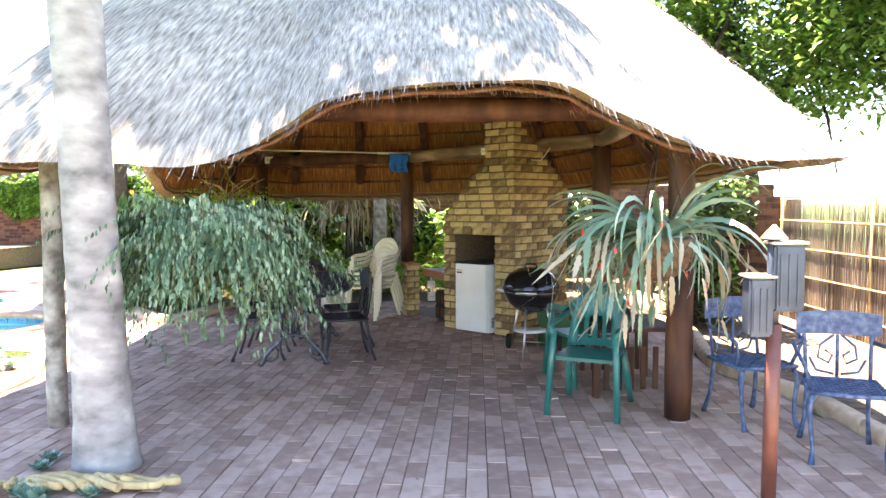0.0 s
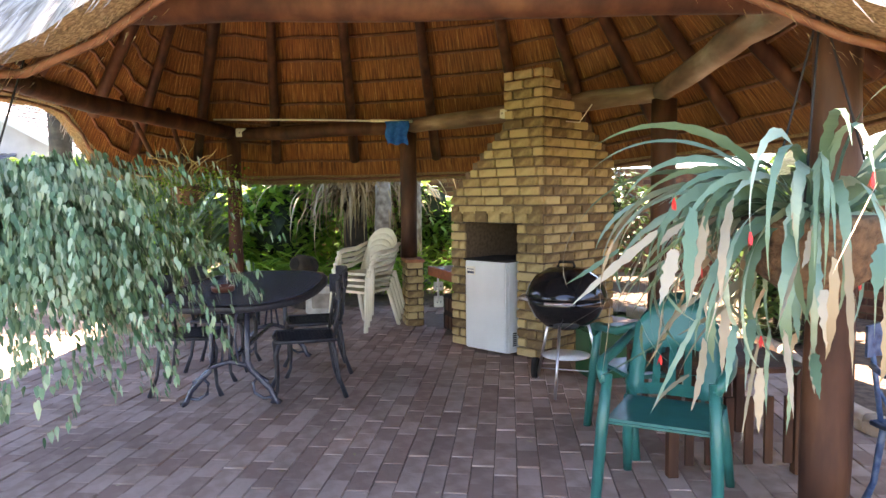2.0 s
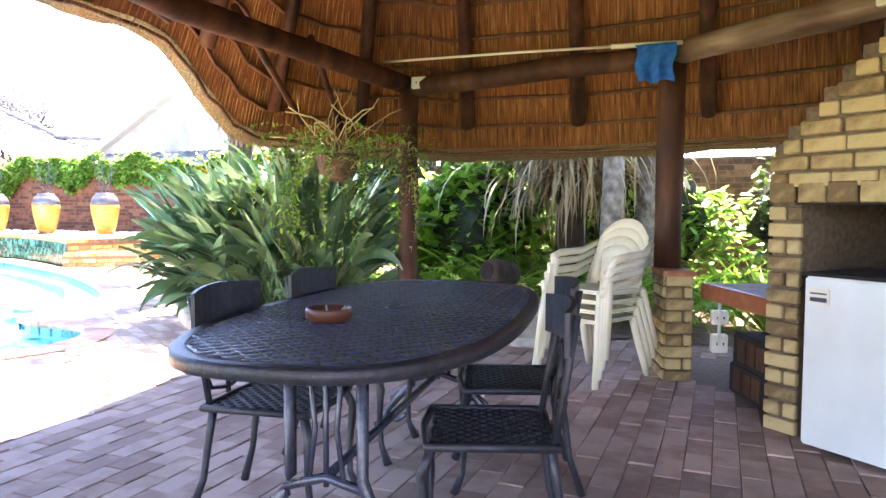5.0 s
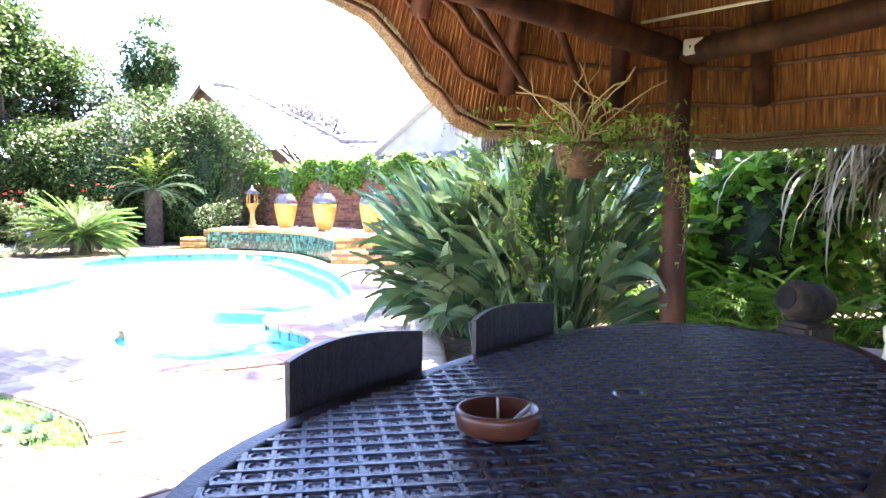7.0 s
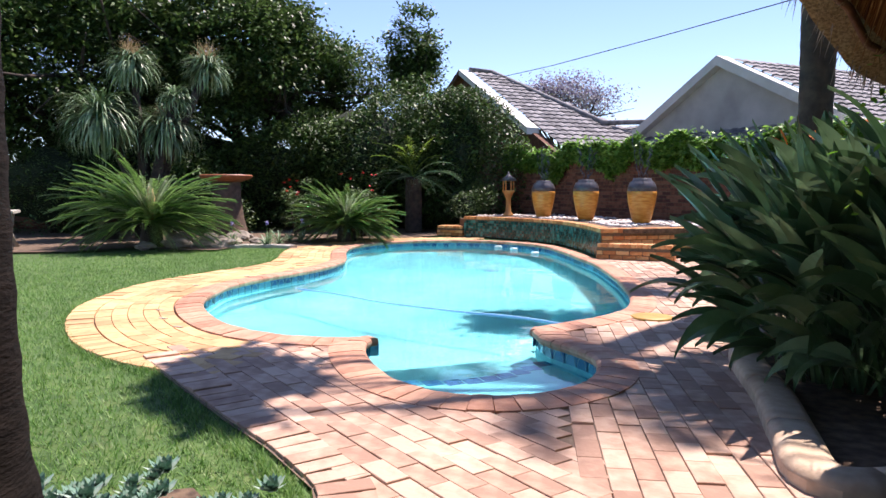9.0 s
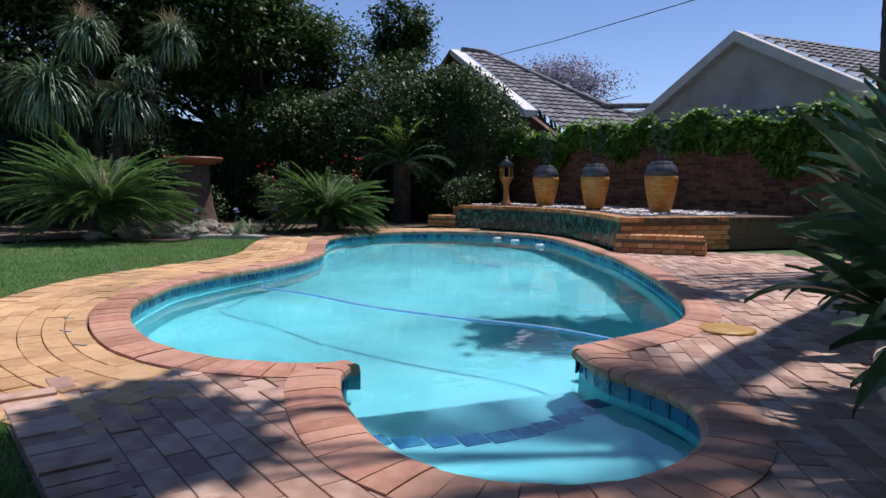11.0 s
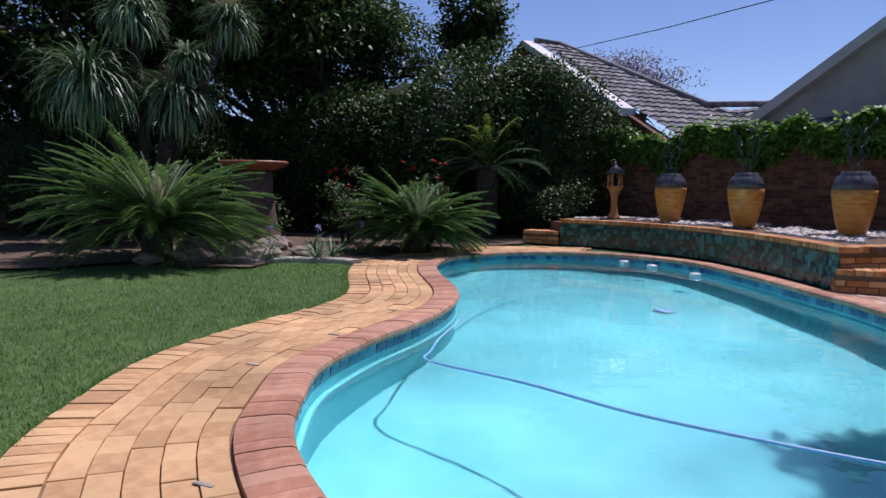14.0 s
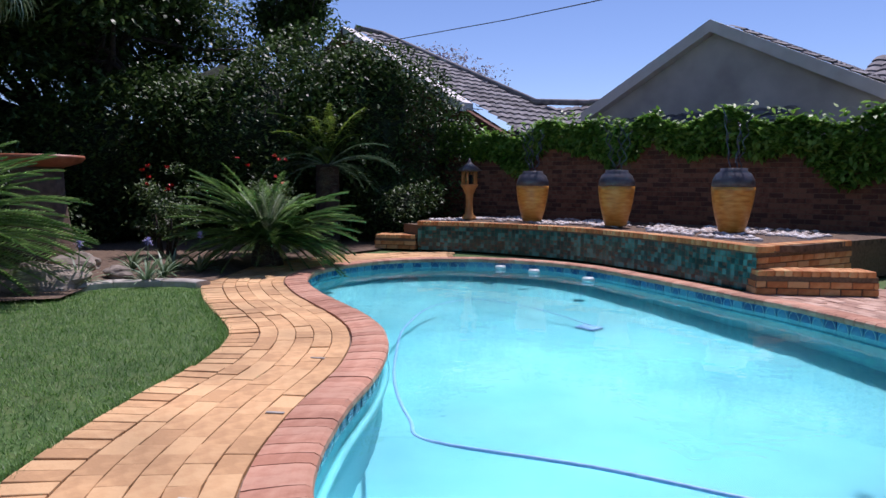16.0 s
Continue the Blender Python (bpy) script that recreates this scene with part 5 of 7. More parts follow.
def kerb(name, pts, z, w_, label, mat=M_KERB, closed_=False, step=0.62):
    """Low rounded kerb in separate pieces."""
    P = resample(closed(pts, 8, closed_), 0.07)
    N = normals(P)
    kb_ = empty(name, label, "kerb", at=(P[0][0], P[0][1], 0))
    tagged(kb_, kind="structure")
    h = w_ / 2
    shape = [(-h, -0.06), (-h, z * 0.55), (-h * 0.86, z * 0.84), (-h * 0.55, z), (h * 0.55, z), (h * 0.86, z * 0.84), (h, z * 0.55), (h, -0.06)]
    per = max(2, int(step / 0.07))
    for i in range(0, len(P) - 1, per):
        q, m = P[i:i + per + 1].copy(), N[i:i + per + 1]
        q[-1] -= (q[-1] - q[-2]) * 0.08
        o = q[0].copy()
        bm = bmesh.new()
        rings = [[bm.verts.new((p[0] - o[0] + k[0] * x, p[1] - o[1] + k[1] * x, y)) for x, y in shape] for p, k in zip(q, m)]
        for r0, r1 in zip(rings, rings[1:]):
            for j in range(7):
                bm.faces.new((r0[j], r0[j + 1], r1[j + 1], r1[j])).smooth = 1 <= j <= 5
        bm.faces.new(rings[0][::-1])
        bm.faces.new(rings[-1])
        bmesh.ops.recalc_face_normals(bm, faces=bm.faces[:])
        part("kerb_stone", bm, mat, kb_).matrix_basis = pose(o[0] - P[0][0], o[1] - P[0][1], 0)
    return kb_


kerb("kerb_right", [(3.85, 3.4), (3.47, 5.2), (3.35, 6.35), (3.0, 7.51), (3.15, 9.5), (2.2, 11.4)], 0.10, 0.12, "cast kerb between paving and leaf-strewn bed")
kerb("kerb_bed", [(-3.1, 11.5), (-3.22, 10.4), (-3.32, 9.85), (-3.5, 9.72), (-3.85, 10.02), (-4.35, 10.48), (-5.3, 11.3), (-6.1, 12.6)], 0.095, 0.22, "rounded sandstone-coloured kerb of the crane flower bed", step=0.9)
kerb("kerb_rockery", [(-3.25, 5.0), (-3.2, 6.2), (-3.35, 6.9), (-3.85, 7.62)], 0.035, 0.12, "low kerb round the succulent rockery")

sheet("soil_bed_crane", [(-3.1, 11.5), (-3.22, 10.4), (-3.32, 9.88), (-3.5, 9.76), (-4.3, 10.48), (-5.3, 11.3), (-6.1, 12.8), (-7.0, 16), (-8, 18.8), (6, 17), (5, 8), (3.15, 9.5), (2.2, 11.4), (-0.3, 11.8)], [], 0.015, M_SOIL, "dark garden soil")
sheet("soil_bed_right", [(3.55, 5.2), (3.42, 6.35), (3.1, 7.5), (3.22, 9.4), (5.4, 9.2), (5.6, 3.0), (3.9, 3.0)], [], 0.02, M_SOIL, "leaf-strewn garden soil")
sheet("soil_bed_back", [(-16.6, 10.7), (-17.3, 9.6), (-16.3, 8.9), (-16.6, 8.1), (-17.6, 7.6), (-17.0, 6.2), (-17.6, 4.0), (-19, 2), (-27, 1), (-25, 18), (-20.5, 18.2), (-19.0, 15.7), (-18.4, 13.8), (-17.9, 12.0)], [], 0.01, M_SOIL, "dark garden soil under the shrubs")
sheet("soil_rockery", [(-3.3, 5.0), (-3.25, 6.2), (-3.4, 6.9), (-3.85, 7.55), (-4.5, 7.4), (-4.7, 6.4), (-4.4, 5.0)], [], 0.01, M_SOIL, "soil under the succulents")

# pots on the platform
pot0 = empty("glazed_pot", "tall amber glazed pot with dark shoulder and curly twigs", "pot", "pots on the platform")
bm = bmesh.new()
lathe(bm, [(0.165, 0), (0.18, 0.02), (0.235, 0.22), (0.275, 0.42), (0.295, 0.58), (0.296, 0.65)], 36)
part("body", bm, M_POT, pot0)
bm = bmesh.new()
lathe(bm, [(0.298, 0.648), (0.285, 0.74), (0.245, 0.83), (0.185, 0.875), (0.185, 0.915), (0.165, 0.915), (0.155, 0.83)], 36)
part("shoulder", bm, M_POTTOP, pot0, "slate-grey glazed shoulder and rim")
for k in range(5):
    a = k * 1.3
    bm = bmesh.new()
    H = 0.75 + 0.12 * (k % 3)
    tube(bm, [(0.05 * math.cos(a) + z * 0.22 * math.cos(a) + 0.03 * math.sin(z * 26 + k), 0.05 * math.sin(a) + z * 0.15 * math.sin(a) + 0.02 * math.cos(z * 26), 0.8 + z) for z in np.linspace(0, H, 24)], 0.008, 5)
    part("curly_twig", bm, M_GREYM, pot0)
pot0.matrix_basis = M_at(-16.82, 16.95, PLZ + 0.02)
copy_thing(pot0, M_at(-15.02, 16.95, PLZ + 0.02, 40))
copy_thing(pot0, M_at(-13.02, 16.88, PLZ + 0.02, 95))

lan = empty("carved_lantern", "orange carved wooden lantern with small tiled roof on the platform", "lantern", at=(-18.3, 16.78, PLZ))
bm = bmesh.new()
lathe(bm, [(0.15, 0), (0.14, 0.03), (0.08, 0.12), (0.065, 0.3), (0.075, 0.48), (0.14, 0.62), (0.17, 0.66), (0.17, 0.69)], 16)
part("stem", bm, M_LIGHTW, lan)
for k in range(6):
    a = k * TAU / 6
    bm = bmesh.new()
    tube(bm, [(0.14 * math.cos(a), 0.14 * math.sin(a), 0.69), (0.14 * math.cos(a), 0.14 * math.sin(a), 0.95)], 0.022, 6)
    part("pillar", bm, M_LIGHTW, lan)
bm = bmesh.new()
lathe(bm, [(0.16, 0.94), (0.24, 0.96), (0.05, 1.10), (0.03, 1.14), (0.005, 1.20)], 8)
part("roof", bm, M_POTTOP, lan)
bm = bmesh.new()
lathe(bm, [(0.06, 0.69), (0.06, 0.86), (0.03, 0.88)], 12)
part("glass", bm, M_DARK, lan)

# pebbles
g = np.random.default_rng(5)
n_ = 2600
P = np.c_[g.uniform(-18.6, -11.9, n_), g.uniform(15.8, 18.4, n_)]
P = P[inside(P, ring) & (distance(P, front) > 0.42)]
P = P[np.sin(P[:, 0] * 2.3 + 1) + np.sin(P[:, 1] * 4.1) + np.sin(P[:, 0] * 5.7 + P[:, 1] * 3) + g.normal(size=len(P)) * 0.5 > -0.35]
peb = []
ico = bmesh.new()
bmesh.ops.create_icosphere(ico, subdivisions=1, radius=1)
iv = np.array([v.co[:] for v in ico.verts])
ifc = np.array([[v.index for v in f.verts] for f in ico.faces])
ico.free()
s = g.uniform(0.03, 0.075, len(P))
sc = np.stack([s, s * g.uniform(0.6, 1, len(P)), s * 0.5], 1)
V = (iv[None] * sc[:, None]) + np.c_[P, np.full(len(P), PLZ + 0.0)][:, None]
F = ifc[None] + (np.arange(len(P)) * len(iv))[:, None, None]
tagged(quads("pebbles", V.reshape(-1, 3), F.reshape(-1, 3), M_PEB, smooth=True), "pale river pebbles on the platform", "pebbles", kind="stuff")

# bird bath, table, rocks
bb = empty("bird_bath", "weathered clay bird bath on a tapered pedestal", "bird_bath", at=(-20.3, 9.65, 0))
bm = bmesh.new()
lathe(bm, [(0.58, 0), (0.52, 0.1), (0.42, 0.5), (0.36, 1.0), (0.35, 1.42)], 28)
# brown clay, darkened further so the pedestal keeps its shade in colour
part("pedestal", bm, material("brown_clay_shade_dark", [(0.07, 0.045, 0.03), (0.16, 0.10, 0.065)], 9, 0.85, 0.5), bb)
bm = bmesh.new()
lathe(bm, [(0.36, 1.42), (0.60, 1.50), (0.66, 1.56), (0.64, 1.60), (0.56, 1.58), (0.1, 1.52)], 32)
part("basin", bm, M_TERRA, bb, "terracotta dish")
bench = empty("concrete_table", "weathered concrete garden table at the lawn's edge", "table", at=(-18.3, 4.9, 0))
bm = bmesh.new()
box(bm, -0.6, -0.35, 0.72, 0.6, 0.35, 0.79, 0.015)
part("tabletop", bm, M_CONC, bench)
for x in (-0.42, 0.42):
    bm = bmesh.new()
    tube(bm, [(x, -0.2, 0.72), (x * 0.9, -0.16, 0.35), (x * 1.1, -0.25, 0)], [0.06, 0.05, 0.07], 8)
    tube(bm, [(x, 0.2, 0.72), (x * 0.9, 0.16, 0.35), (x * 1.1, 0.25, 0)], [0.06, 0.05, 0.07], 8)
    part("leg", bm, M_CONC, bench)


def rock(at, s, seed):
    bm = bmesh.new()
    bmesh.ops.create_icosphere(bm, subdivisions=3, radius=1)
    for v in bm.verts:
        p = v.co.copy()
        v.co = Vector((p.x * s[0], p.y * s[1], p.z * s[2])) * (1 + 0.45 * noise.noise(p * 1.3 + Vector((seed, 0, 0))) + 0.12 * noise.noise(p * 4 + Vector((seed, 3, 0))))
    o = part("rock", bm, M_ROCK)
    o.matrix_basis = pose(*at, 0, 0, seed * 37)
    return tagged(o, "rough grey-brown rock in the planting bed", "rock", "rocks in the bed")


for i, (x, y, s) in enumerate([(-17.3, 8.9, 0.5), (-17.9, 9.2, 0.4), (-17.5, 8.3, 0.36), (-18.6, 8.4, 0.45), (-17.6, 9.9, 0.22), (-18.9, 9.7, 0.4), (-17.3, 7.6, 0.2)]):
    rock((x, y, 0.06), (s, s * 0.7, s * 0.42), i + 1)
for i, (x, y, s) in enumerate([(-3.75, 7.0, 0.14), (-4.05, 7.35, 0.12), (-4.2, 6.95, 0.15), (-3.6, 6.5, 0.16), (-3.9, 6.2, 0.13)]):
    tagged(rock((x, y, 0.02), (s, s * 0.8, s * 0.55), i + 11), "small stone among the succulents", "rock", "stones in the rockery")
kerb("kerb_lawn", [(-16.35, 10.45), (-16.7, 10.3), (-17.1, 9.6), (-16.9, 9.0)], 0.05, 0.2, "flat pale edging stones of the lawn", M_CONC)

# pool hose, floats, drain lid
hose = empty("pool_hose", "blue floating pool cleaner hose", "hose", at=(-10, 10, -0.12))
hp = closed([(-6.9, 11.2, -0.12), (-7.4, 11.1, -0.12), (-7.9, 10.9, -0.12), (-8.44, 10.5, -0.12), (-8.99, 10.16, -0.12), (-9.5, 9.9, -0.12), (-10.23, 9.66, -0.12), (-11.01, 9.32, -0.13), (-11.4, 9.5, -0.2), (-12.1, 9.95, -0.34), (-12.9, 10.6, -0.48), (-13.75, 11.4, -0.56), (-14.45, 12.4, -0.62),
             (-14.5, 13.2, -0.70), (-13.75, 13.4, -0.85), (-12.9, 13.35, -1.1)], 6, False)
bm = bmesh.new()
tube(bm, hp - np.array([-10, 10, -0.12]), 0.012, 8)
part("hose_run", bm, M_HOSE, hose)
bm = bmesh.new()
box(bm, -3.05, 3.25, -1.12, -2.8, 3.45, -1.06, 0.015)
part("cleaner_head", bm, M_HOSE, hose)
for nm, x, y, lab in (("chlorine_float", -14.18, 15.06, "small white floating chlorine dispenser"), ("chlorine_float", -15.95, 15.17, "small blue-white floating ball"), ("thermometer_float", -15.27, 15.19, "small white floating thermometer")):
    e = empty(nm, lab, "float", "floats in the pool", at=(x, y, -0.125))
    bm = bmesh.new()
    lathe(bm, [(0.04, -0.03), (0.085, -0.01), (0.09, 0.03), (0.075, 0.05), (0.02, 0.055)], 18)
    part("shell", bm, M_FRIDGE, e)
bm = bmesh.new()
lathe(bm, [(0.20, -0.01), (0.20, 0.012), (0.17, 0.018), (0.02, 0.018)], 30)
o = tagged(part("drain_lid", bm, material("yellow_plastic", [(0.36, 0.2, 0.03), (0.5, 0.3, 0.06)], 9, 0.5, 0.1)), "round yellow-brown skimmer lid in the paving", "lid")
o.matrix_basis = pose(-6.78, 11.72, 0.0)
pump = empty("pool_pump", "grey pool pump pipes behind the bed", "pump", at=(-8.9, 17.6, 0))
bm = bmesh.new()
tube(bm, [(-1.0, 0, 0.12), (0.2, 0.0, 0.12), (0.9, -0.1, 0.12)], 0.05, 10)
tube(bm, [(-0.8, 0.25, 0.2), (0.6, 0.2, 0.22)], 0.04, 10)
part("pipe", bm, M_GREYM, pump)
bm = bmesh.new()
lathe(bm, [(0.2, 0), (0.24, 0.1), (0.24, 0.3), (0.1, 0.42)], 20, (0.5, 0.3, 0))
part("housing", bm, M_STEEL, pump)


# ---- houses beyond the wall ----
def tiled_plane(parent, o, ux, uy, L, Wd, mat, keep=None):
    """Roof slope with rows of curved tiles: o lower corner, ux along the eave, uy up the slope."""
    o, ux, uy = Vector(o), Vector(ux).normalized(), Vector(uy).normalized()
    nn_ = ux.cross(uy)
    V, F = [], []
    tw, th = 0.30, 0.34
    for j in range(int(Wd / th)):
        for i in range(int(L / tw)):
            c = ((i + 0.5) * tw, (j + 0.5) * th)
            if keep and not keep(*c):
                continue
            k = len(V)
            for v_ in (0, 1):
                for q in range(5):
                    x = i * tw + tw * q / 4
                    h = 0.035 * math.sin(math.pi * q / 4) + (0.05 if v_ == 0 else 0.01)
                    V.append(tuple(o + ux * x + uy * (j * th + v_ * (th + 0.02)) + nn_ * h))
            for q in range(5):
                x = i * tw + tw * q / 4
                V.append(tuple(o + ux * x + uy * (j * th) + nn_ * 0.0))
            for q in range(4):
                F.append((k + q, k + q + 1, k + 6 + q, k + 5 + q))
                F.append((k + 10 + q, k + 11 + q, k + q + 1, k + q))
    return tagged(quads("roof_tiles", V, F, mat, parent, "grey concrete roof tiles"), kind="stuff")


def prism(name, pts, d, mat, parent, label=""):
    bm = bmesh.new()
    v = [bm.verts.new(p) for p in pts]
    f = bm.faces.new(v)
    r = bmesh.ops.extrude_face_region(bm, geom=[f])
    bmesh.ops.translate(bm, vec=d, verts=[q for q in r["geom"] if isinstance(q, bmesh.types.BMVert)])
    bmesh.ops.recalc_face_normals(bm, faces=bm.faces[:])
    return part(name, bm, mat, parent, label)


h1 = empty("neighbour_house", "house with dark brick gable, white barge board and grey tiled roof", "house", at=(0, 0, 0))
A1, A2 = Vector((-25.59, 18.9, 5.66)), Vector((-20.9, 18.9, 3.24))
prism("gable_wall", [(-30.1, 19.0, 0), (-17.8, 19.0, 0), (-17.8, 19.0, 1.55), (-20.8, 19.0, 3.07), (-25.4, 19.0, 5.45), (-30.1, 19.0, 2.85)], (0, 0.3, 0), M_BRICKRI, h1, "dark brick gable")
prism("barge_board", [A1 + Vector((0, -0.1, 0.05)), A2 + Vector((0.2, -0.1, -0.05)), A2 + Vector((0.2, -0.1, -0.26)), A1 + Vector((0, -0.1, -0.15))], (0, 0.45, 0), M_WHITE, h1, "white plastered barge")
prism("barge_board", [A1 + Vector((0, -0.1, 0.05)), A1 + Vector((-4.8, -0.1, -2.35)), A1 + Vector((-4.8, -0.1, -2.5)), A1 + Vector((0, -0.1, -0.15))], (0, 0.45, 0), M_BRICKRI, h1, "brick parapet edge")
sl = (A1 - A2)
Ls = sl.length
tiled_plane(h1, A2 + Vector((0.1, 0.35, 0.0)) - sl.normalized() * 3.4, (0, 1, 0), sl, 9.0, Ls + 3.4, M_TILE, lambda x, y: x < 3.6 - ((y - 3.4) / Ls) * 2.5)
tiled_plane(h1, Vector((-22.0, 20.26, 1.88)), (1, 0, 0), (0, 1, 0.5), 8.0, 3.6, M_TILE)
bm = bmesh.new()
tube(bm, [A1 + Vector((0.1, 0.3, 0.06)), A1 + Vector((0.1, 1.25, 0.04)), (-21.1, 22.05, 3.5), (-20.3, 23.4, 3.52), (-14.0, 23.5, 3.52)], 0.09, 8)
for f in bm.faces:
    f.smooth = True
part("ridge_capping", bm, M_TILE, h1)
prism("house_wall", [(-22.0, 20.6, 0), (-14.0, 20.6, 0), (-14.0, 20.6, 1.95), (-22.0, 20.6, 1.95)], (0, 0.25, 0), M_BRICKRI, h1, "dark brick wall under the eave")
h2 = empty("neighbour_house", "grey plastered house gable with pale barge boards and tiled roof", "house", at=(0, 0, 0))
B0 = Vector((-16.03, 22.0, 4.72))
prism("gable_wall", [(-19.3, 22.1, 0), (-11.5, 22.1, 0), (-11.5, 22.1, 2.45), (-16.03, 22.1, 4.66), (-19.3, 22.1, 2.9)], (0, 0.3, 0), M_WALLP, h2, "grey painted gable wall")
for e in (Vector((-19.4, 22.0, 2.95)), Vector((-11.2, 22.0, 2.3))):
    prism("barge_board", [B0 + Vector((0, -0.15, 0.12)), e + Vector((0, -0.15, 0.12)), e + Vector((0, -0.15, -0.16)), B0 + Vector((0, -0.15, -0.14))], (0, 0.4, 0), M_CREAM, h2, "pale barge board")
sl2 = B0 - Vector((-11.2, 22.0, 2.3))
tiled_plane(h2, Vector((-11.2, 22.2, 2.42)), (0, 1, 0), sl2, 6.5, sl2.length, M_TILE)
tiled_plane(h2, Vector((-14.2, 24.4, 3.1)), (1, 0.05, 0), (0, 1, 0.55), 9, 2.8, M_TILE)
bm = bmesh.new()
box(bm, -12.4, 20.9, 2.35, -9.2, 22.2, 2.5)
part("flat_canopy", bm, M_WHITE, h2)
bm = bmesh.new()
tube(bm, [(-23.6, 18.75, 5.0), (-19, 18.6, 4.80), (-14.5, 18.5, 4.72), (-10, 18.5, 4.70), (-2, 18.4, 4.8), (8, 18.3, 5.2)], 0.011, 5)
tagged(part("overhead_wire", bm, M_DARK), "thin black overhead service wire", "cable")


# ---- trees and plants ----
def palm_trunk(name, label, x, y, r, h, base=1.5, lean=(0, 0), mat=M_BARK):
    e = empty(name, label, "tree", at=(x, y, 0))
    bm = bmesh.new()
    z = np.linspace(0, h, int(h * 14))
    pts = [(lean[0] * k / h, lean[1] * k / h, k) for k in z]
    rs = [r * (1 + (base - 1) * math.exp(-k / 0.28)) * (1 + 0.025 * (i % 3 == 0)) * (1 + 0.03 * math.sin(k * 2.3)) for i, k in enumerate(z)]
    tube(bm, pts, rs, 22)
    part("trunk", bm, mat, e, "ringed grey palm trunk with pale lichen")
    return e


M_RING = material("ringed_palm_bark", [(0.12, 0.115, 0.105), (0.23, 0.22, 0.205), (0.32, 0.31, 0.285), (0.48, 0.48, 0.42)], 4.5, 0.85, 0.5, stretch=(1, 1, 1.7))
p1 = palm_trunk("palm_tree", "palm tree with smooth ringed grey trunk beside the paving", -1.33, 4.68, 0.145, 7.5, 1.35, (-0.25, 0), M_RING)
# this trunk is a silhouette by colour, shade included
p2 = palm_trunk("palm_tree", "palm tree at the lawn corner, its trunk's shade painted nearly black", -4.24, 6.58, 0.25, 7.5, 1.5, (0, 0.1), M_PALMD)
# dark bark instead of grey paints in the shade on this trunk
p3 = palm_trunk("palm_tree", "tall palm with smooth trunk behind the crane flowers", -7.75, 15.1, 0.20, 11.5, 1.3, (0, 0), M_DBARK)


def crown_fronds(parent, z, n_, L, leaf, seed, mat, at=(0, 0), name="frond", el=(0.1, 1.2)):
    g = np.random.default_rng(seed)
    az = g.uniform(0, TAU, n_)
    _, _, mid = blades(np.tile([at[0], at[1], z], (n_, 1)), az, g.uniform(*el, n_), L * g.uniform(0.85, 1.1, n_), 0.03, g.uniform(0.9, 1.6, n_), 34)
    return frond_leaflets(mid, az, leaf, mat, parent, name, seed, 0.035)


def frond_leaflets(mid, az, leaf, mat, parent, name, seed, w_=0.02, t0=0.12, lift=0.2, per=1, label=""):
    g = np.random.default_rng(seed + 1)
    n_, k, _ = mid.shape
    t = np.linspace(0, 1, k)
    sel = t > t0
    M = mid[:, sel]
    tt = t[sel]
    prof = np.sin(math.pi * np.clip((tt - t0) / (1 - t0) * 0.93 + 0.05, 0, 1)) ** 0.6
    vf = []
    for side in (-1, 1):
        a = np.repeat(az[:, None], M.shape[1], 1) + side * (1.25 - 0.6 * tt[None])
        ln_ = leaf * prof[None] * g.uniform(0.9, 1.1, a.shape)
        V, F, _ = blades(M.reshape(-1, 3), a.ravel(), (lift + g.uniform(-0.12, 0.12, a.shape)).ravel(), ln_.ravel(), w_, 0.5, 2, "needle")
        vf.append((V, F))
    # midribs
    n2 = mid.shape[0]
    wv = np.array([0, 0, 0.012])
    a_, b_ = mid + wv, mid - wv
    VV = np.stack([a_, b_], 2).reshape(-1, 3)
    base = (np.arange(n2) * k * 2)[:, None] + np.arange(k - 1)[None] * 2
    FF = np.stack([base, base + 1, base + 3, base + 2], 2).reshape(-1, 4)
    vf.append((VV, FF))
    return tagged(quads(name, *merge(*vf), mat, parent, label), kind="stuff")


crown_fronds(p3, 11.5, 11, 1.9, 0.55, 4, L_TREE)
crown_fronds(p1, 7.5, 18, 2.6, 0.7, 14, L_TREE, (-0.25, 0))
crown_fronds(p2, 7.5, 20, 2.7, 0.7, 15, L_TREE, (0, 0.1))


def cycad(label, x, y, n_, L, h, seed, newn=14, el=(-0.15, 1.1)):
    e = empty("cycad", label, "plant", "cycads by the pool", at=(x, y, 0))
    bm = bmesh.new()
    tube(bm, [(0, 0, -0.02), (0, 0, h * 0.5), (0, 0, h)], [0.24, 0.22, 0.16], 14)
    part("trunk", bm, M_DBARK, e)
    g = np.random.default_rng(seed)
    az = np.linspace(0, TAU * 5, n_, endpoint=False) + g.uniform(-0.2, 0.2, n_)
    els = np.linspace(el[0], el[1], n_) + g.uniform(-0.08, 0.08, n_)
    _, _, mid = blades(np.tile([0, 0, h], (n_, 1)), az, els, L * g.uniform(0.85, 1.05, n_), 0.03, g.uniform(0.55, 1.0, n_), 46)
    frond_leaflets(mid, az, 0.20, L_CYCAD, e, "fronds", seed, 0.036, 0.12, 0.35, label="stiff dark green fronds")
    newn = int(newn * 1.5)
    az = np.linspace(0, TAU * 2, newn, endpoint=False)
    _, _, mid = blades(np.tile([0, 0, h], (newn, 1)), az, g.uniform(1.0, 1.4, newn), L * 0.58 * g.uniform(0.8, 1.05, newn), 0.03, 0.35, 28)
    frond_leaflets(mid, az, 0.09, L_CYNEW, e, "new_fronds", seed, 0.03, 0.12, 0.9, label="pale silvery new fronds")
    return e


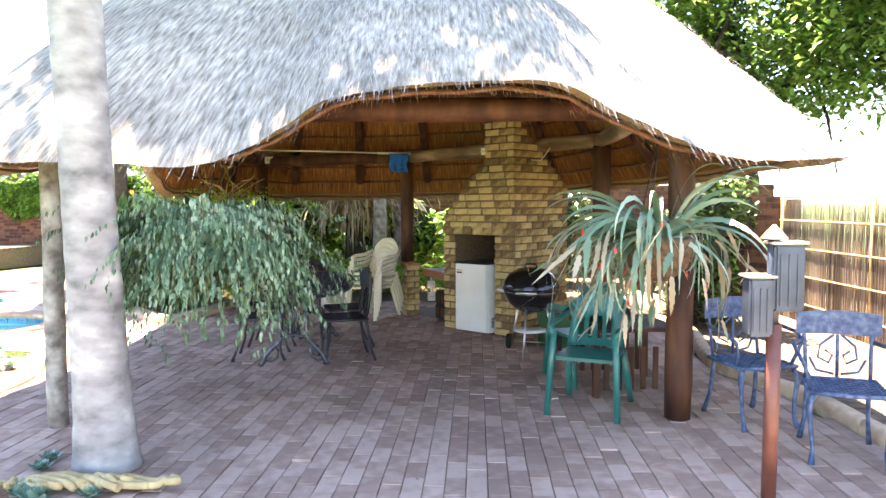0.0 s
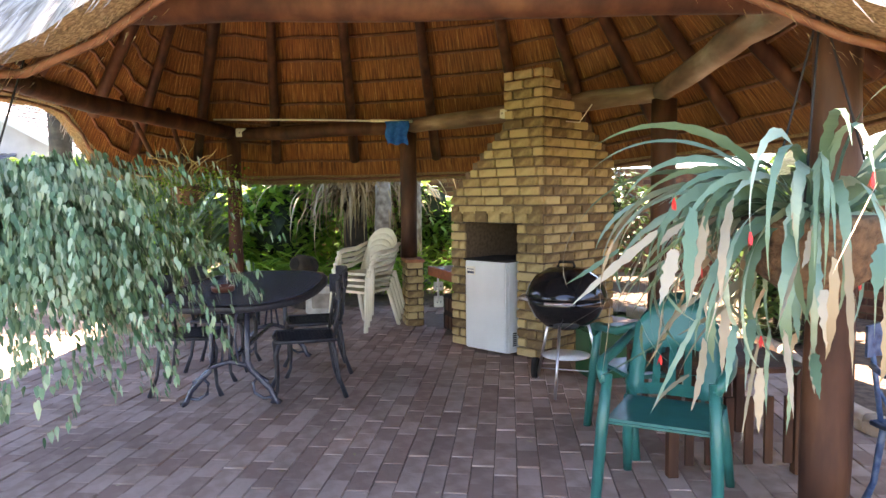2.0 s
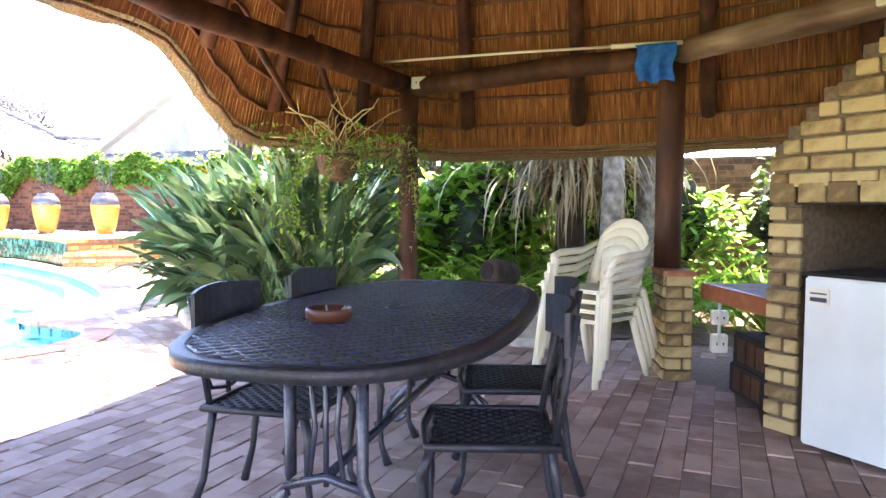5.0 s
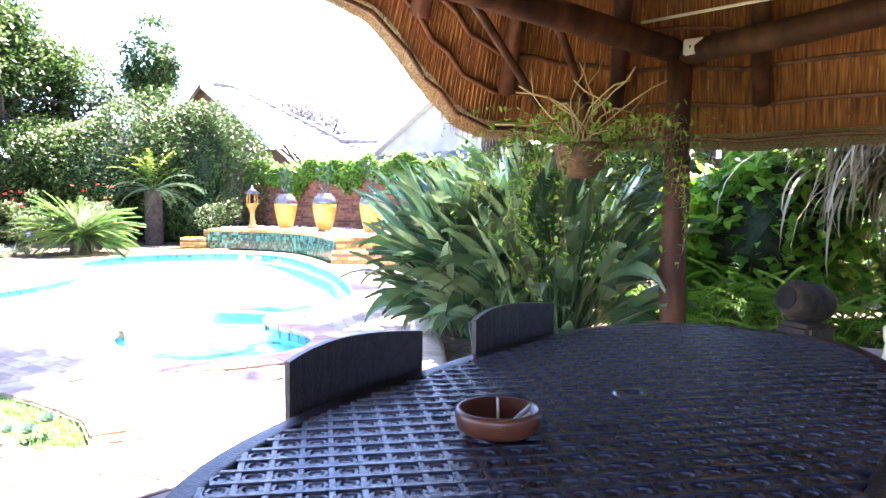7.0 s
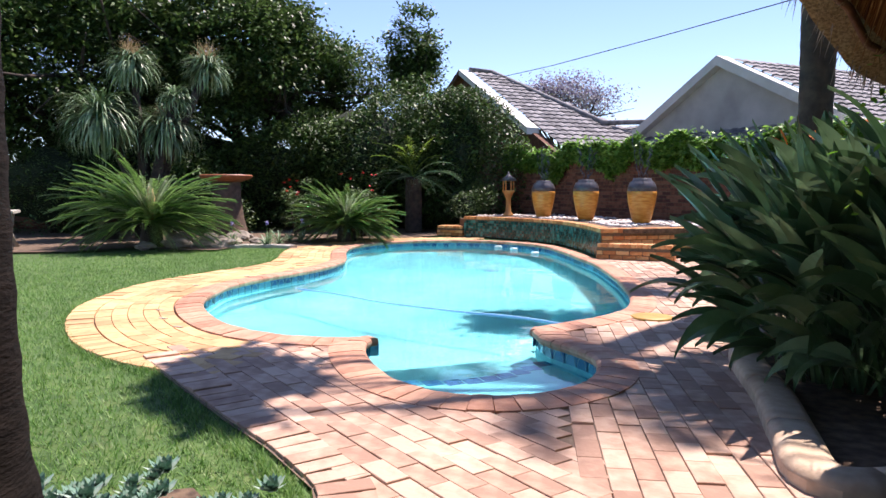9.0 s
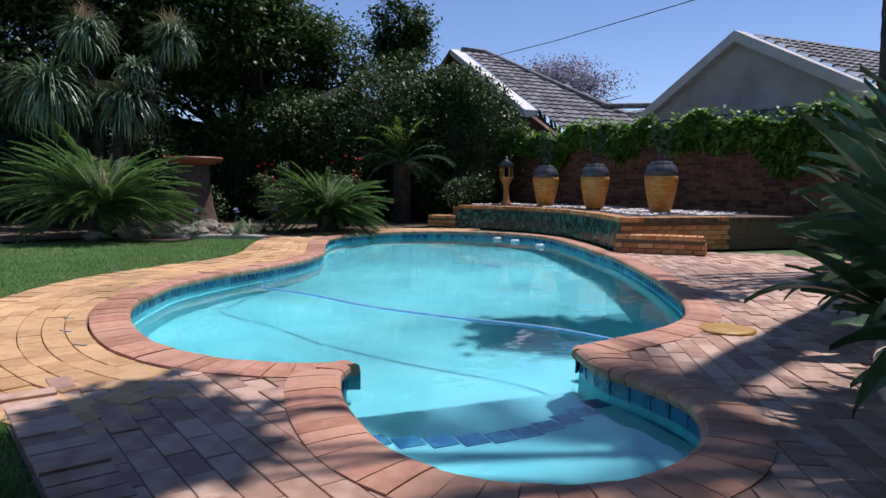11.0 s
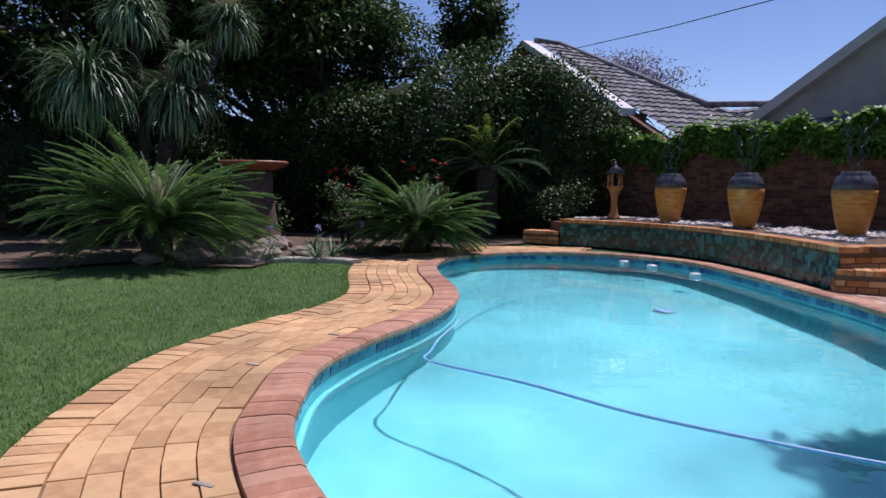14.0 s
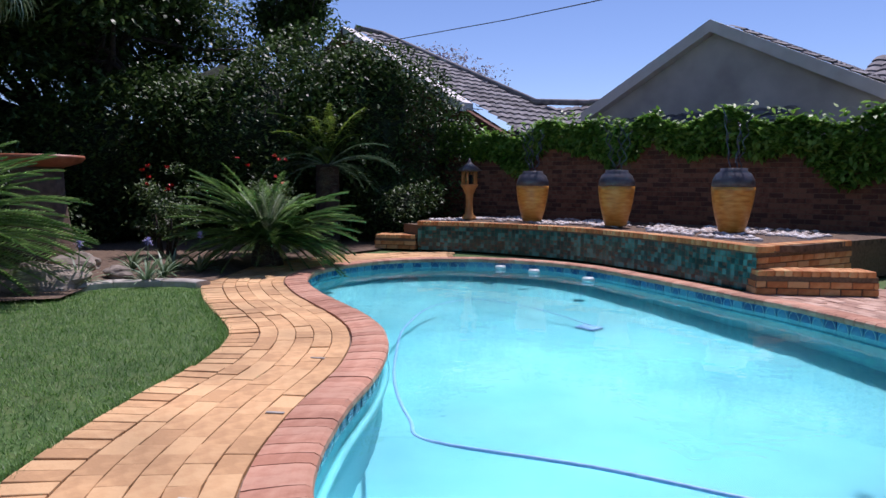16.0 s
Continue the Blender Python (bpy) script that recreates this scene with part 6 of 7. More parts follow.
cy1 = cycad("large cycad with spreading fronds and orange cone at the lawn edge", -17.7, 7.75, 150, 1.95, 0.55, 1, 16)
bm = bmesh.new()
lathe(bm, [(0.08, 0.55), (0.10, 0.75), (0.10, 1.05), (0.05, 1.25), (0.01, 1.3)], 14)
part("cone", bm, M_STICK, cy1, "orange-brown cone")
cycad("smaller cycad with arching fronds beside the pool path", -17.75, 12.05, 125, 1.45, 0.4, 2, 12)
cycad("dark cycad in the shade behind the lawn", -20.6, 6.9, 46, 1.6, 0.7, 3, 4)

# palm with bright fronds before the hedge
pm = palm_trunk("feather_palm", "small feather palm with shaggy trunk before the hedge", -20.4, 14.85, 0.23, 1.6, 1.1, (0, 0), M_DBARK)
crown_fronds(pm, 1.55, 34, 1.5, 0.26, 8, L_STREL, name="fronds", el=(-0.3, 0.9))
crown_fronds(pm, 1.6, 9, 1.5, 0.26, 9, L_YEL, name="young_fronds", el=(0.9, 1.35))

# yuccas with drooping heads
yu = empty("yucca_tree", "branched yucca tree with drooping grey-green leaf heads", "tree", at=(-20.9, 7.4, 0))
bm = bmesh.new()
heads = [(0.1, -0.6, 2.95, 1.4), (0.0, 0.9, 2.75, 1.2), (-0.3, 1.95, 4.35, 0.9), (-0.2, 0.15, 4.3, 0.9), (0.3, 1.1, 3.5, 0.6)]
for x, y, z, s in heads:
    tube(bm, [(0, 0.3, -0.05), (x * 0.5, 0.3 + y * 0.3, z * 0.45), (x, y, z)], [0.22, 0.14, 0.09], 10)
part("trunk", bm, M_DBARK, yu)
vf, vd = [], []
g = np.random.default_rng(12)
for x, y, z, s in heads:
    n_ = int(330 * s)
    V, F, _ = blades(np.tile([x, y, z], (n_, 1)) + g.normal(size=(n_, 3)) * 0.07, g.uniform(0, TAU, n_), g.uniform(-0.5, 1.35, n_), s * g.uniform(0.75, 1.05, n_), 0.045, g.uniform(1.2, 2.6, n_), 6, "strap")
    vf.append((V, F))
for x, y, z, s in heads[1:4]:
    n_ = 260
    V, F, _ = blades(np.tile([x, y, z + 0.3], (n_, 1)) + g.normal(size=(n_, 3)) * 0.1, g.uniform(0, TAU, n_), g.uniform(0.0, 1.5, n_), 0.5 * g.uniform(0.5, 1.0, n_), 0.012, g.uniform(0.1, 0.6, n_), 2, "needle")
    vd.append((V, F))
tagged(quads("leaf_head", *merge(*vf), L_YUCCA, yu, "long drooping grey-green leaves"), kind="stuff")
tagged(quads("dry_bloom", *merge(*vd), L_DRY, yu, "dry straw-coloured flower heads"), kind="stuff")


# near-black green that paints the shade deep inside a shrub
L_CORE = material("painted_foliage_shade", [(0.004, 0.008, 0.003), (0.02, 0.04, 0.01)], 14, 0.9, 1.0)


def tree(name, label, x, y, h, trunk_r, crown_c, crown_r, n_leaf, clumps, mat, seed, size=0.11, limbs=7, bark=M_DBARK, fork=0.35, spread=0.16):
    e = empty(name, label, "tree", at=(x, y, 0))
    g = np.random.default_rng(seed)
    bm = bmesh.new()
    top = h * fork
    tube(bm, [(0, 0, -0.1), (0.05, 0.02, top * 0.5), (-0.05, 0.05, top)], [trunk_r * 1.3, trunk_r, trunk_r * 0.85], 12)
    cc, cr = np.array(crown_c, float), np.array(crown_r, float)
    for k in range(limbs):
        a = k * TAU / limbs + g.uniform(-0.4, 0.4)
        q = cc + cr * np.array([math.cos(a) * 0.75, math.sin(a) * 0.75, g.uniform(-0.5, 0.6)])
        m_ = np.array([0, 0, top]) * 0.45 + q * 0.55 + g.normal(size=3) * 0.2 + np.array([0, 0, 0.3])
        tube(bm, [(-0.05, 0.05, top * 0.9), tuple((m_ + np.array([0, 0, top])) / 2 + g.normal(size=3) * 0.12), tuple(m_), tuple(q)], [trunk_r * 0.6, trunk_r * 0.42, trunk_r * 0.28, 0.02], 7)
        for _ in range(3):
            q2 = m_ + g.normal(size=3) * cr * 0.4
            tube(bm, [tuple(m_), tuple((m_ + q2) / 2 + g.normal(size=3) * 0.08), tuple(q2)], [trunk_r * 0.25, trunk_r * 0.14, 0.012], 5)
    part("trunk", bm, bark, e, "forked dark trunk and limbs")
    P = clumped(n_leaf, cc, cr, clumps, seed, spread)
    V, F = leaves(P, size * 1.35, seed)
    tagged(quads("crown", V, F, mat, e), kind="stuff")
    return e


def shrub(name, label, x, y, r, n_, mat, seed, size=0.07, z=None, hollow=0.55, cat="shrub", group="", clumps=0, lumps=14):
    e = empty(name, label, cat, group, at=(x, y, 0))
    g = np.random.default_rng(seed)
    bm = bmesh.new()
    for k in range(5):
        a = k * 1.3
        tube(bm, [(0.1 * math.cos(a), 0.1 * math.sin(a), 0), (r[0] * 0.4 * math.cos(a), r[1] * 0.4 * math.sin(a), r[2] * 1.1)], [0.04, 0.012], 5)
    part("stem", bm, M_DBARK, e)
    zc = r[2] if z is None else z
    # solid lumpy core instead of leaves; its dark colour is the inner shade
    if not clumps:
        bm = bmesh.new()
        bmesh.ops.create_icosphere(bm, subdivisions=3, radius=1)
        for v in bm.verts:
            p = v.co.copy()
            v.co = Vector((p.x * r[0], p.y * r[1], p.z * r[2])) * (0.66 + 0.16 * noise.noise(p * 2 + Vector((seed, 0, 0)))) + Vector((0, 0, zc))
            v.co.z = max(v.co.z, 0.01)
        part("shade_core", bm, L_CORE, e, "solid dark core painted as the shade inside the foliage")
    P = clumped(n_, (0, 0, zc), r, clumps, seed, 0.16) if clumps else shell_points(n_, (0, 0, zc), r, seed, hollow, lumps, 0.4)
    P = P[P[:, 2] > 0.03]
    V, F = leaves(P, size, seed)
    tagged(quads("foliage", V, F, mat, e), kind="stuff")
    return e


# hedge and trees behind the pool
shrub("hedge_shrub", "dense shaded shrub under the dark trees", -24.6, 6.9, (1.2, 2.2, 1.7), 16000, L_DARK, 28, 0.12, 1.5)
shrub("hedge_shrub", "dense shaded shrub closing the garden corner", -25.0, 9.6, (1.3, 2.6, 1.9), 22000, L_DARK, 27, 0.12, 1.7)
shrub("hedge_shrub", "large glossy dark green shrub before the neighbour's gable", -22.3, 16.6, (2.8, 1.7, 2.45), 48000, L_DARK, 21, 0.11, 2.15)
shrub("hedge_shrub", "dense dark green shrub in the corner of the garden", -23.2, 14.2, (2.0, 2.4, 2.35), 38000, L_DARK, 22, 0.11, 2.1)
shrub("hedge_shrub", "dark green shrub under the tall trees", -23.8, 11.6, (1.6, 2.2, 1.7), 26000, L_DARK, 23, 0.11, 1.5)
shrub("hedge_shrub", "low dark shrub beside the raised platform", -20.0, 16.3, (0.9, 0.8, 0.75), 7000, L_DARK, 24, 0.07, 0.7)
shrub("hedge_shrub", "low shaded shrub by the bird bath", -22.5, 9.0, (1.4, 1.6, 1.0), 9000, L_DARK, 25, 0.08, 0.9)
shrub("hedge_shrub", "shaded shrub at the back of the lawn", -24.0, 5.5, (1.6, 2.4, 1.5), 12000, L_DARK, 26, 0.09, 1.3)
for i, (x, y, s) in enumerate([(-19.3, 12.9, 0.62), (-19.9, 11.4, 0.6)]):
    e = shrub("rose_bush", "rose bush with small red blooms behind the cycad", x, y, (s, s, s * 1.05), 2600, L_TREE, 30 + i, 0.06, 0.75, 0.3, "shrub", "rose bushes", 26)
    g = np.random.default_rng(40 + i)
    for k in range(7):
        a, rr = g.uniform(0, TAU), s * g.uniform(0.4, 1.0)
        V, F, _ = blades(np.tile([rr * math.cos(a), rr * math.sin(a), g.uniform(1.0, 1.65)], (16, 1)), g.uniform(0, TAU, 16), g.uniform(0.1, 1.4, 16), 0.06, 0.05, 0.6, 2, "blade")
        quads("rose", V, F, M_RED, e, "red rose bloom")
tree("garden_tree", "tall dark tree with bent trunks behind the cycads", -25.6, 11.4, 7.2, 0.24, (0.3, -0.6, 5.6), (3.0, 3.6, 2.6), 44000, 150, L_TREE, 51, 0.12, 9, fork=0.3, spread=0.11)
tree("garden_tree", "dense dark tree over the yucca", -25.6, 6.0, 7.0, 0.3, (0.0, 0.2, 5.0), (3.2, 4.0, 3.3), 56000, 190, L_TREE, 52, 0.12, 8, spread=0.13)
tree("garden_tree", "very dark dense tree behind the lawn", -25.5, 1.0, 7.0, 0.3, (0.0, 0.2, 4.6), (3.2, 4.0, 3.4), 60000, 200, L_TREE, 53, 0.13, 7)
tree("garden_tree", "slender tree rising above the hedge", -24.8, 16.5, 6.5, 0.09, (0.0, 0.2, 5.6), (0.9, 1.0, 1.5), 9000, 46, L_TREE, 54, 0.11, 6, spread=0.2)
tree("garden_tree", "airy tree above the dark shrubs", -27.5, 13.5, 6.5, 0.16, (0.0, 0.2, 4.9), (2.2, 3.4, 2.1), 26000, 160, L_TREE, 55, 0.11, 7, spread=0.13)
tree("garden_tree", "distant tree with a sparse lilac haze of blossom", -33.4, 28.8, 7.0, 0.2, (0.0, 0.0, 6.1), (2.6, 3.4, 1.2), 9000, 110, L_LILAC, 56, 0.12, 12, spread=0.2)
tree("garden_tree", "bright leafy tree behind the reed fence", 8.6, 13.5, 7.5, 0.22, (-0.4, 0.0, 5.2), (2.7, 2.9, 2.6), 30000, 110, L_LIGHT, 57, 0.12, 8)
tree("garden_tree", "leafy tree beyond the reed fence", 8.0, 7.8, 7.5, 0.2, (-0.2, 0.0, 4.9), (1.9, 2.2, 2.4), 20000, 80, L_LIGHT, 58, 0.12, 8)
tree("garden_tree", "leafy tree shading the shelter roof", 6.4, 16.8, 8.0, 0.24, (0, 0, 5.4), (2.6, 2.0, 2.6), 18000, 80, L_LIGHT, 59, 0.13, 8)
tree("garden_tree", "tall airy tree rising beside the shelter", -4.0, 15.6, 10.0, 0.26, (1.2, -2.2, 8.3), (2.5, 2.4, 1.2), 10000, 60, L_LIGHT, 60, 0.13, 9, fork=0.55, spread=0.12)

# crown added out of view over the roof to dapple the thatch
tree("garden_tree", "leaning tree with an unseen crown added to shade the thatch", 0.95, 13.4, 9.5, 0.13, (-2.6, -4.0, 8.3), (3.0, 2.5, 1.0), 11500, 95, L_LIGHT, 65, 0.15, 9, fork=0.6, spread=0.13)

# unseen tree, placed only for the shadow patch on the terrace
tree("garden_tree", "unseen leaning tree added to cast shade on the terrace", -4.9, 16.4, 9.5, 0.14, (-2.6, -5.2, 8.2), (1.0, 0.5, 0.4), 1500, 18, L_LIGHT, 66, 0.14, 8, fork=0.6, spread=0.16)

# shadow caster for the pool: an added tree that stays out of view
tree("garden_tree", "unseen tree by the wall, added to shade the pool", -9.4, 19.2, 9.5, 0.16, (-0.7, -3.5, 8.2), (1.05, 0.95, 0.45), 1900, 22, L_LIGHT, 67, 0.14, 8, fork=0.6, spread=0.14)

# creeper on the wall
cr = empty("wall_creeper", "bright green creeper spilling over the brick wall", "plant", at=(-13, 19, 0))
g = np.random.default_rng(61)
n_ = 26000
t = g.uniform(0, 1, n_)
hx = -20.4 + t * 13.5
wy = 18.0 + (hx + 20.6) * (2.3 / 15.6)
topz = 2.36 + 0.12 * np.sin(hx * 2.1) + 0.10 * np.sin(hx * 5.3 + 1) + 0.22 * (np.sin(hx * 1.1) > 0.9)
dep = g.uniform(0, 1, n_) ** 1.2
low_ = 0.62 + 0.35 * np.clip(hx + 13.5, 0, 3) / 1.5 + 0.15 * np.sin(hx * 3)
P = np.c_[hx + 13, wy - 19 - 0.32 * np.sqrt(np.clip(1 - (dep * 1.6 - 0.8) ** 2, 0, 1)) * g.uniform(0.5, 1, n_) + 0.05, topz - dep * low_]
V, F = leaves(P, 0.13, 62, 0.6)
tagged(quads("creeper_leaves", V, F, L_IVY, cr), kind="stuff")
n_ = 1600
hx = g.uniform(-20.4, -7, n_)
P = np.c_[hx + 13, 18.0 + (hx + 20.6) * (2.3 / 15.6) - 19 + g.uniform(-0.2, 0.1, n_), 2.28 + g.uniform(0, 1, n_) ** 3 * 0.3 + 0.1 * np.sin(hx * 2.1)]
V, F = leaves(P, 0.12, 63, 0.6)
tagged(quads("young_foliage", V, F, L_IVY, cr), kind="stuff")

# crane flowers
def strelitzia(x, y, n_, h, spread, seed, label):
    e = empty("crane_flower_plant", label, "plant", "crane flower clumps", at=(x, y, 0))
    g = np.random.default_rng(seed)
    # each leaf: a slender stalk that carries a folded paddle blade
    rr, aa = spread * 0.6 * g.uniform(0, 1, n_) ** 0.6, g.uniform(0, TAU, n_)
    P = np.c_[rr * np.cos(aa), rr * np.sin(aa), np.full(n_, 0.0)]
    out = aa + g.uniform(-0.7, 0.7, n_)
    tall = g.uniform(0, 1, n_) ** 0.7
    el = 0.75 + 0.75 * tall + g.uniform(-0.1, 0.05, n_)
    Ls = h * (0.22 + 0.52 * tall) * g.uniform(0.8, 1.05, n_)
    bend = g.uniform(0.05, 0.45, n_)
    V0, F0, m0 = blades(P, out, el, Ls, 0.022, bend, 4, "strap", g.uniform(-0.8, 0.8, n_))
    lean = el - bend
    V, F, mid = blades(m0[:, -1], out + g.uniform(-0.35, 0.35, n_), lean, g.uniform(0.42, 0.66, n_), g.uniform(0.12, 0.17, n_), g.uniform(0.1, 1.6, n_) * (1.25 - 0.6 * tall), 8, "blade", g.uniform(-0.9, 0.9, n_))
    W = V.reshape(n_, 9, 2, 3)
    mid2 = mid + np.array([0, 0, -0.022])
    VV = np.stack([W[:, :, 0], mid2, W[:, :, 1]], 2).reshape(-1, 3)
    base = (np.arange(n_) * 9 * 3)[:, None] + np.arange(8)[None] * 3
    FF = np.concatenate([np.stack([base, base + 1, base + 4, base + 3], 2).reshape(-1, 4), np.stack([base + 1, base + 2, base + 5, base + 4], 2).reshape(-1, 4)])
    VV, FF = merge((VV, FF), (V0, F0))
    tagged(quads("leaves", VV, FF, L_STREL, e, "broad grey-green paddle leaves", smooth=False), kind="stuff")
    for k in range(5):
        a, r_ = g.uniform(0, TAU), spread * g.uniform(0.3, 0.9)
        z = h * g.uniform(0.75, 1.0)
        bx, by = r_ * math.cos(a), r_ * math.sin(a)
        bm = bmesh.new()
        tube(bm, [(bx * 0.7, by * 0.7, 0), (bx, by, z)], 0.009, 5)
        st = part("flower_stalk", bm, L_STREL, e)
        V, F, _ = blades(np.tile([bx, by, z], (6, 1)), g.uniform(0, 1.2, 6) + a, g.uniform(0.5, 1.4, 6), 0.13, 0.03, 0.3, 3, "blade")
        quads("flower", V, F, M_ORANGE, st, "orange crane flower")
    return e


strelitzia(-4.5, 11.4, 400, 1.72, 0.72, 71, "large clump of crane flowers with broad leaves in the kerbed bed")
strelitzia(-5.6, 12.9, 260, 1.75, 0.8, 72, "clump of crane flowers further along the bed")
strelitzia(-3.75, 11.3, 240, 1.85, 0.55, 73, "clump of crane flowers close to the shelter")

# greenery behind the shelter
def ferns(x, y, n_, L, seed, label, mat=L_FERN):
    e = empty("fern", label, "plant", "ferns behind the shelter", at=(x, y, 0))
    g = np.random.default_rng(seed)
    P = np.c_[g.normal(size=(n_, 2)) * 0.12, np.full(n_, 0.05)]
    az = g.uniform(0, TAU, n_)
    _, _, mid = blades(P, az, g.uniform(0.6, 1.45, n_), L * g.uniform(0.7, 1.1, n_), 0.02, g.uniform(0.8, 1.7, n_), 18)
    frond_leaflets(mid, az, 0.07, mat, e, "fronds", seed, 0.022, 0.1, 0.0)
    return e
g = np.random.default_rng(80)
for k in range(17):
    ferns(-3.6 + 0.27 * k + g.uniform(-0.1, 0.1), 12.3 + g.uniform(0, 0.9) + 0.1 * (k % 3), 24, 0.85, 81 + k, "bright green sword fern" if k % 2 else "soft green fern in dappled light")
shrub("broadleaf_shrub", "sunlit broad-leaved shrub behind the ferns", -3.0, 13.7, (1.0, 0.8, 0.95), 3200, L_FERN, 101, 0.2, 0.95, 0.4)
shrub("broadleaf_shrub", "broad-leaved green shrub by the back wall", -1.2, 14.8, (1.4, 0.7, 1.0), 4200, L_IVY, 102, 0.16, 1.0, 0.4)
shrub("broadleaf_shrub", "dark leafy shrub behind the counter", 1.3, 14.4, (1.6, 0.7, 1.05), 5200, L_DARK, 103, 0.12, 1.1, 0.4)
shrub("broadleaf_shrub", "leafy shrub beside the reed fence", 4.0, 11.6, (0.6, 0.6, 0.95), 3400, L_IVY, 104, 0.12, 1.0, 0.4)
shrub("broadleaf_shrub", "dark leafy shrub behind the fireplace", 3.5, 9.9, (0.5, 0.8, 1.0), 4600, L_DARK, 107, 0.11, 1.1, 0.4)
shrub("broadleaf_shrub", "tall green shrub near the crane flowers", -5.4, 15.2, (1.4, 1.0, 1.4), 6500, L_LIGHT, 106, 0.12, 1.4, 0.4)
for k, (x, y) in enumerate([(0.35, 12.4), (0.75, 12.6), (-0.75, 12.9)]):
    e = empty("variegated_plant", "pale yellow strap-leaved plant in full sun", "plant", "yellow strap-leaved plants", at=(x, y, 0.02))
    V, F, _ = blades(np.zeros((46, 3)), g.uniform(0, TAU, 46), g.uniform(0.6, 1.4, 46), g.uniform(0.5, 0.95, 46), 0.04, 0.7, 5, "blade")
    quads("leaves", V, F, L_YEL, e)
fp = empty("fan_palm", "fan palm with a skirt of dry hanging fronds", "tree", at=(-1.72, 13.6, 0))
bm = bmesh.new()
tube(bm, [(0, 0, 0), (0, 0, 3.4)], [0.2, 0.16], 12)
part("trunk", bm, M_DBARK, fp)
V, F, _ = blades(np.c_[g.normal(size=(1300, 2)) * 0.30, g.uniform(1.5, 3.0, 1300)], g.uniform(0, TAU, 1300), g.uniform(-0.4, 0.5, 1300), g.uniform(0.7, 1.35, 1300), 0.030, g.uniform(1.3, 2.0, 1300), 6, "strap")
tagged(quads("dry_skirt", V, F, L_DRY, fp, "hanging dry brown fronds"), kind="stuff")
V, F, _ = blades(np.c_[g.normal(size=(300, 2)) * 0.15, g.uniform(2.6, 3.5, 300)], g.uniform(0, TAU, 300), g.uniform(-0.2, 1.3, 300), g.uniform(0.8, 1.4, 300), 0.04, g.uniform(0.3, 1.3, 300), 6, "strap")
tagged(quads("green_fans", V, F, L_TREE, fp), kind="stuff")
for x, y, r in ((-0.85, 13.6, 0.15), (0.95, 13.2, 0.2), (-1.15, 12.9, 0.11)):
    e = empty("tree_trunk", "grey-brown trunk standing behind the shelter", "tree", at=(x, y, 0))
    bm = bmesh.new()
    tube(bm, [(0, 0, 0), (0.03, 0, 1.5), (0.0, 0.05, 3.4), (0.1, 0.1, 5.2)], [r * 1.2, r, r * 0.95, r * 0.8], 14)
    part("trunk", bm, M_BARK if x < 0 else M_DBARK, e)
    V, F = leaves(clumped(3500, (0.1, 0.1, 5.6), (1.3, 1.3, 0.9), 30, int(x * 10) + 130, 0.2), 0.12, 5)
    tagged(quads("crown", V, F, L_LIGHT, e), kind="stuff")

# hanging baskets
def basket(parent, c, r, h):
    bm = bmesh.new()
    lathe(bm, [(r * 0.35, -h), (r * 0.8, -h * 0.7), (r, -h * 0.1), (r * 1.02, 0.0), (r * 0.9, 0.01)], 18, c)
    return part("basket", bm, M_MOSS, parent, "brown coir basket")


hb = empty("hanging_plant", "large orchid cactus in a coir basket with partly bleached leaves", "plant", at=(1.97, 5.28, 1.22))
basket(hb, (0, 0, 0.10), 0.22, 0.26)
bm = bmesh.new()
for k in range(3):
    tube(bm, [(0.2 * math.cos(k * 2.1), 0.2 * math.sin(k * 2.1), 0.1), (0.02, 0.05, 0.80)], 0.004, 5)
part("hanger", bm, M_DARK, hb)
g = np.random.default_rng(90)
vf, vb = [], []
n_ = 105
az = g.uniform(0, TAU, n_)
az[:34] = g.uniform(2.0, 4.6, 34)
P0 = np.c_[0.1 * np.cos(az), 0.1 * np.sin(az), np.full(n_, 0.12)]
V, F, mid = blades(P0, az, g.uniform(-0.2, 1.4, n_), g.uniform(0.32, 0.90, n_), g.uniform(0.028, 0.052, n_), g.uniform(1.4, 4.0, n_), 22, "blade", g.uniform(-1.2, 1.2, n_), 0.24)
vf.append((V, F))
for k in range(3):
    e_ = mid[:, -1 - 4 * k]
    pick = g.permutation(np.flatnonzero(e_[:, 2] < 0.2))[:44]
    m2 = len(pick)
    V, F, _ = blades(e_[pick] - np.array([0, 0, 0.0]), az[pick] + g.uniform(-0.6, 0.6, m2), g.uniform(-1.7, -0.5, m2), g.uniform(0.14, 0.38, m2), g.uniform(0.022, 0.045, m2), g.uniform(-0.3, 1.0, m2), 12, "blade", g.uniform(-1.2, 1.2, m2), 0.24)
    (vb if k != 1 else vf).append((V, F))
tagged(quads("foliage", *merge(*vf), L_CACT, hb, "long flat blue-green serrated leaves"), kind="stuff")
tagged(quads("bleached_foliage", *merge(*vb), L_CACTB, hb, "dry bleached leaf ends"), kind="stuff")
for k in range(10):
    e_ = mid[k * 9, -2]
    V, F, _ = blades(np.tile(e_, (7, 1)), g.uniform(0, TAU, 7), g.uniform(-1.5, -1.1, 7), 0.04, 0.010, 0.2, 2, "blade")
    quads("flower", V, F, M_RED, hb, "small red flower bud")

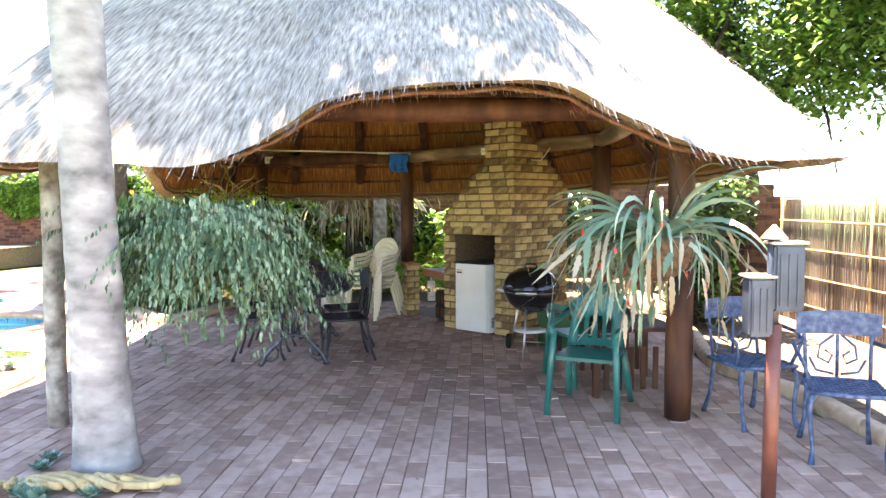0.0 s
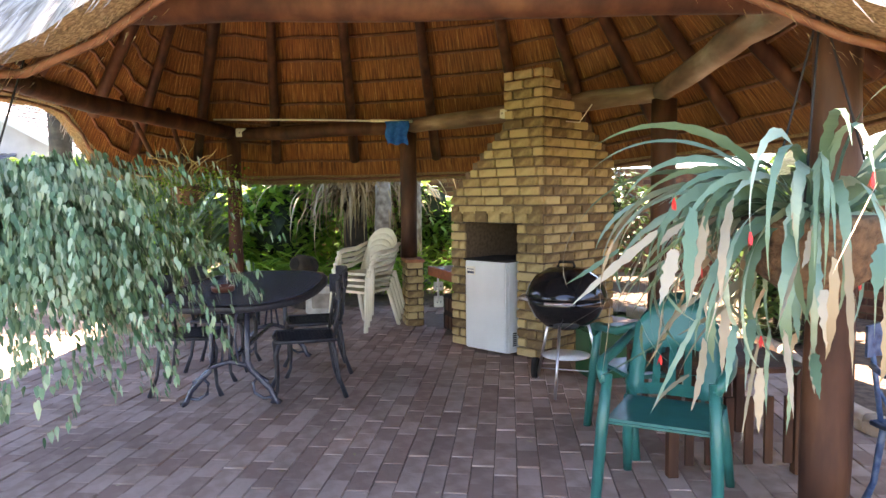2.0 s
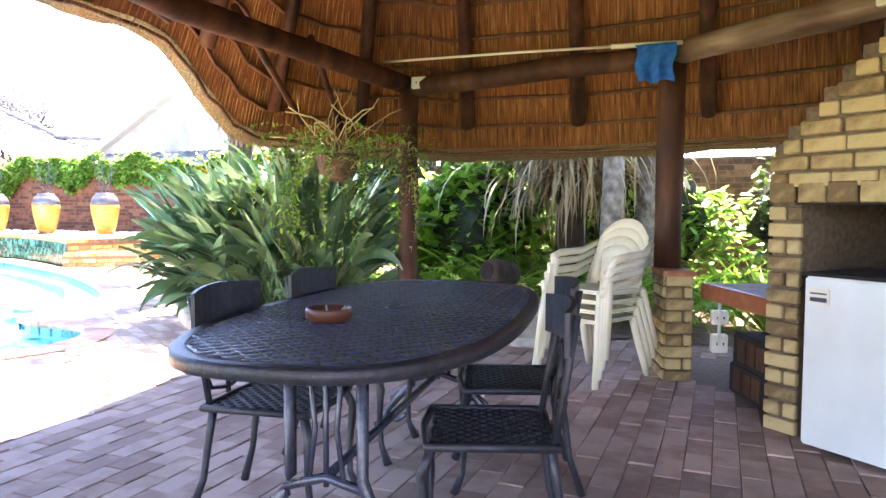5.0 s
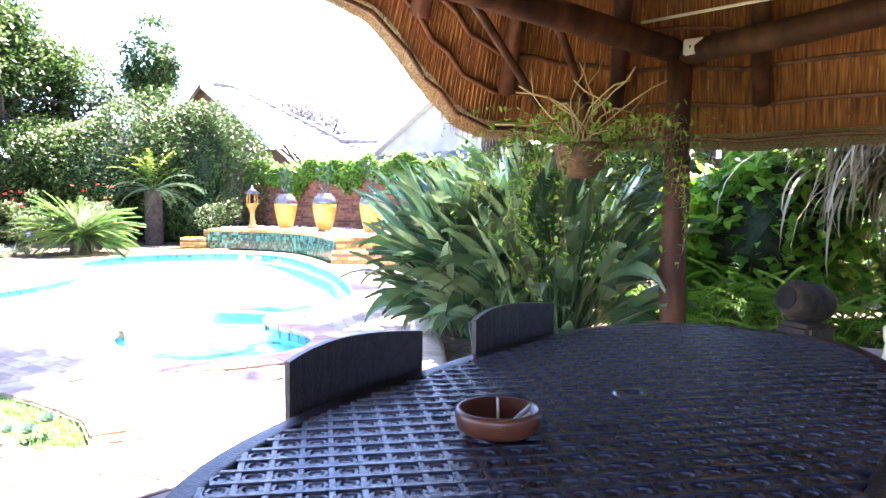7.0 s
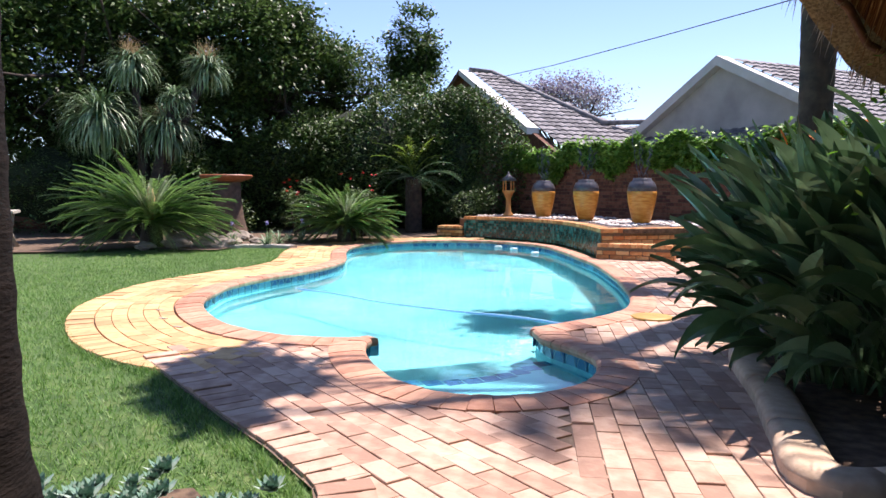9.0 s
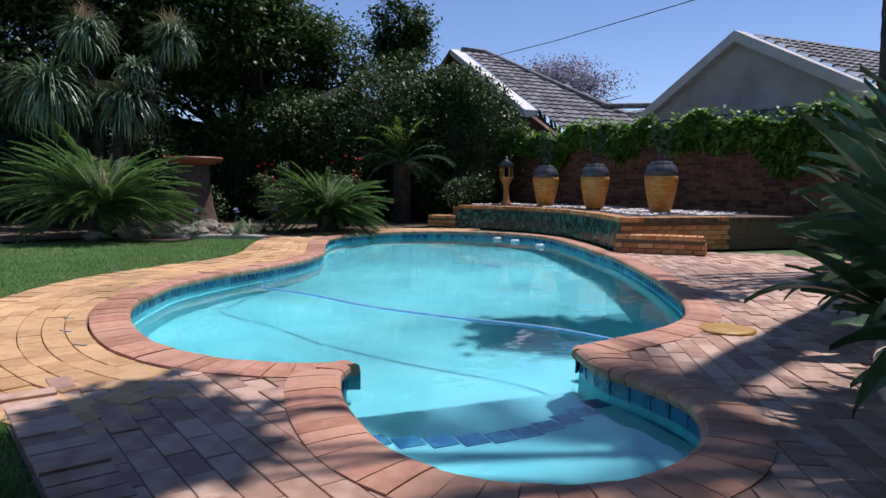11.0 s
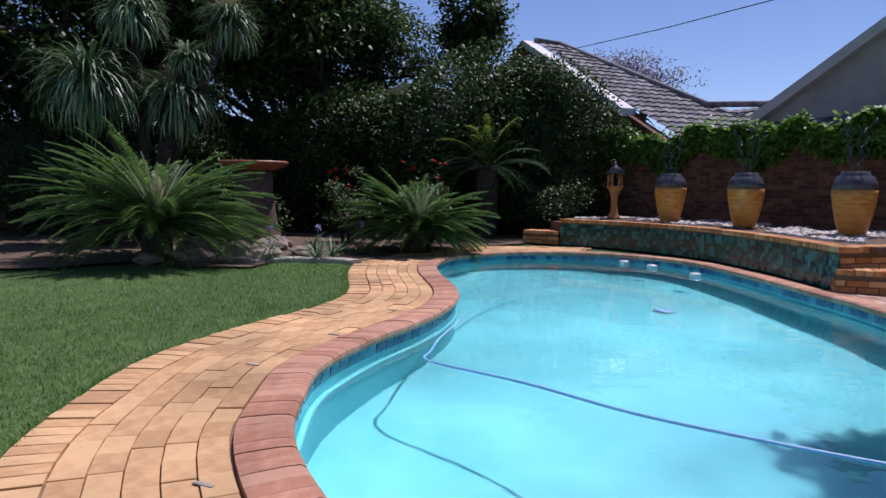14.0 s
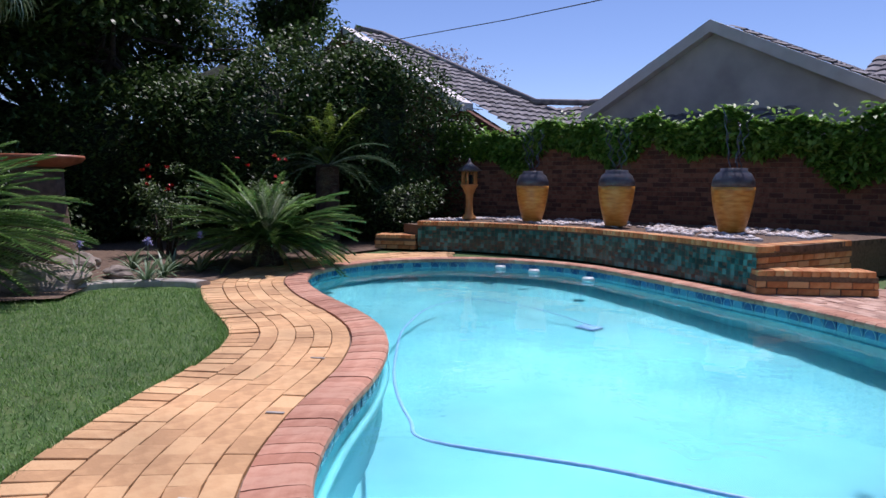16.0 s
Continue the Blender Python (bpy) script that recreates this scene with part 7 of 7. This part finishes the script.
def rhipsalis(at, n_, spread, L, seed, label, mat=L_RHIP):
    e = empty("hanging_plant", label, "plant", at=at)
    basket(e, (0, 0, 0.0), 0.2, 0.25)
    bm = bmesh.new()
    tube(bm, [(0, 0, 0), (0.03, 0.3, 0.75)], 0.004, 5)
    part("hanger", bm, M_DARK, e)
    g = np.random.default_rng(seed)
    az = g.uniform(0, TAU, n_)
    c, s = np.cos(az), np.sin(az)
    P = np.c_[c * 0.12, s * 0.12, g.uniform(-0.02, 0.1, n_)]
    _, _, mid = blades(P, az, g.uniform(-0.45, 0.5, n_), g.uniform(0.35, 1.0, n_) * L, 0.02, g.uniform(0.5, 2.4, n_), 32, "strap")
    mid[..., 0] *= spread[0]
    mid[..., 1] *= spread[1]
    wob = np.cumsum(g.normal(size=mid.shape) * 0.011, axis=1)
    mid = mid + wob * np.array([1, 1, 0.7])
    M = mid[:, 2:].reshape(-1, 3)
    m = len(M)
    vf = []
    az_m = np.repeat(az, mid.shape[1] - 2)
    for k in range(2):
        V, F, _ = blades(M + g.normal(size=(m, 3)) * 0.004, az_m + g.uniform(-0.7, 0.7, m), g.uniform(-1.5, -0.9, m), g.uniform(0.028, 0.044, m), g.uniform(0.012, 0.021, m), 0.2, 3, "blade", g.uniform(-1.2, 1.2, m))
        vf.append((V, F))
    tagged(quads("foliage", *merge(*vf), mat, e, "chains of flat jointed stems"), kind="stuff")
    return e
rhipsalis((-0.90, 5.14, 1.40), 480, (1.05, 0.7), 1.0, 95, "wide hanging jointed cactus with cascading grey-green stems")
hv = empty("hanging_plant", "sparse hanging plant with dry sticks beside the post", "plant", at=(-2.78, 10.25, 1.55))
basket(hv, (0, 0, 0), 0.17, 0.2)
g = np.random.default_rng(97)
bm = bmesh.new()
for k in range(16):
    a = g.uniform(0, TAU)
    p = np.array([0.05 * math.cos(a), 0.05 * math.sin(a), 0.0])
    pts = [p]
    d = np.array([math.cos(a) * 0.4, math.sin(a) * 0.4, 1.0])
    for j in range(6):
        d = d + g.normal(size=3) * 0.35
        pts.append(pts[-1] + d / np.linalg.norm(d) * 0.1)
    tube(bm, pts, 0.005, 5)
part("dry_stick", bm, M_STICK, hv, "tangled straw-coloured sticks")
n_ = 90
az = g.uniform(0, TAU, n_)
_, _, mid = blades(np.c_[0.1 * np.cos(az), 0.1 * np.sin(az), np.zeros(n_)], az, g.uniform(-0.4, 0.9, n_), g.uniform(0.7, 1.25, n_), 0.02, g.uniform(1.6, 2.5, n_), 22)
mid[..., :2] *= 0.9
M = mid[:, 2:].reshape(-1, 3)
V, F = leaves(M, 0.045, 98)
tagged(quads("foliage", V, F, L_FERN, hv, "thin trailing green stems"), kind="stuff")
V, F, _ = blades(mid[:50, :, :].reshape(-1, 3), g.uniform(0, TAU, 50 * 23), -1.4, 0.06, 0.005, 0.1, 1)
tagged(quads("dry_foliage", V, F, L_DRY, hv), kind="stuff")


# small plants
def rosettes(name, label, pts, r, mat, seed, cat="succulent"):
    g = np.random.default_rng(seed)
    for (x, y, z) in pts:
        e = empty(name, label, cat, "succulents", at=(x, y, z))
        R_ = r * g.uniform(0.7, 1.2)
        az = np.arange(26) * 2.4
        V, F, _ = blades(np.zeros((26, 3)), az, np.linspace(0.15, 1.35, 26), R_ * np.linspace(1.1, 0.55, 26), R_ * 0.5, -0.4, 3, "blade")
        quads("rosette", V, F, mat, e)
g = np.random.default_rng(110)
pts = [(-4.2 + g.normal() * 0.24, 7.02 + g.normal() * 0.22, 0.012 + 0.04 * g.uniform()) for _ in range(120)]
rosettes("rosette_succulent", "grey-green rosette succulent in the rockery", pts, 0.075, L_SUCC, 111)
pts = [(-1.62 + 0.5 * g.uniform(), 4.12 + 0.22 * g.uniform(), 0.0) for _ in range(3)] + [(-1.75, 4.78, 0.0), (-1.7, 4.62, 0.0), (-3.5, 6.2, 0.012), (-3.6, 5.8, 0.012)]
rosettes("rosette_succulent", "blue-green succulent at the foot of the palm", pts, 0.12, L_SUCC, 112)
for k in range(7):
    bm = bmesh.new()
    pts_ = [(-1.85 + 0.11 * k + 0.1 * math.sin(j * 1.7 + k), 4.28 + 0.05 * math.cos(j * 2.1 + k) + 0.02 * k, 0.03 + 0.035 * abs(math.sin(j + k))) for j in range(7)]
    pts_ = [(p[0] + 0.07 * j, p[1], p[2]) for j, p in enumerate(pts_)]
    tube(bm, closed([np.array(p) for p in pts_], 4, False), 0.022, 7)
    tagged(part("root", bm, M_STICK), "pale knotted root on the paving edge", "root", "roots at the palm")
for k, (x, y) in enumerate([(-16.9, 10.0), (-17.3, 10.35), (-17.1, 9.3), (-17.9, 10.7), (-17.5, 10.9), (-18.3, 10.3)]):
    e = empty("agapanthus", "strap-leaved plant with lilac flower head at the bed's edge", "plant", "lilac flowering plants", at=(x, y, 0))
    V, F, _ = blades(np.zeros((34, 3)), g.uniform(0, TAU, 34), g.uniform(0.5, 1.4, 34), g.uniform(0.3, 0.5, 34), 0.03, 1.0, 5, "strap")
    quads("leaves", V, F, L_YUCCA, e)
    if k % 2 == 0:
        bm = bmesh.new()
        tube(bm, [(0, 0, 0), (0.02, 0.02, 0.5)], 0.006, 5)
        st = part("flower_stalk", bm, L_YUCCA, e)
        V, F, _ = blades(np.tile([0.02, 0.02, 0.5], (40, 1)), g.uniform(0, TAU, 40), g.uniform(-0.8, 1.4, 40), 0.07, 0.02, 0.2, 2, "blade")
        quads("flower_head", V, F, M_LILAC, st, "lilac flower head")

# lawn
LAWN = np.array([(-4.0, 7.72), (-4.34, 7.82), (-4.86, 7.74), (-5.4, 7.61), (-6.0, 7.48), (-6.5, 7.45), (-6.9, 7.26), (-7.6, 7.0), (-8.7, 6.78), (-9.7, 6.9), (-10.8, 7.3), (-11.9, 8.15), (-12.8, 8.8), (-13.9, 9.6),
                 (-15.2, 10.1), (-16.2, 10.35), (-16.6, 10.15), (-16.9, 9.5), (-16.6, 8.9), (-16.6, 8.0), (-17.0, 6.2), (-17.6, 4.0), (-19.5, 1.5), (-18, -3), (-5, -3), (-4.75, 6.3)])
g = np.random.default_rng(120)
n_ = 330000
P = np.c_[-4 - 15 * g.uniform(0, 1, n_) ** 1.15, 10.6 - 8.5 * g.uniform(0, 1, n_) ** 1.1]
P = P[inside(P, LAWN)]
P = P[distance(P, west[::2]) > PATH_W + 0.01] if len(P) < 60000 else np.vstack([q[distance(q, west[::2]) > PATH_W + 0.01] for q in np.array_split(P, 12)])
dd = distance(P[:, :], west[::4] + west_out[::4] * PATH_W)
keep = g.uniform(size=len(P)) < np.clip(1.25 - dd / 4.5, 0.10, 1)
P = P[keep][:150000]
n_ = len(P)
V, F, _ = blades(np.c_[P, np.full(n_, -0.032)], g.uniform(0, TAU, n_), g.uniform(0.7, 1.5, n_), g.uniform(0.03, 0.065, n_), 0.006, 0.8, 1, "needle")
tagged(quads("lawn_grass", V, F, M_GRASS), "short mown green lawn grass", "grass", kind="stuff")

# longer grass along the edges of the paving
rimline = np.vstack([resample(west[::3] + west_out[::3] * (PATH_W + 0.02), 0.05), resample(np.array([(-7.0, 7.22), (-6.0, 7.42), (-5.4, 7.55), (-4.86, 7.68), (-4.34, 7.76), (-4.0, 7.70)]), 0.05)])
pick = g.integers(0, len(rimline), 16000)
P = rimline[pick] + g.normal(size=(16000, 2)) * 0.035
P = P[(P[:, 0] > -16.0) & (distance(P, west[::3]) > PATH_W - 0.01) & ~inside(P, TERRACE)]
n_ = len(P)
V, F, _ = blades(np.c_[P, np.full(n_, -0.032)], g.uniform(0, TAU, n_), g.uniform(0.7, 1.5, n_), g.uniform(0.045, 0.08, n_), 0.006, 0.9, 1, "needle")
tagged(quads("edge_grass", V, F, M_GRASS), "longer green grass at the paving's edge", "grass", kind="stuff")

# fallen leaves and debris
n_ = 500
P = np.c_[g.uniform(-3, 3.2, n_), g.uniform(3.8, 11, n_), np.full(n_, 0.012)]
P[250:, 0], P[250:, 1] = g.uniform(3.5, 4.8, 250), g.uniform(4, 9, 250)
P[250:, 2] = 0.03
keepd = np.r_[g.uniform(size=250) < 0.28, np.ones(250, bool)]
P = P[keepd]
V, F, _ = blades(P, g.uniform(0, TAU, len(P)), 0.1, g.uniform(0.02, 0.06, len(P)), g.uniform(0.01, 0.025, len(P)), 0.3, 2, "blade")
tagged(quads("leaf_litter", V, F, L_DRY), "scattered dry leaves on paving and soil", "leaves", kind="stuff")


# ---- paving: pieces last ----
rim_pts = OUTLINE + OUT * 0.1
i0 = int(np.argmin(np.hypot(rim_pts[:, 0] + 11.9, rim_pts[:, 1] - 14.7)))
k0 = int(np.flatnonzero((TERRACE[:, 0] == -11.9))[0])
k1 = int(np.flatnonzero((TERRACE[:, 0] == -6.9))[0])
bed = np.vstack([TERRACE[:k0 + 1], rim_pts[i0::2], rim_pts[:W0:2], TERRACE[k1:]])
sheet("pavement_bed", [tuple(p) for p in bed], [], -0.010, M_JOINT, "dark sand bed between pavers")


def paver_arrays(C, ang, L, Wd, z, h=0.035, jit=0.003, seed=0):
    """Bevelled-looking pavers as one array mesh."""
    g = np.random.default_rng(seed)
    n_ = len(C)
    c, s = np.cos(ang), np.sin(ang)
    zt = z + g.normal(size=n_) * jit
    V = np.empty((n_, 12, 3))
    k = 0.0025
    for i, (a, b) in enumerate(((-1, -1), (1, -1), (1, 1), (-1, 1))):
        for lvl, (sh, zz) in enumerate(((k, 0), (0, -k), (0, -h))):
            x, y = a * (L / 2 - sh), b * (Wd / 2 - sh)
            V[:, lvl * 4 + i, 0] = C[:, 0] + x * c - y * s
            V[:, lvl * 4 + i, 1] = C[:, 1] + x * s + y * c
            V[:, lvl * 4 + i, 2] = zt + zz
    f = [(0, 1, 2, 3)] + [(4 + i, 4 + (i + 1) % 4, (i + 1) % 4, i) for i in range(4)] + [(8 + i, 8 + (i + 1) % 4, 4 + (i + 1) % 4, 4 + i) for i in range(4)]
    F = np.array(f)[None] + (np.arange(n_) * 12)[:, None, None]
    return V.reshape(-1, 3), F.reshape(-1, 4)


def single_pavers(parent, C, ang, L, Wd, z, mat, name="paver"):
    """Pavers that are objects of their own on shared meshes."""
    key = (round(L, 3), round(Wd, 3), mat.name, "p")
    if key not in BRICKS:
        V, F = paver_arrays(np.zeros((1, 2)), np.zeros(1), L, Wd, 0, jit=0)
        me = quads("paver_piece", V, F, mat)
        BRICKS[key] = me.data
        bpy.data.objects.remove(me)
    for (x, y), a in zip(C, ang):
        o = new(name, BRICKS[key])
        o.parent = parent
        o.matrix_basis = pose(x, y, z + random.gauss(0, 0.0025), 0, 0, math.degrees(a))


pav = empty("pavement_lapa", "brown clay brick paving in running bond", "paving", at=(0, 0, 0))
tagged(pav, kind="structure")
CL, CW = 0.228, 0.113
g = np.random.default_rng(130)


JW = 0.005


def bond(x0, x1, y0, y1, turn, L=CL, Wd=CW):
    """Running bond with rows along the local y axis, turned about the origin."""
    C = []
    for i, x in enumerate(np.arange(x0, x1, Wd + JW)):
        for y in np.arange(y0 + (i % 2) * L / 2, y1, L + JW):
            C.append((x, y))
    C = np.array(C)
    c, s = math.cos(radians(turn)), math.sin(radians(turn))
    return np.c_[C[:, 0] * c - C[:, 1] * s, C[:, 0] * s + C[:, 1] * c]


SPLIT = -3.25
C = bond(-5, 6, -2, 14, 2)
C = C[inside(C, TERRACE) & (C[:, 0] > SPLIT) & ~inside(C, np.array([(-0.3, 10.35), (0.0, 10.45), (0.3, 9.5), (1.15, 8.9), (1.8, 9.8), (0.5, 11.6), (-0.5, 11.2)]))]
d = np.hypot(C[:, 0] + 0.2, C[:, 1] - 6.2)
near = np.argsort(d)[:300]
m = np.zeros(len(C), bool)
m[near] = True
V, F = paver_arrays(C[~m], np.full((~m).sum(), radians(92)), CL, CW, 0, seed=1)
tagged(quads("paver_field", V, F, M_PAVE, pav), kind="stuff")
single_pavers(pav, C[m], np.full(m.sum(), radians(92)), CL, CW, 0, M_PAVE_O)

ter = empty("pavement_terrace", "warm clay brick paving beside the pool", "paving", at=(0, 0, 0))
tagged(ter, kind="structure")
edge = resample(np.array([(-7.0, 7.28), (-6.9, 7.3), (-6.0, 7.5), (-5.4, 7.63), (-4.86, 7.76), (-4.34, 7.84), (-3.9, 7.75), (-3.25, 7.0)]), 0.115)
en = normals(edge)
en *= np.sign((en @ np.array([0.0, 1.0])).mean())
edge_arrays = paver_arrays(edge + en * 0.13, np.arctan2(en[:, 1], en[:, 0]), 0.232, 0.106, 0.007, seed=3)
fields = [edge_arrays]
for turn, south in ((-80, True), (58, False)):
    # the bond changes its run along a seam from the alcove to the bed
    C = bond(-20, 22, -20, 24, turn)
    C = C[inside(C, TERRACE) & (C[:, 0] <= SPLIT) & ~inside(C, OUTLINE)]
    C = C[(C[:, 1] < 9.47 - (C[:, 0] + 4.93) * 0.55) == south]
    C = C[(distance(C, OUTLINE) > 0.17) & ~((C[:, 0] < -7.22) & (C[:, 1] < 8.6))]
    C = C[distance(C, edge) > 0.19]
    near = inside(C, np.array([(-6.6, 7.4), (-3.25, 7.0), (-3.25, 9.3), (-4.8, 9.6), (-5.1, 8.6), (-6.4, 8.5)])) if south else np.zeros(len(C), bool)
    single_pavers(ter, C[near], np.full(near.sum(), radians(turn + 90)), CL, CW, 0, M_TERR_O)
    fields.append(paver_arrays(C[~near], np.full((~near).sum(), radians(turn + 90)), CL, CW, 0, seed=2))
V, F = merge(*fields)
tagged(quads("paver_field", V, F, M_TERR, ter), kind="stuff")

# path courses that follow the pool
path = empty("pavement_path", "curved sandy-yellow brick path round the pool with a soldier border", "paving", at=(0, 0, 0))
tagged(path, kind="structure")
inner = west + west_out * (COPE_W - 0.02)
outer = west + west_out * PATH_W
slab_ring = np.vstack([inner[::2], outer[::2][::-1]])
sheet("pavement_path_bed", [tuple(p) for p in slab_ring], [], -0.024, M_JOINT, "sand bed of the path")
vf, singles = [], 0
cw = (PATH_W - COPE_W - 0.245) / 5
for c in range(5):
    Lr = resample(west + west_out * (COPE_W + cw * (c + 0.5)), 0.01)
    st = int(CL * 100)
    idx = np.arange((c % 2) * st // 2 + st // 2, len(Lr) - st // 2, st)
    C = Lr[idx]
    dvec = Lr[np.minimum(idx + 5, len(Lr) - 1)] - Lr[idx - 5]
    ang = np.arctan2(dvec[:, 1], dvec[:, 0])
    nearp = (C[:, 0] > -12.4) & (C[:, 0] < -8.6)
    single_pavers(path, C[nearp], ang[nearp], CL - 0.005, round(cw - 0.006, 3), 0, M_PATH_O)
    vf.append(paver_arrays(C[~nearp], ang[~nearp], CL - 0.005, cw - 0.006, 0, seed=10 + c))
Lr = resample(west + west_out * (PATH_W - 0.12), 0.01)
idx = np.arange(6, len(Lr) - 6, 12)
C = Lr[idx]
dvec = Lr[np.minimum(idx + 5, len(Lr) - 1)] - Lr[idx - 5]
ang = np.arctan2(dvec[:, 1], dvec[:, 0]) + math.pi / 2
nearp = (C[:, 0] > -12.4) & (C[:, 0] < -8.6)
single_pavers(path, C[nearp], ang[nearp], 0.232, 0.108, 0, M_PATH_O, "border_paver")
vf.append(paver_arrays(C[~nearp], ang[~nearp], 0.232, 0.108, 0, seed=20))
tagged(quads("paver_field", *merge(*vf), M_PATH, path), kind="stuff")
# small metal anchors let into the path
for x, y in ((-10.9, 8.0), (-11.6, 8.75), (-12.45, 9.55), (-9.1, 7.5), (-8.6, 7.5), (-8.1, 7.6)):
    bm = bmesh.new()
    box(bm, -0.05, -0.012, 0, 0.05, 0.012, 0.006, 0.002)
    o = tagged(part("deck_anchor", bm, M_CONC), "small pale anchor socket in the path", "fitting", "anchor sockets in the path")
    o.matrix_basis = pose(x, y, 0.002, 0, 0, 40)

# rounded coping bricks round the water
cop = empty("coping", "rounded red clay coping bricks round the pool", "coping", at=(0, 0, 0))
tagged(cop, kind="structure")
bm = bmesh.new()
prof = [(-0.03, -0.05), (-0.045, -0.02), (-0.04, 0.004), (-0.015, 0.019), (0.05, 0.021), (0.20, 0.012), (0.235, 0.007), (0.235, -0.05)]
bm.free()
SHAPES = {}


def coping_mesh(taper):
    """One coping brick, wider or narrower at its outer end."""
    if taper not in SHAPES:
        bm = bmesh.new()
        w = [0.0535 * (1 + taper * max(x, 0) / 0.235) for x, z in prof]
        va = [bm.verts.new((x, -k, z)) for (x, z), k in zip(prof, w)]
        vb_ = [bm.verts.new((x, k, z)) for (x, z), k in zip(prof, w)]
        for i in range(len(prof)):
            j = (i + 1) % len(prof)
            bm.faces.new((va[i], va[j], vb_[j], vb_[i]))
        bm.faces.new(va[::-1])
        bm.faces.new(vb_)
        bmesh.ops.recalc_face_normals(bm, faces=bm.faces[:])
        SHAPES[taper] = bpy.data.meshes.new("coping_brick")
        bm.to_mesh(SHAPES[taper])
        bm.free()
        SHAPES[taper].materials.append(M_COPE)
    return SHAPES[taper]


cl_ = resample(np.vstack([OUTLINE, OUTLINE[:1]]), 0.112)[:-1]
cn = normals(cl_, True) * sgn
ca = np.arctan2(cn[:, 1], cn[:, 0])
turns = (np.roll(ca, -1) - np.roll(ca, 1) + math.pi) % TAU - math.pi
ring_turn = np.sign(turns.sum())
for p, a, k in zip(cl_, ca, turns * ring_turn):
    taper = round(float(np.clip(k / 2 / 0.112 * 0.235, -0.6, 1.6)) / 0.1) * 0.1
    o = new("coping_brick", coping_mesh(round(taper, 1)))
    o.parent = cop
    o.matrix_basis = pose(p[0], p[1], random.gauss(0, 0.0015), 0, 0, math.degrees(a) + random.uniform(-0.5, 0.5))
